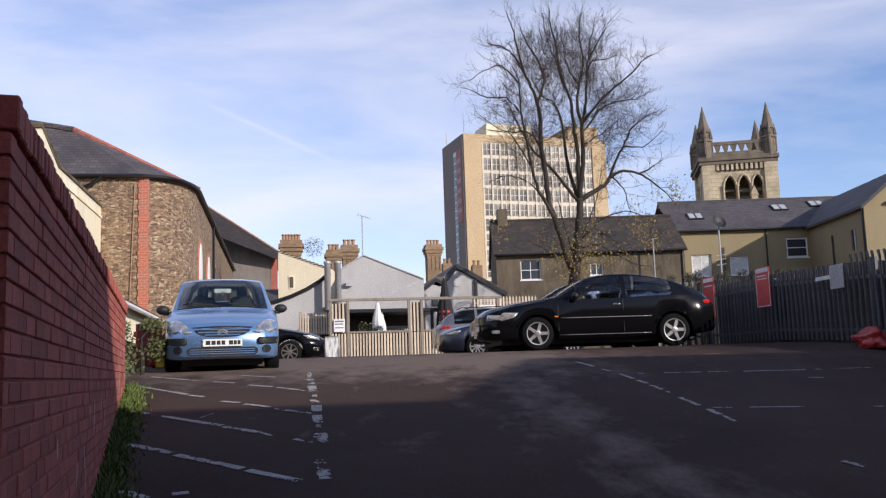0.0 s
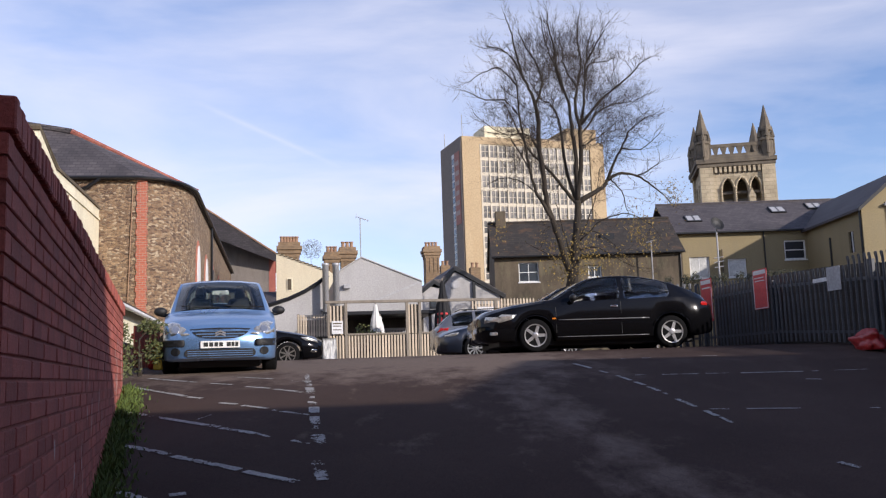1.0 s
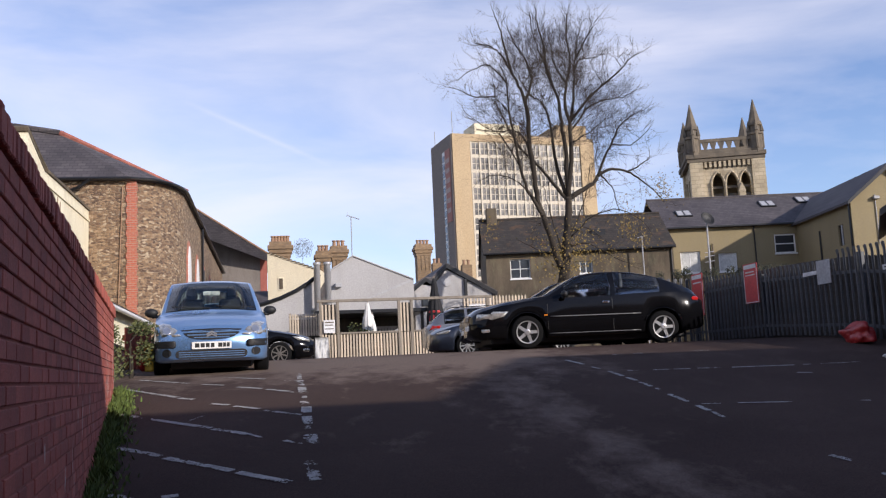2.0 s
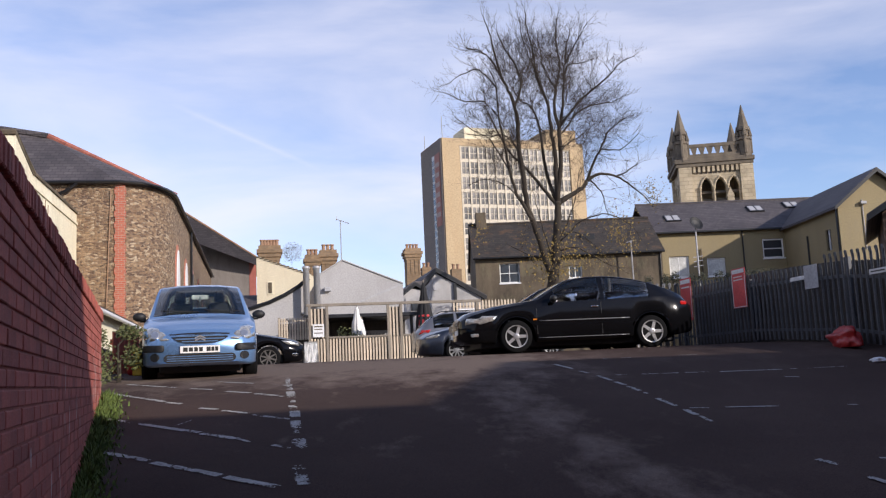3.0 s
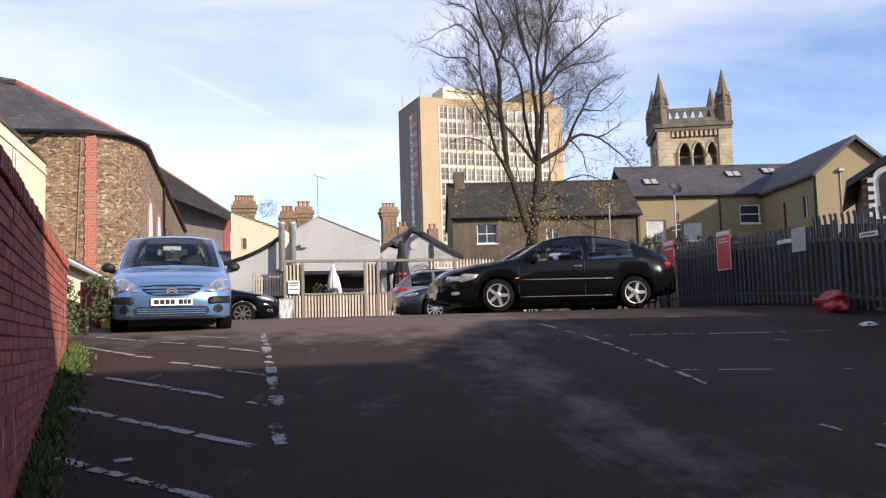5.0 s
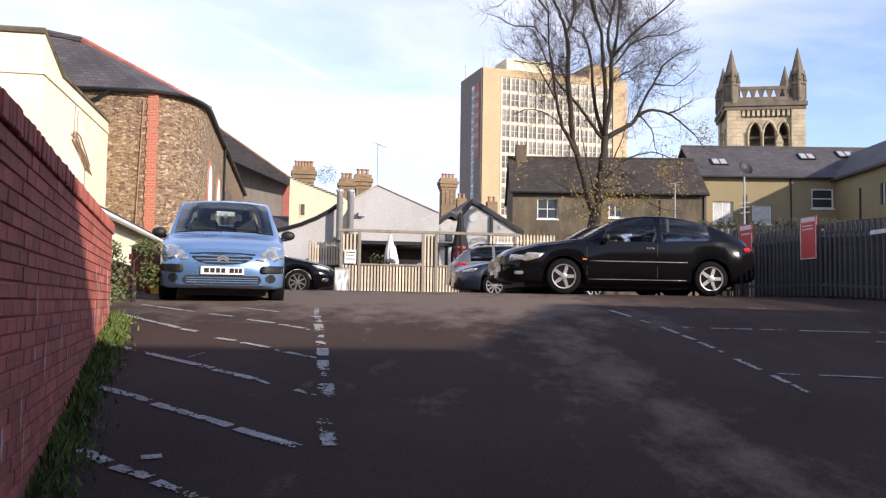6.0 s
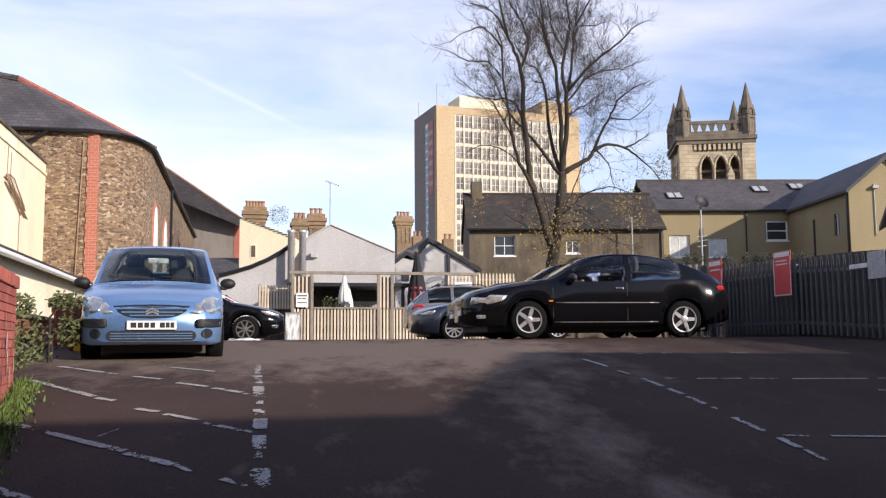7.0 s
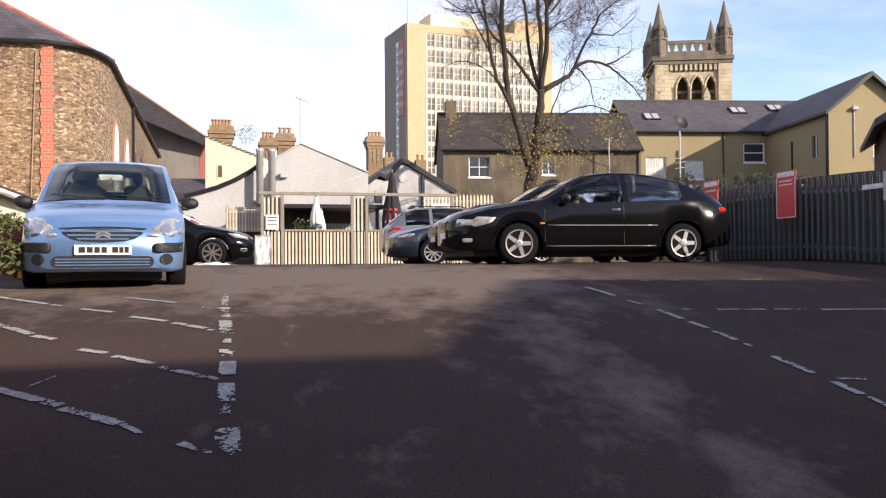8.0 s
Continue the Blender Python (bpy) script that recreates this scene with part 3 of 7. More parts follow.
for seg in ((-3.70, 10.90, -2.81, 10.07, 0.09, 0.2), (-2.77, 10.01, -2.58, 9.90, 0.09, 0.4), (-2.31, 9.60, -2.10, 9.50, 0.08, 0.5), (-2.03, 9.42, -1.72, 9.24, 0.08, 0.5),
            (-1.66, 9.15, -1.25, 8.87, 0.08, 0.6)):
    painted_line(*seg)
for seg in ((-3.85, 11.97, -3.06, 11.40, 0.08, 0.3), (-2.83, 11.24, -2.52, 11.08, 0.07, 0.8), (-2.31, 10.86, -1.98, 10.67, 0.08, 0.4), (-1.91, 10.59, -1.79, 10.52, 0.08, 0.6),
            (-1.77, 10.49, -1.61, 10.38, 0.09, 0.3), (-1.58, 10.33, -1.44, 10.22, 0.07, 0.7), (-2.75, 12.02, -2.13, 11.67, 0.07, 0.7), (-1.84, 11.42, -1.66, 11.34, 0.07, 0.7)):
    painted_line(*seg)
# the line along the bays' feet, gone to blots
for seg in ((-1.79, 12.26, -1.66, 11.52, 0.09, 0.9), (-1.64, 11.40, -1.55, 10.90, 0.10, 0.9), (-1.52, 10.72, -1.42, 10.19, 0.13, 0.6), (-1.38, 10.00, -1.36, 9.86, 0.07, 1.2),
            (-1.33, 9.66, -1.29, 9.46, 0.12, 0.6), (-1.26, 9.32, -1.21, 8.98, 0.13, 0.5), (-1.18, 8.79, -1.12, 8.42, 0.12, 0.8), (-1.11, 8.36, -1.08, 8.19, 0.08, 1.1),
            (-1.03, 7.95, -0.96, 7.52, 0.15, 0.95), (-0.90, 6.98, -0.78, 6.42, 0.12, 1.2)):
    painted_line(*seg)
# bays on the shaded side
for seg in ((1.95, 12.97, 2.11, 12.29, 0.08, 0.2), (2.16, 12.01, 2.23, 11.79, 0.06, 0.9), (2.30, 11.51, 2.38, 11.05, 0.08, 0.5), (2.40, 10.92, 2.46, 10.66, 0.08, 0.5),
            (2.47, 10.53, 2.53, 10.22, 0.08, 0.6), (2.55, 10.09, 2.58, 9.95, 0.06, 0.8), (2.59, 9.68, 2.66, 9.20, 0.09, 0.5), (2.69, 8.99, 2.72, 8.70, 0.09, 0.6),
            (2.73, 8.66, 2.76, 8.36, 0.07, 0.8)):
    painted_line(*seg)
for seg in ((2.54, 11.53, 2.68, 11.53, 0.06, 0.6), (2.88, 11.54, 3.36, 11.57, 0.07, 0.2), (3.45, 11.58, 3.78, 11.58, 0.06, 0.7), (3.90, 11.58, 4.75, 11.64, 0.07, 0.3),
            (4.85, 11.66, 5.65, 11.76, 0.05, 0.9), (4.50, 11.0, 4.68, 10.97, 0.06, 0.4), (2.74, 9.07, 2.95, 9.07, 0.06, 0.7), (3.13, 9.08, 3.68, 9.09, 0.06, 0.2),
            (4.38, 9.09, 4.48, 9.09, 0.05, 0.6)):
    painted_line(*seg)
for seg in ((3.08, 6.86, 3.17, 6.68, 0.09, 0.7), (3.21, 6.33, 3.30, 6.08, 0.09, 0.5), (3.56, 6.85, 3.72, 6.86, 0.06, 0.6), (2.75, 13.57, 2.84, 13.57, 0.06, 0.3),
            (3.08, 13.62, 3.22, 13.63, 0.06, 0.4), (3.95, 13.70, 4.25, 13.72, 0.05, 1.2)):
    painted_line(*seg)

# ---- red brick boundary wall ----
WALL_A, WALL_B, WALL_TOP = Vector((-1.17, 2.5, 0)), Vector((-3.62, 10.36, 0)), 2.40
WALL_LEN = (WALL_B - WALL_A).length
WALL_YAW = math.degrees(math.atan2(WALL_B.y - WALL_A.y, WALL_B.x - WALL_A.x))
WALL_M = Matrix.Translation(WALL_A) @ Matrix.Rotation(radians(WALL_YAW), 4, "Z")  # local x along the wall, y into it


def wall_ground(x):
    p = WALL_M @ Vector((x, 0, 0))
    return ground_z(p.x, p.y)


def red_wall():
    bm = bmesh.new()
    n = 24
    outline = [(WALL_LEN * i / n, wall_ground(WALL_LEN * i / n) - 0.3) for i in range(n + 1)]
    outline += [(WALL_LEN, WALL_TOP - 0.11), (0.012, WALL_TOP - 0.11)]
    outline[0] = (0.012, outline[0][1])
    add_prism(bm, outline, 0.012, 0.33)
    wall = solid("boundary_wall", bm, MORTAR, "red brick boundary wall with brick-on-edge coping", "wall", WALL_M, kind="structure")
    return wall


red_brick_wall = red_wall()


# ---- palisade fence ----
def fence_x(y):
    return 6.5 - 0.17 * (y - 17.6)


def pale_mesh(h):
    """A steel pale with a folded section and a split, splayed three-point top."""
    bm = bmesh.new()
    prof = [(-0.034, 0.0), (-0.020, 0.003), (-0.012, -0.016), (0.012, -0.016), (0.020, 0.003), (0.034, 0.0)]
    rows = []
    for z, k in ((0, 1.0), (h - 0.09, 1.0), (h, 0.0)):
        row = []
        for i, (x, y) in enumerate(prof):
            tip = (-0.040, -0.040, 0.0, 0.0, 0.040, 0.040)[i]
            row.append(bm.verts.new((x * k + tip * (1 - k), y - (0.018 if k == 0 and abs(tip) > 0 else 0), z + (0.02 if k == 0 and tip == 0 else 0))))
        rows.append(row)
    for a, b in zip(rows, rows[1:]):
        for i in range(5):
            bm.faces.new((a[i], a[i + 1], b[i + 1], b[i]))
    r = bmesh.ops.extrude_face_region(bm, geom=bm.faces[:])
    bmesh.ops.translate(bm, vec=(0, 0.004, 0), verts=[g for g in r["geom"] if isinstance(g, bmesh.types.BMVert)])
    bmesh.ops.recalc_face_normals(bm, faces=bm.faces)
    return as_mesh(bm, "pale", STEEL)


PALE = pale_mesh(1.50)


def fence_top(y):
    """The far panels fall towards the street; the nearer ones are set a step higher."""
    return float(np.interp(y, [15.1, 19.0, 20.7], [3.10, 3.25, 3.36])) if y > 15.05 else 3.25 - 0.035 * (15.05 - y)


def palisade(name, p0, p1, label):
    a, b = Vector((*p0, 0)), Vector((*p1, 0))
    d = b - a
    yaw = math.atan2(d.y, d.x)
    fence = thing(name, label, "fence", Matrix.Translation((a.x, a.y, 0)) @ Matrix.Rotation(yaw, 4, "Z"))
    n = int(d.length / 0.15)
    rng = random.Random(3)
    for i in range(n + 1):
        p = a.lerp(b, i / n)
        ob = new("pale", PALE)
        ob.parent = fence
        ob.matrix_basis = Matrix.Translation((i * d.length / n + rng.uniform(-0.006, 0.006), 0, ground_z(p.x, p.y) + 0.04)) @ Matrix.Rotation(radians(rng.uniform(-0.7, 0.7)), 4, "Y") @ Matrix.Diagonal((1, 1, (fence_top(p.y) - ground_z(p.x, p.y) - 0.04 + rng.uniform(-0.008, 0.008)) / 1.52, 1))
    m = max(int(d.length / 2.7), 1)
    for i in range(m):
        q0, q1 = a.lerp(b, i / m), a.lerp(b, (i + 1) / m)
        x0, x1 = d.length * i / m, d.length * (i + 1) / m
        z0, z1 = ground_z(q0.x, q0.y), ground_z(q1.x, q1.y)
        for hh in (0.22, 1.10):
            bm = bmesh.new()
            vs = [bm.verts.new((x, y, z + hh + dz)) for x, z in ((x0, z0), (x1, z1)) for y in (0.008, 0.05) for dz in (0, 0.05)]
            for f in ((0, 1, 3, 2), (4, 6, 7, 5), (0, 4, 5, 1), (2, 3, 7, 6), (0, 2, 6, 4), (1, 5, 7, 3)):
                bm.faces.new([vs[k] for k in f])
            bmesh.ops.recalc_face_normals(bm, faces=bm.faces)
            part("rail", bm, STEEL, fence)
        part("post", box(x0 - 0.05, x0 + 0.05, 0.055, 0.16, z0 - 0.1, fence_top(q0.y) - 0.10, 0.004), STEEL, fence)
    return fence


side_fence = palisade("palisade_fence", (fence_x(20.6), 20.6), (fence_x(5.5), 5.5), "grey galvanised steel palisade fence with pointed pales")
back_fence = palisade("palisade_fence", (fence_x(20.6) - 1.9, 20.33), (fence_x(20.6) - 0.05, 20.65), "grey steel palisade fence closing the end")


# ---- cars ----
def interp(x, pts):
    return float(np.interp(x, [p[0] for p in pts], [p[1] for p in pts]))


def smooth_interp(x, pts):
    return sum(interp(x + d, pts) for d in (-0.06, -0.03, 0, 0.03, 0.06)) / 5


def wheel_mesh_parts(r, w, spokes, rim_mat):
    """Tyre and rim centred at the hub, axis along y, outer face at negative y."""
    tyre = lathe([(r * 0.66, -w / 2 + 0.01), (r * 0.90, -w / 2 - 0.004), (r * 0.98, -w / 2 + 0.02), (r, -w / 4), (r, w / 4), (r * 0.98, w / 2 - 0.02), (r * 0.9, w / 2), (r * 0.66, w / 2)], 36, "Y")
    rim = bmesh.new()
    add_lathe(rim, [(r * 0.63, -w / 2 + 0.03), (r * 0.63, -w / 2 - 0.008), (r * 0.69, -w / 2 - 0.010), (r * 0.69, -w / 2 + 0.03)], 36, "Y")
    for k in range(spokes):
        m = Matrix.Rotation(2 * math.pi * k / spokes + 0.3, 4, "Y")
        o = [(-0.16 / spokes, 0.06), (0.16 / spokes, 0.06), (0.008 + 0.09 / spokes, r * 0.64), (-0.008 - 0.09 / spokes, r * 0.64)]
        n0 = len(rim.verts)
        add_prism(rim, o, -w / 2 + 0.004, -w / 2 + 0.035)
        rim.verts.ensure_lookup_table()
        bmesh.ops.transform(rim, matrix=m, verts=rim.verts[n0:])
    add_lathe(rim, [(0.062, -w / 2 + 0.03), (0.058, -w / 2 - 0.002), (0.03, -w / 2 - 0.006)], 20, "Y")
    hub = lathe([(r * 0.69, -w / 2 + 0.055), (r * 0.69, -w / 2 + 0.07)], 24, "Y")
    return as_mesh(tyre, "tyre", RUBBER, True), as_mesh(rim, "rim", rim_mat), as_mesh(hub, "brake_disc", BLACKPLASTIC)


def car_body(sp):
    """Loft of cross-sections; returns the shell, and a list of glass quads by pane."""
    L = sp["length"]
    keys = {x for k in ("ws", "rear") for x in sp[k]} | {x for s in sp["side"] for x in s[:2]}
    xs = sorted({round(x, 4) for x in [*np.linspace(0, L, 110), *keys]})
    bm = bmesh.new()
    rings = []
    ra = sp["r"] + 0.055
    for x in xs:
        zb = smooth_interp(x, sp["bottom"])
        for c in (sp["xf"], sp["xr"]):
            if abs(x - c) < ra:
                zb = max(zb, sp["r"] + math.sqrt(ra * ra - (x - c) ** 2) * 0.97)
        hw, top, belt, rw = (smooth_interp(x, sp[k]) for k in ("half", "top", "belt", "roofw"))
        top = max(top, belt + 0.012)
        zm = max(smooth_interp(x, sp["mid"]), zb + 0.05)
        zm = min(zm, belt - 0.02)
        lower = [(0, zb), (hw * 0.9, zb), (hw * 0.985, min(zb + 0.035, belt - 0.05)), (hw, zm), (hw * 0.975, belt)]
        e = (rw, top - 0.012)
        p4 = lower[-1]
        lerp = lambda f: (p4[0] + (e[0] - p4[0]) * f, p4[1] + (e[1] - p4[1]) * f)  # noqa: E731
        bow = lambda f: (lerp(f)[0] + 0.02 * math.sin(math.pi * f) * min((top - belt) * 3, 1), lerp(f)[1])  # noqa: E731
        half = lower + [bow(0.035), bow(0.945), e, (rw * 0.93, top), (rw * 0.5, top + sp["crown"] * 0.75), (0, top + sp["crown"])]
        ring = [bm.verts.new((x, -y, z)) for y, z in half] + [bm.verts.new((x, y, z)) for y, z in half[-2:0:-1]]
        rings.append(ring)
    n = len(rings[0])
    h = 11
    panes = {}
    for i, (a, b) in enumerate(zip(rings, rings[1:])):
        xm = (xs[i] + xs[i + 1]) / 2
        for k in range(n):
            j = (k + 1) % n
            q = (a[k], a[j], b[j], b[k])
            side = k == 5 or k == n - 7
            roof = k in (8, 9, 10, 11)
            tag = None
            if roof and sp["ws"][0] < xm < sp["ws"][1]:
                tag = "windscreen"
            elif roof and sp["rear"][0] < xm < sp["rear"][1]:
                tag = "rear_window"
            elif side:
                for s, (x0, x1) in enumerate(sp["side"]):
                    if x0 < xm < x1:
                        tag = ("side_window", s, k == 5)
            if tag:
                panes.setdefault(tag, []).append([v.co.copy() for v in q])
            else:
                bm.faces.new(q)
    bm.faces.new(rings[0][::-1])
    bm.faces.new(rings[-1])
    bmesh.ops.recalc_face_normals(bm, faces=bm.faces)
    return bm, panes


def decal(bvh, outline, side, lift=0.006, thick=0.02, rings=(0.0, 0.45, 0.8, 1.0)):
    """A raised panel that follows the body: outline in (y, z) seen from the front or back, or (x, z) from a side."""
    cx, cz = sum(p[0] for p in outline) / len(outline), sum(p[1] for p in outline) / len(outline)
    eye = {"front": lambda a, b: ((-3, a, b), (1, 0, 0)), "back": lambda a, b: ((9, a, b), (-1, 0, 0)),
           "near": lambda a, b: ((a, -3, b), (0, 1, 0)), "far": lambda a, b: ((a, 3, b), (0, -1, 0))}[side]
    bm = bmesh.new()
    loops = []
    last = None
    for f in rings[1:]:
        loop = []
        for a, b in outline:
            o, d = eye(cx + (a - cx) * f, cz + (b - cz) * f)
            hit = bvh.ray_cast(Vector(o), Vector(d))
            p = hit[0] if hit[0] is not None else (last or Vector(o))
            last = p
            loop.append(p - Vector(d) * lift)
        loops.append([bm.verts.new(p) for p in loop])
    bm.faces.new(loops[0])
    for a, b in zip(loops, loops[1:]):
        for i in range(len(a)):
            j = (i + 1) % len(a)
            bm.faces.new((a[i], a[j], b[j], b[i]))
    d = Vector(eye(0, 0)[1])
    back = [bm.verts.new(v.co + d * thick) for v in loops[-1]]
    for i in range(len(back)):
        j = (i + 1) % len(back)
        bm.faces.new((loops[-1][i], loops[-1][j], back[j], back[i]))
    bmesh.ops.recalc_face_normals(bm, faces=bm.faces)
    return bm


def rect(x0, x1, z0, z1, n=5, r=0.0):
    """A rectangle outline with rounded corners and points along its sides."""
    pts = []
    if r:
        for cx, cz, a0 in ((x1 - r, z1 - r, 0), (x0 + r, z1 - r, 90), (x0 + r, z0 + r, 180), (x1 - r, z0 + r, 270)):
            pts += [(cx + r * math.cos(radians(a0 + k * 30)), cz + r * math.sin(radians(a0 + k * 30))) for k in range(4)]
        out = []
        for p, q in zip(pts, pts[1:] + pts[:1]):
            m = max(int(math.dist(p, q) / 0.05), 1)
            out += [(p[0] + (q[0] - p[0]) * k / m, p[1] + (q[1] - p[1]) * k / m) for k in range(m)]
        return out
    for i in range(n):
        pts.append((x0 + (x1 - x0) * i / n, z0))
    pts.append((x1, z0))
    for i in range(n):
        pts.append((x1 - (x1 - x0) * i / n, z1))
    pts.append((x0, z1))
    return pts


def disc(cx, cz, r, n=18, sx=1.0):
    return [(cx + r * sx * math.cos(2 * math.pi * i / n), cz + r * math.sin(2 * math.pi * i / n)) for i in range(n)]


def seat_mesh():
    bm = bmesh.new()
    add_box(bm, 0.0, 0.5, -0.24, 0.24, 0.0, 0.16, 0.03)
    add_box(bm, 0.42, 0.56, -0.24, 0.24, 0.1, 0.66, 0.04)
    add_box(bm, 0.46, 0.55, -0.12, 0.12, 0.69, 0.87, 0.03)
    return as_mesh(bm, "seat", INTERIOR)


SEAT = seat_mesh()


def build_car(label, sp, m, category="car"):
    car = thing("car", label, category, m)
    bm, panes = car_body(sp)
    bvh = BVHTree.FromBMesh(bm)
    body = part("body", bm, sp["paint"], car, sp.get("body_label", ""), True)
    for tag, quads in panes.items():
        gm = bmesh.new()
        for q in quads:
            gm.faces.new([gm.verts.new(p) for p in q])
        bmesh.ops.remove_doubles(gm, verts=gm.verts, dist=0.0005)
        bmesh.ops.recalc_face_normals(gm, faces=gm.faces)
        bmesh.ops.solidify(gm, geom=gm.faces[:], thickness=0.004)
        ob = part(tag if isinstance(tag, str) else "side_window", gm, sp["glass"], car, smooth=True)
        ob.visible_shadow = False
    tyre, rim, disc_me = wheel_mesh_parts(sp["r"], 0.19, sp["spokes"], sp["rim"])
    yw = sp["half"][len(sp["half"]) // 2][1] - 0.10
    for x in (sp["xf"], sp["xr"]):
        for s in (-1, 1):
            w = new("wheel", tyre)
            w.parent = car
            w.matrix_basis = pose(x, s * yw, sp["r"], 0, 0, 0 if s < 0 else 180)
            for nm, me in (("rim", rim), ("brake_disc", disc_me)):
                o = new(nm, me)
                o.parent = w
    # cabin
    x0, x1 = sp["ws"][0], sp["rear"][1]
    hb = yw - 0.02
    bz = interp(x0 + 0.2, sp["belt"])
    part("cabin_floor", box(x0 - 0.1, x1 - 0.15, -hb + 0.05, hb - 0.05, sp["r"] * 2 + 0.14 - 0.06, sp["r"] * 2 + 0.14), INTERIOR, car)
    part("underbody", box(0.35, sp["length"] - 0.35, -hb + 0.12, hb - 0.12, 0.11, 0.40, 0.02), BLACKPLASTIC, car)
    part("dashboard", box(x0 + 0.06, x0 + 0.5, -hb + 0.06, hb - 0.06, bz - 0.25, bz - 0.035, 0.03), BLACKPLASTIC, car)
    for sx, ys in ((x0 + sp.get("seat", 1.05), (-0.36, 0.36)), (x0 + sp.get("seat", 1.05) + 0.85, (-0.36, 0.36))):
        for y in ys:
            o = new("seat", SEAT)
            o.parent = car
            o.matrix_basis = pose(sx, y, sp.get("seat_z", 0.50))
    mz = interp((sp["ws"][0] * 0.25 + sp["ws"][1] * 0.75), sp["top"])
    part("rear_view_mirror", box(sp["ws"][1] - 0.10, sp["ws"][1] - 0.07, -0.13, 0.13, mz - 0.10, mz - 0.03, 0.01), SIGNGREY, car)
    # door mirrors
    xm = sp["mirror"]
    for s in (-1, 1):
        zb, w = interp(xm, sp["belt"]) + 0.07, interp(xm, sp["half"])
        bm = bmesh.new()
        bmesh.ops.create_icosphere(bm, subdivisions=2, radius=1.0)
        bmesh.ops.transform(bm, matrix=Matrix.Translation((xm, s * (w + 0.07), zb)) @ Matrix.Diagonal((0.065, 0.10, 0.07, 1)), verts=bm.verts)
        add_box(bm, xm - 0.03, xm + 0.03, min(s * (w - 0.06), s * (w + 0.06)), max(s * (w - 0.06), s * (w + 0.06)), zb - 0.08, zb - 0.03)
        part("door_mirror", bm, sp.get("mirror_mat", BLACKPLASTIC), car, smooth=True)
    return car, bvh


def mirrored(o):
    return [(-y, z) for y, z in o][::-1]


SLATEGREY = plain("grey_moulding", (0.10, 0.10, 0.105), 0.4)
# small light-blue hatchback
C3 = dict(length=3.85, r=0.295, xf=0.72, xr=3.17, crown=0.035, paint=BLUECAR, glass=GLASS, rim=BLACKPLASTIC, spokes=7, mirror=1.22, seat=1.0, seat_z=0.52,
          bottom=[(0, 0.26), (0.10, 0.21), (0.5, 0.19), (3.4, 0.20), (3.7, 0.24), (3.85, 0.30)],
          half=[(0, 0.54), (0.03, 0.60), (0.08, 0.67), (0.18, 0.74), (0.36, 0.785), (0.7, 0.80), (1.9, 0.803), (3.2, 0.80), (3.6, 0.76), (3.8, 0.68), (3.85, 0.60)],
          mid=[(0, 0.42), (0.3, 0.48), (1.0, 0.55), (3.85, 0.55)],
          belt=[(0, 0.57), (0.06, 0.61), (0.30, 0.705), (0.62, 0.795), (0.95, 0.855), (2.0, 0.90), (3.4, 0.95), (3.75, 0.93), (3.85, 0.85)],
          top=[(0, 0.59), (0.05, 0.64), (0.14, 0.695), (0.35, 0.775), (0.60, 0.835), (0.86, 0.882), (0.98, 0.93), (1.25, 1.12), (1.55, 1.305), (1.75, 1.39), (2.0, 1.42), (2.4, 1.43), (2.9, 1.40), (3.3, 1.33), (3.6, 1.17), (3.78, 1.0), (3.85, 0.9)],
          roofw=[(0, 0.48), (0.10, 0.56), (0.3, 0.64), (0.8, 0.715), (0.98, 0.71), (1.3, 0.665), (1.7, 0.61), (2.2, 0.59), (3.0, 0.57), (3.5, 0.58), (3.85, 0.55)],
          ws=(0.96, 1.74), rear=(3.32, 3.66), side=[(1.36, 2.2), (2.28, 3.1)])
C3_M = Matrix.Translation((-3.005, 12.42, ground_z(-3.2, 13.15) - 0.075)) @ Matrix.Rotation(radians(104), 4, "Z") @ Matrix.Rotation(radians(-2.2), 4, "Y")


def sunk(outline):
    """The nose sits low: fittings drop with the bonnet."""
    return [(a, z - 0.05 * min(max((z - 0.22) / 0.4, 0), 1)) for a, z in outline]


blue_car, bv = build_car("light blue metallic small hatchback, parked nose out", C3, C3_M)
for s in (1, -1):
    o = [(0.41, 0.625), (0.50, 0.610), (0.66, 0.615), (0.75, 0.635), (0.775, 0.70), (0.74, 0.785), (0.66, 0.81), (0.57, 0.79), (0.47, 0.71)]
    hl = part("headlamp", decal(bv, sunk(o if s > 0 else mirrored(o)), "front", 0.012), LAMPGLASS, blue_car, "clear glass headlamp", True)
    o2 = disc(0.60, 0.695, 0.055)
    part("reflector", decal(bv, sunk(o2 if s > 0 else mirrored(o2)), "front", 0.02), ALLOY, hl, smooth=True)
    o = rect(0.475, 0.80, 0.435, 0.545, r=0.03)
    part("bumper_strip", decal(bv, sunk(o if s > 0 else mirrored(o)), "front", 0.022, 0.03), BLACKPLASTIC, blue_car, "black plastic bumper strip", True)
    o = disc(0.60, 0.355, 0.064)
    part("fog_lamp", decal(bv, sunk(o if s > 0 else mirrored(o)), "front", 0.008), BLACKPLASTIC, blue_car, "round dark fog lamp recess")
o = [(-0.41, 0.70), (-0.37, 0.645), (-0.30, 0.595), (-0.20, 0.565), (0, 0.552), (0.20, 0.565), (0.30, 0.595), (0.37, 0.645), (0.41, 0.70), (0.2, 0.712), (0, 0.716), (-0.2, 0.712)]
grille = part("grille", decal(bv, sunk(o), "front", 0.010), BLACKPLASTIC, blue_car, "dark upper grille with blue bars")
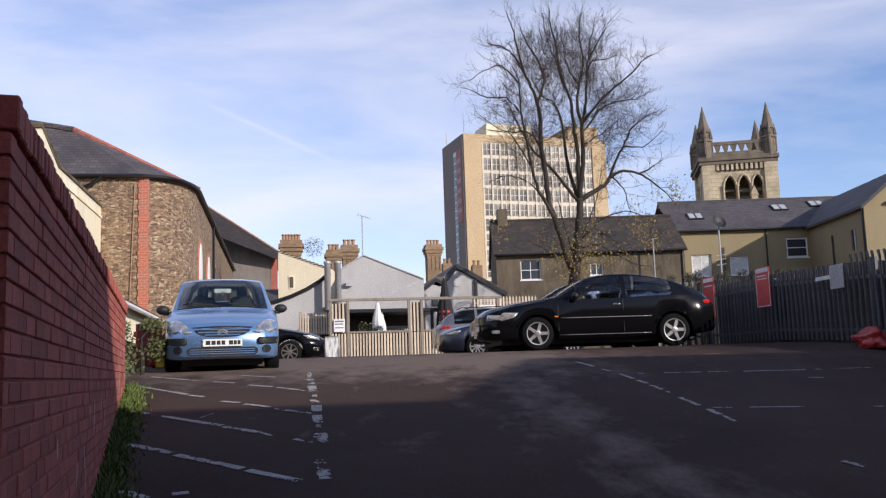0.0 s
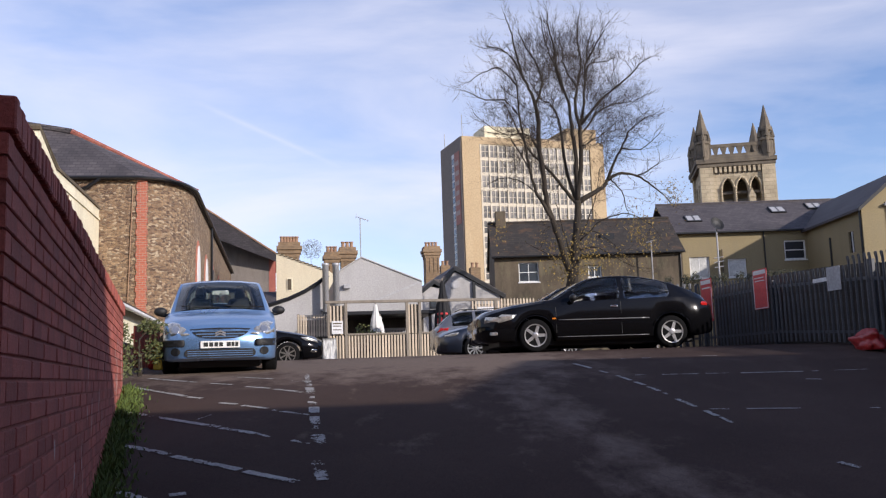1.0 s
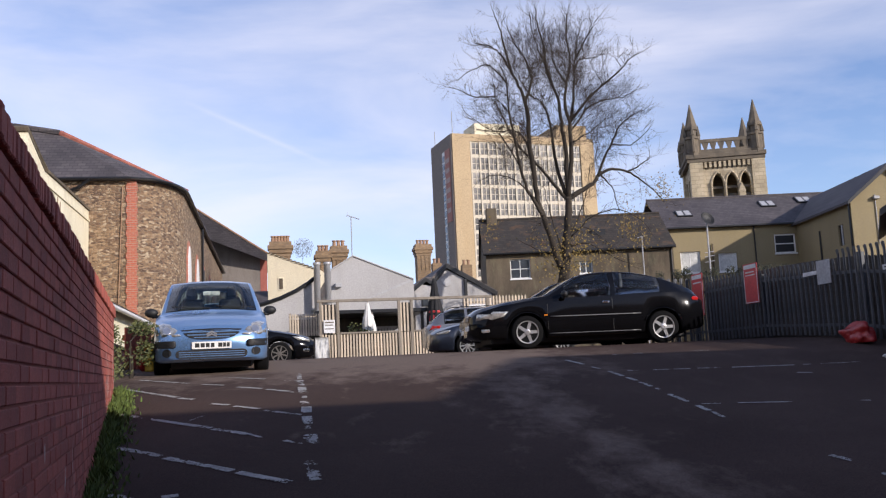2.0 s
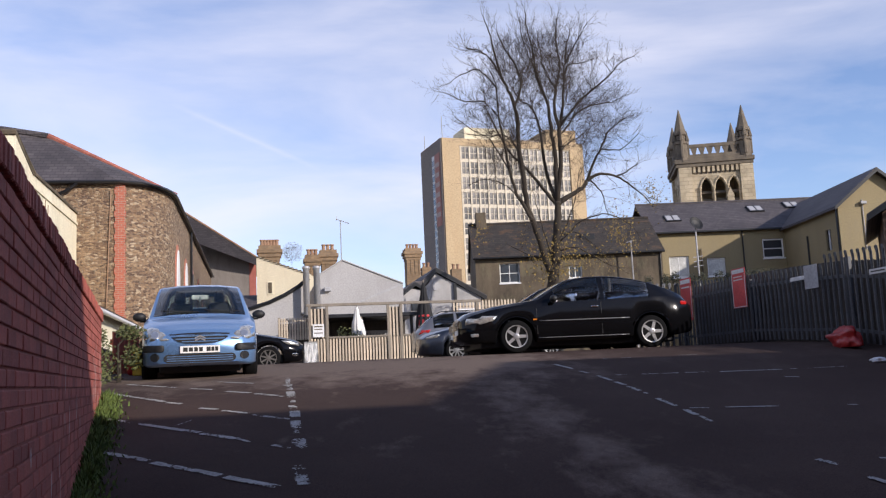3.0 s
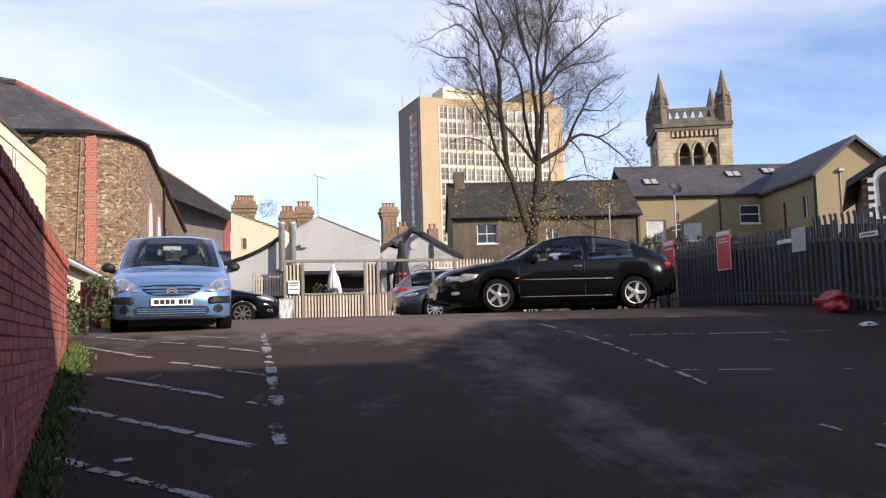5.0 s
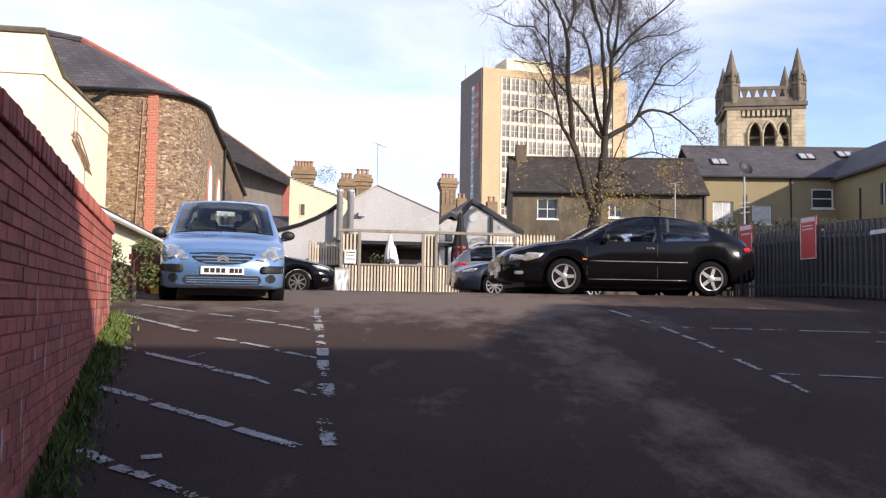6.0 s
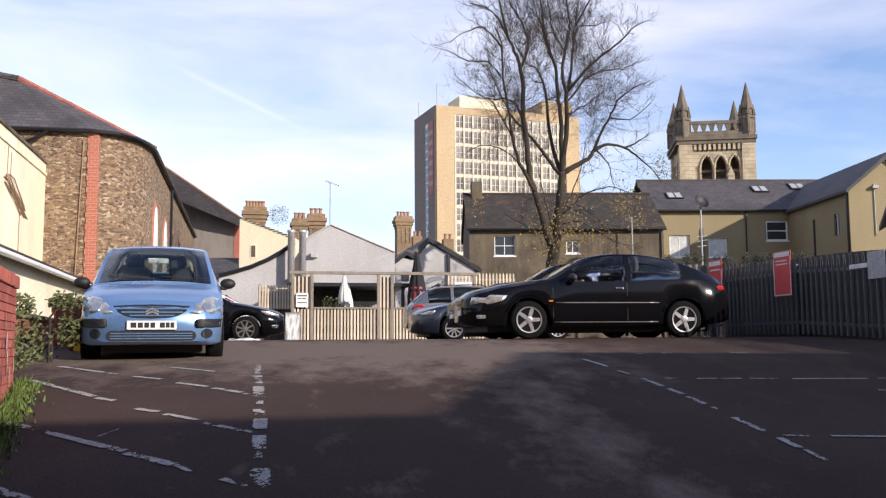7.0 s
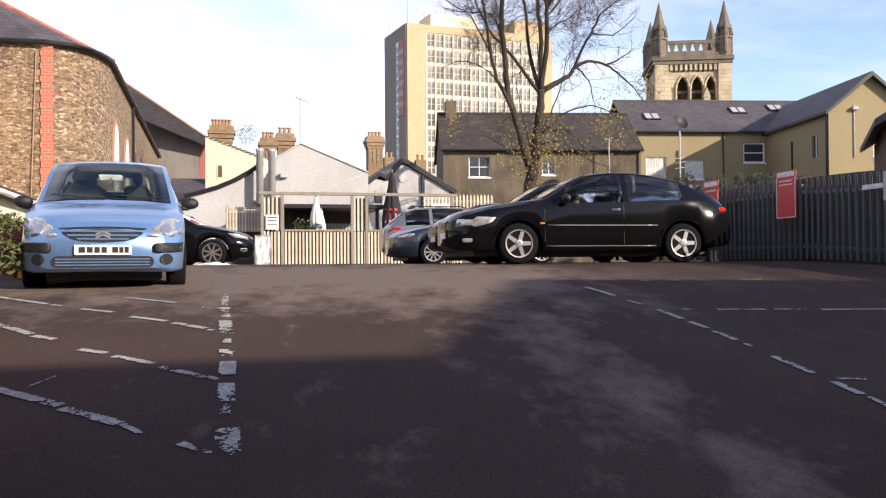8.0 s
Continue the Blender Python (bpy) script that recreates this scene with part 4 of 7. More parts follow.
for z, w in ((0.590, 0.24), (0.630, 0.33), (0.670, 0.375)):
    part("grille_bar", decal(bv, sunk(rect(-w, w, z - 0.008, z + 0.008, 8)), "front", 0.014, 0.01), BLUECAR, grille)
for z in (0.563, 0.595):
    badge_o = [(-0.07, z - 0.02), (0, z + 0.012), (0.07, z - 0.02), (0.07, z + 0.002), (0, z + 0.036), (-0.07, z + 0.002)]
    bm = bmesh.new()
    add_prism(bm, badge_o, 0, 0.012)
    bmesh.ops.transform(bm, matrix=Matrix.Translation((-0.018, 0, 0)) @ Matrix.Rotation(radians(-90), 4, "Z"), verts=bm.verts)
    part("badge_chevron", bm, ALLOY, grille, "chrome chevron")
lower = part("lower_grille", decal(bv, sunk(rect(-0.48, 0.48, 0.265, 0.395, r=0.06)), "front", 0.012), BLACKPLASTIC, blue_car, "black lower bumper grille")
for z in (0.295, 0.328, 0.361):
    part("grille_bar", decal(bv, sunk(rect(-0.44, 0.44, z - 0.006, z + 0.006, 8)), "front", 0.016, 0.01), BLUECAR, lower)
plate = part("number_plate", decal(bv, sunk(rect(-0.265, 0.265, 0.41, 0.522, 6)), "front", 0.028, 0.03), PLATEWHITE, blue_car, "white number plate")
for y0, y1 in ((-0.225, -0.165), (-0.15, -0.095), (-0.08, -0.03), (-0.015, 0.035), (0.085, 0.14), (0.15, 0.19), (0.20, 0.24)):
    part("plate_bar", decal(bv, sunk(rect(-y1, -y0, 0.433, 0.499, 2)), "front", 0.0305, 0.004), PLATEINK, plate)
part("bumper_lip", decal(bv, sunk(rect(-0.62, 0.62, 0.235, 0.262, 10)), "front", 0.012, 0.03), BLUECAR, blue_car)
for s in (-1, 1):
    part("wiper", tube([(1.0, s * 0.32 - 0.3, 0.985), (1.04, s * 0.32 + 0.25, 1.015)], 0.008, 5), BLACKPLASTIC, blue_car)
part("air_freshener", prism([(-0.03, 1.20), (0, 1.16), (0.03, 1.20), (0, 1.24)], 0, 0.004), GREYCAR, blue_car).matrix_basis = pose(1.62, 0, 0, 0, 0, 90)

# black three-door fastback seen from its side
SAAB = dict(length=4.50, r=0.308, xf=1.0, xr=3.63, crown=0.03, paint=BLACKCAR, glass=DARKGLASS, rim=ALLOY, spokes=5, mirror=1.72, seat=1.05, seat_z=0.42,
            bottom=[(0, 0.30), (0.08, 0.23), (0.6, 0.19), (4.1, 0.22), (4.45, 0.27), (4.6, 0.36)],
            half=[(0, 0.48), (0.04, 0.58), (0.12, 0.68), (0.3, 0.78), (0.6, 0.835), (1.2, 0.855), (2.4, 0.858), (3.7, 0.85), (4.2, 0.80), (4.5, 0.69), (4.6, 0.60)],
            mid=[(0, 0.45), (0.5, 0.5), (1.5, 0.55), (4.0, 0.60), (4.6, 0.6)],
            belt=[(0, 0.62), (0.1, 0.70), (0.5, 0.81), (1.1, 0.895), (1.6, 0.915), (2.6, 0.925), (3.6, 0.965), (4.1, 0.96), (4.36, 0.89), (4.50, 0.76)],
            top=[(0, 0.64), (0.06, 0.73), (0.2, 0.79), (0.6, 0.88), (1.0, 0.935), (1.36, 0.975), (1.48, 1.01), (1.78, 1.185), (2.04, 1.325), (2.22, 1.38), (2.5, 1.41), (2.85, 1.412), (3.15, 1.385), (3.45, 1.33), (3.75, 1.245), (4.0, 1.15), (4.2, 1.07), (4.34, 1.0), (4.42, 0.92), (4.50, 0.78)],
            roofw=[(0, 0.44), (0.15, 0.56), (0.5, 0.68), (1.3, 0.775), (1.65, 0.71), (2.1, 0.62), (2.6, 0.605), (3.3, 0.60), (3.9, 0.63), (4.3, 0.62), (4.6, 0.55)],
            ws=(1.40, 2.17), rear=(3.66, 4.22), side=[(1.76, 2.66), (2.75, 3.64)])
SAAB_YAW = 6.6
sd = Vector((math.cos(radians(SAAB_YAW)), math.sin(radians(SAAB_YAW)), 0))
sl = Vector((-sd.y, sd.x, 0))
so = Vector((1.79, 16.69, 0)) - sd * 1.0 + sl * 0.83
SAAB_M = Matrix.Translation((so.x, so.y, ground_z(so.x + 2, so.y) - 0.012)) @ Matrix.Rotation(radians(SAAB_YAW), 4, "Z")
black_car, bv = build_car("black three-door fastback with silver five-spoke wheels", SAAB, SAAB_M)
part("side_moulding", decal(bv, rect(1.45, 3.20, 0.575, 0.592, 10), "near", 0.012, 0.02), SLATEGREY, black_car, "thin black side moulding", True)
part("door_seam", decal(bv, rect(2.655, 2.665, 0.30, 0.90, 2), "near", 0.002, 0.004), BLACKPLASTIC, black_car)
part("door_seam", decal(bv, rect(1.40, 1.41, 0.34, 0.82, 2), "near", 0.002, 0.004), BLACKPLASTIC, black_car)
part("door_handle", decal(bv, rect(2.46, 2.60, 0.80, 0.835, r=0.014), "near", 0.022, 0.02), CHROME, black_car, "chrome handle", True)
part("indicator", decal(bv, rect(1.33, 1.40, 0.60, 0.625, 2), "near", 0.008, 0.02), AMBER, black_car, "amber side repeater")
part("tail_lamp", decal(bv, rect(4.26, 4.41, 0.80, 0.87, r=0.03), "near", 0.008, 0.02), REDLAMP, black_car, "red tail lamp", True)
part("headlamp", decal(bv, [(0.07, 0.56), (0.36, 0.56), (0.58, 0.62), (0.66, 0.70), (0.40, 0.715), (0.10, 0.68)], "near", 0.010, 0.02), LAMPGLASS, black_car, "clear headlamp", True)
for y0, y1 in ((-0.19, -0.01), (0.01, 0.19)):
    part("grille", decal(bv, rect(y0, y1, 0.575, 0.655, r=0.02), "front", 0.008, 0.02), NAVYRIM, black_car, "dull metal grille opening", True)
plate = part("number_plate", decal(bv, rect(-0.20, 0.20, 0.40, 0.49, 4), "front", 0.012, 0.02), PLATEWHITE, black_car, "white number plate")
part("arch_trim", tube([(1.0 + 0.375 * math.cos(radians(a)), -0.868, 0.312 + 0.36 * math.sin(radians(a))) for a in range(20, 165, 12)], 0.010, 6), BLACKCAR, black_car)
part("arch_trim", tube([(3.63 + 0.375 * math.cos(radians(a)), -0.868, 0.312 + 0.36 * math.sin(radians(a))) for a in range(15, 165, 12)], 0.010, 6), BLACKCAR, black_car)
part("fog_lamp", decal(bv, rect(0.16, 0.30, 0.33, 0.39, r=0.02), "near", 0.006, 0.02), LAMPGLASS, black_car, "small clear fog lamp", True)
part("sill_trim", decal(bv, rect(1.42, 3.18, 0.262, 0.275, 10), "near", 0.010, 0.02), SLATEGREY, black_car, "grey sill trim", True)
part("aerial", tube([(4.2, 0.5, 1.0), (4.35, 0.5, 1.25)], 0.006, 5), BLACKPLASTIC, black_car)

# other cars behind, sharing proportions of a saloon, an estate and a hatchback
SALOON = dict(SAAB, spokes=5, ws=(1.27, 2.10), side=[(1.74, 2.64), (2.76, 3.60)], paint=BLACKCAR, glass=DARKGLASS,
              top=[(0, 0.66), (0.06, 0.75), (0.2, 0.81), (0.6, 0.89), (1.0, 0.95), (1.22, 0.985), (1.34, 1.03), (1.65, 1.23), (1.95, 1.40), (2.15, 1.455), (2.5, 1.485), (2.9, 1.475), (3.3, 1.41), (3.7, 1.28), (4.05, 1.14), (4.35, 1.04), (4.52, 0.97), (4.6, 0.80)],
              belt=[(0, 0.64), (0.1, 0.72), (0.5, 0.84), (1.1, 0.93), (1.6, 0.96), (2.6, 0.99), (3.6, 1.0), (4.2, 0.98), (4.5, 0.92), (4.6, 0.76)])
p0 = at_site(4.17, 19.0, 0).translation
black_saloon, bv = build_car("black saloon parked beyond the fastback", SALOON, Matrix.Translation((p0.x + 0.05, p0.y + 0.55, ground_z(p0.x, p0.y) + 0.0)) @ Matrix.Rotation(radians(8), 4, "Z"))
part("headlamp", decal(bv, [(0.12, 0.62), (0.46, 0.66), (0.55, 0.72), (0.30, 0.73), (0.10, 0.69)], "near", 0.008, 0.02), LAMPGLASS, black_saloon, "clear headlamp", True)
part("grille", decal(bv, rect(-0.30, 0.30, 0.56, 0.66, r=0.03), "front", 0.008, 0.02), NAVYRIM, black_saloon, "dull metal grille")
plate = part("number_plate", decal(bv, rect(-0.20, 0.20, 0.40, 0.49, 4), "front", 0.012, 0.02), PLATEWHITE, black_saloon, "white number plate")

ESTATE = dict(SAAB, length=4.5, xf=3.60, xr=0.86, r=0.31, spokes=9, paint=GREYCAR, glass=TINTGLASS, mirror=3.0, seat=0.6, seat_z=0.55,
              bottom=[(0, 0.36), (0.2, 0.26), (0.6, 0.22), (4.1, 0.2), (4.4, 0.24), (4.5, 0.3)],
              half=[(0, 0.62), (0.05, 0.70), (0.2, 0.80), (0.6, 0.86), (2.4, 0.87), (3.9, 0.85), (4.3, 0.74), (4.5, 0.55)],
              belt=[(0, 0.84), (0.15, 0.95), (1.0, 0.97), (2.6, 0.93), (3.4, 0.88), (4.1, 0.78), (4.5, 0.60)],
              top=[(0, 0.88), (0.12, 0.98), (0.30, 1.15), (0.50, 1.31), (0.75, 1.40), (1.4, 1.44), (2.0, 1.42), (2.4, 1.35), (2.8, 1.19), (3.2, 1.0), (3.5, 0.95), (4.1, 0.84), (4.4, 0.72), (4.5, 0.62)],
              roofw=[(0, 0.58), (0.3, 0.62), (0.8, 0.60), (2.2, 0.60), (2.9, 0.70), (3.4, 0.76), (4.2, 0.66), (4.5, 0.48)],
              ws=(2.42, 3.24), rear=(0.13, 0.55), side=[(0.50, 1.1), (1.18, 2.05), (2.13, 2.85)])
p0 = at_site(4.50, 25.8, 0).translation
estate, bv = build_car("silver grey estate car parked tail to the slatted fence", ESTATE, Matrix.Translation((p0.x, p0.y, ground_z(p0.x, p0.y))) @ Matrix.Rotation(radians(7), 4, "Z"))
part("tail_lamp", decal(bv, [(0.06, 0.80), (0.36, 0.86), (0.40, 0.94), (0.14, 0.95)], "near", 0.008, 0.02), REDLAMP, estate, "red tail lamp", True)
part("roof_rail", tube([(0.6, -0.56, 1.39), (0.75, -0.57, 1.45), (1.9, -0.57, 1.465), (2.1, -0.56, 1.41)], 0.014, 6), BLACKPLASTIC, estate)

HATCH = dict(SAAB, ws=(1.27, 2.10), length=4.2, xf=0.90, xr=3.45, r=0.325, spokes=9, paint=BLACKCAR, glass=TINTGLASS, mirror=1.6, seat=1.0,
             half=[(0, 0.50), (0.05, 0.62), (0.15, 0.74), (0.4, 0.83), (0.9, 0.87), (2.4, 0.87), (3.6, 0.85), (4.0, 0.78), (4.2, 0.66)],
             top=[(0, 0.62), (0.06, 0.70), (0.2, 0.76), (0.6, 0.86), (1.0, 0.93), (1.22, 0.96), (1.34, 1.0), (1.65, 1.18), (1.95, 1.34), (2.15, 1.40), (2.5, 1.43), (3.0, 1.40), (3.5, 1.30), (3.9, 1.10), (4.1, 0.98), (4.2, 0.86)],
             belt=[(0, 0.60), (0.1, 0.68), (0.5, 0.80), (1.1, 0.90), (1.6, 0.93), (3.6, 0.98), (4.0, 0.96), (4.2, 0.80)],
             bottom=[(0, 0.26), (0.1, 0.2), (0.5, 0.18), (3.8, 0.2), (4.2, 0.4)], rear=(3.45, 3.95), side=[(1.7, 2.5), (2.6, 3.4)])
hd = Matrix.Rotation(radians(188), 4, "Z")
hc = at_site(1.27, 24.95, 0).translation
black_hatch, bv = build_car("black hatchback with multi-spoke wheels, seen in profile", dict(HATCH, r=0.315, spokes=8, rim=NAVYRIM), Matrix.Translation((hc.x, hc.y, ground_z(hc.x - 1, hc.y))) @ hd)
part("headlamp", decal(bv, [(0.10, 0.60), (0.42, 0.66), (0.56, 0.76), (0.36, 0.75), (0.12, 0.68)], "far", 0.01, 0.02), LAMPGLASS, black_hatch, "clear swept headlamp", True)
part("fog_lamp", decal(bv, rect(0.12, 0.28, 0.34, 0.42, r=0.02), "far", 0.008, 0.02), CHROME, black_hatch, "chrome-ringed fog lamp", True)
WCAR = dict(HATCH, paint=WHITECAR, r=0.30)
wc = at_site(0.30, 27.4, 0).translation
white_hatch, bv = build_car("white hatchback with a red tail lamp behind the black one", WCAR, Matrix.Translation((wc.x - 4.13, wc.y - 0.2, ground_z(wc.x, wc.y))) @ Matrix.Rotation(radians(9), 4, "Z"))
part("tail_lamp", decal(bv, [(3.50, 0.86), (4.02, 0.86), (3.84, 1.14), (3.58, 1.26)], "near", 0.012, 0.02), REDLAMP, white_hatch, "tall red tail lamp", True)
nc = at_site(4.30, 23.9, 0).translation
navy_hatch, bv = build_car("dark navy hatchback parked before the silver estate", dict(HATCH, paint=NAVYCAR, r=0.305, spokes=10, rim=ALLOY), Matrix.Translation((nc.x, nc.y, ground_z(nc.x, nc.y))) @ Matrix.Rotation(radians(8), 4, "Z"))
part("headlamp", decal(bv, [(0.10, 0.60), (0.38, 0.64), (0.48, 0.72), (0.30, 0.72), (0.12, 0.67)], "near", 0.01, 0.02), LAMPGLASS, navy_hatch, "clear swept headlamp", True)


# ---- town buildings ----
def gable_roof(w, d, h, over=0.25, thick=0.12):
    """Ridge along local x; eaves at z 0, ridge at h, spanning y 0..d."""
    o = [(-over, -over * h / (d / 2)), (d / 2, h), (d + over, -over * h / (d / 2)), (d + over, -over * h / (d / 2) + thick), (d / 2, h + thick), (-over, -over * h / (d / 2) + thick)]
    bm = prism(o, 0, w)
    bmesh.ops.transform(bm, matrix=Matrix(((0, 1, 0, 0), (1, 0, 0, 0), (0, 0, 1, 0), (0, 0, 0, 1))), verts=bm.verts)
    bmesh.ops.recalc_face_normals(bm, faces=bm.faces)
    return bm


def gutter(parent, x0, x1, y, z, mat=None):
    part("gutter", box(x0, x1, y - 0.12, y, z - 0.10, z + 0.02, 0.02), mat or BLACKPAINT, parent, "black gutter")


def downpipe(parent, x, y, z0, z1, r=0.05):
    part("downpipe", tube([(x, y - r, z0), (x, y - r, z1)], r, 8), BLACKPAINT, parent, "black downpipe")


def chimney(u, v, z0, z1, w, d, pots, mat=None, label="buff brick chimney stack with terracotta pots", flare=True):
    """A stack with corbelled head and pots."""
    ch = thing("chimney", label, "chimney", at_site(u, v, z0))
    mat = mat or BUFFBRICK
    h = z1 - z0
    part("chimney_shaft", box(-w / 2, w / 2, -d / 2, d / 2, 0, h - 1.0 if flare else h), mat, ch)
    if flare:
        for i in range(4):
            c = w * (i / 3 - 0.5) * 0.86
            part("pilaster", box(c - w * 0.055, c + w * 0.055, -d / 2 - 0.05, -d / 2 - 0.002, h - 2.2, h - 1.0), mat, ch)
        for k, e in ((1.0, 0.05), (0.78, 0.13), (0.52, 0.21), (0.26, 0.10)):
            part("corbel_course", box(-w / 2 - e, w / 2 + e, -d / 2 - e, d / 2 + e, h - k + 0.002, h - k + 0.256, 0.01), mat, ch)
    for i in range(pots):
        x = (i - (pots - 1) / 2) * (w * 0.92 / max(pots, 1))
        bm = lathe([(0.13, 0), (0.11, 0.32), (0.15, 0.34), (0.15, 0.42), (0.10, 0.42)], 10)
        bmesh.ops.translate(bm, vec=(x, 0, h), verts=bm.verts)
        part("chimney_pot", bm, TERRACOTTA, ch)
    return ch


# chapel of rubble stone with a rounded end and hipped slate roof
def chapel():
    ch = thing("chapel", "rubble stone chapel with red brick quoins and a slate roof", "building", at_site(-5.25, 37.1, 1.6))
    top = 8.05
    plan = [(-9.0, 0.25), (-4.0, 0.1), (0.0, 0.0)]
    for k in range(1, 9):
        f = k / 8
        plan.append((0.0 + 1.75 * math.sin(f * math.pi / 2 * 1.0), 0.1 + 3.2 * (1 - math.cos(f * math.pi / 2))))
    plan += [(1.75, 6.0), (1.78, 34.0), (-9.0, 34.0)]
    bm = bmesh.new()
    a = [bm.verts.new((x, y, 0)) for x, y in plan]
    b = [bm.verts.new((x, y, top)) for x, y in plan]
    for i in range(len(plan)):
        j = (i + 1) % len(plan)
        bm.faces.new((a[i], a[j], b[j], b[i]))
    bm.faces.new(b)
    bmesh.ops.recalc_face_normals(bm, faces=bm.faces)
    part("wall", bm, RUBBLE, ch)
    # brick quoin strip at the corner, toothed
    blocks = [as_mesh(box(-w, w * 0.9, -0.05, 0.3, 0, 0.228, 0.01), "quoin_block", REDBRICKFAR) for w in (0.20, 0.235)]
    for k in range(int(top / 0.23)):
        o = new("quoin_block", blocks[k % 2])
        o.parent = ch
        o.matrix_basis = Matrix.Translation((0, 0, 0.23 * k))
    # roof: a long slate front slope, hipped at the rounded end, ridge running back
    eaves = [(x + (0.12 if x > 0.5 else 0.0), y - (0.2 if y < 3 else 0)) for x, y in plan[:-2]] + [(1.9, 34.0)]
    foot = 10
    apex, left, far = Vector((-3.45, 3.2, 10.75)), Vector((-5.4, 3.4, 11.1)), Vector((-9.0, 3.6, 10.9))
    back = Vector((-3.45, 34.0, 10.75))
    bm = bmesh.new()
    ev = [bm.verts.new((x, y, top + 0.02)) for x, y in eaves]
    av, lv_, fv, bv_ = (bm.verts.new(p) for p in (apex, left, far, back))
    bm.faces.new((ev[0], ev[1], lv_, fv))
    bm.faces.new((ev[1], ev[2], av, lv_))
    for i in range(2, len(ev) - 2):
        bm.faces.new((ev[i], ev[i + 1], av))
    bm.faces.new((ev[-2], ev[-1], bv_, av))
    bmesh.ops.recalc_face_normals(bm, faces=bm.faces)
    bmesh.ops.solidify(bm, geom=bm.faces[:], thickness=0.12)
    roof = part("roof", bm, SLATE, ch, "dark slate roof")
    up = Vector((0, 0, 0.08))
    for a0, b0, n in ((Vector((*eaves[foot], top + 0.05)), apex, 22), (apex, left, 7), (left, far, 12)):
        for i in range(n):
            p, q = a0.lerp(b0, i / n) + up, a0.lerp(b0, (i + 0.97) / n) + up
            part("ridge_tile", tube([p, q], 0.13, 6), REDTILE if n == 22 else SLATE, roof)
    pts = [(x + 0.06 * (x > 0.5), y - 0.06, top + 0.0) for x, y in eaves]
    part("gutter", tube(pts, 0.065, 6), BLACKPAINT, ch, "black eaves gutter")
    part("downpipe", tube([(-1.6, -0.22, top - 0.05), (-2.0, -0.2, top - 0.35), (-2.9, -0.12, top - 0.75)], 0.07, 6), BLACKPAINT, ch, "black angled downpipe")
    part("conduit", tube([(-0.36, -0.04, top - 0.3), (-0.58, -0.04, 0.5)], 0.02, 6), TERRACOTTA, ch)
    # tall arched windows along the flank
    for k in range(5):
        y0 = 5.0 + k * 4.7
        w, z0, z1 = 1.5, 1.6, 4.6
        arch = [(-w / 2, z0), (w / 2, z0)] + [(w / 2 * math.cos(radians(t)), z1 + w * 0.95 * math.sin(radians(t))) for t in range(0, 181, 20)]
        sur = [(x * 1.55, z if z < z0 + 0.01 else z + (0.22 if z > z1 else 0)) for x, z in arch]
        bm = prism(sur, -0.03, 0.10)
        mt = Matrix.Translation((1.76, y0, 0)) @ Matrix.Rotation(radians(90), 4, "Z")
        bmesh.ops.transform(bm, matrix=mt, verts=bm.verts)
        win = part("window", bm, REDBRICKFAR, ch, "arched window in red brick surround")
        bm = prism(arch, -0.06, 0.05)
        bmesh.ops.transform(bm, matrix=mt, verts=bm.verts)
        part("pane", bm, WHITEPAINT if k < 2 else PANE, win, "boarded white" if k < 2 else "")
    part("downpipe", tube([(1.86, 12.2, 0), (1.86, 12.2, top)], 0.07, 6), BLACKPAINT, ch)
    return ch


chapel()


# cream rendered building in front of the chapel
def cream_building():
    cb = thing("rendered_building", "cream rendered building with a moulded parapet, sunlit", "building", at_site(-6.9, 27.9, 1.2))
    side = [(0, 0), (9.35, 0), (9.35, 7.2), (2.2, 7.2), (0, 7.95)]
    bm = prism(side, -8.0, 0.0)
    bmesh.ops.transform(bm, matrix=Matrix(((0, 1, 0, 0), (1, 0, 0, 0), (0, 0, 1, 0), (0, 0, 0, 1))), verts=bm.verts)
    bmesh.ops.recalc_face_normals(bm, faces=bm.faces)
    part("wall", bm, CREAM, cb)
    bm = bmesh.new()
    add_box(bm, -8.0, 0.06, 2.2, 9.4, 7.202, 7.30)
    part("coping", bm, GREYWALL, cb, "weathered coping")
    part("coping", tube([(0.0, 2.2, 7.25), (0.0, 0.0, 8.0), (-8.0, 0.0, 8.0)], 0.10, 6), GREYWALL, cb)
    for z in (6.75,):
        part("string_course", box(-8.0, 0.05, -0.05, 9.4, z, z + 0.08, 0.01), CREAM, cb)
    # loose cables and rust streaks by an old bracket
    rng = random.Random(4)
    for k in range(7):
        y0, z0 = 3.7 + rng.uniform(-0.3, 0.5), 5.7 + rng.uniform(-0.2, 0.25)
        part("cable", tube([(0.03, y0, z0), (0.05, y0 + 0.5, z0 - 0.12 + rng.uniform(-0.1, 0.1)), (0.05, y0 + 1.1, z0 - 0.35), (0.03, y0 + 1.9 + rng.uniform(0, 0.8), z0 - 0.75)], 0.022, 5), TERRACOTTA, cb)
    for y0, z0, z1 in ((3.8, 5.7, 6.7), (4.2, 5.7, 6.6), (5.5, 3.6, 4.9)):
        part("cable", tube([(0.02, y0, z0), (0.02, y0 + 0.04, z1)], 0.012, 5), TERRACOTTA, cb)
    part("bracket", box(0.002, 0.06, 3.75, 3.95, 5.65, 5.85, 0.02), TERRACOTTA, cb)
    return cb


cream_building()


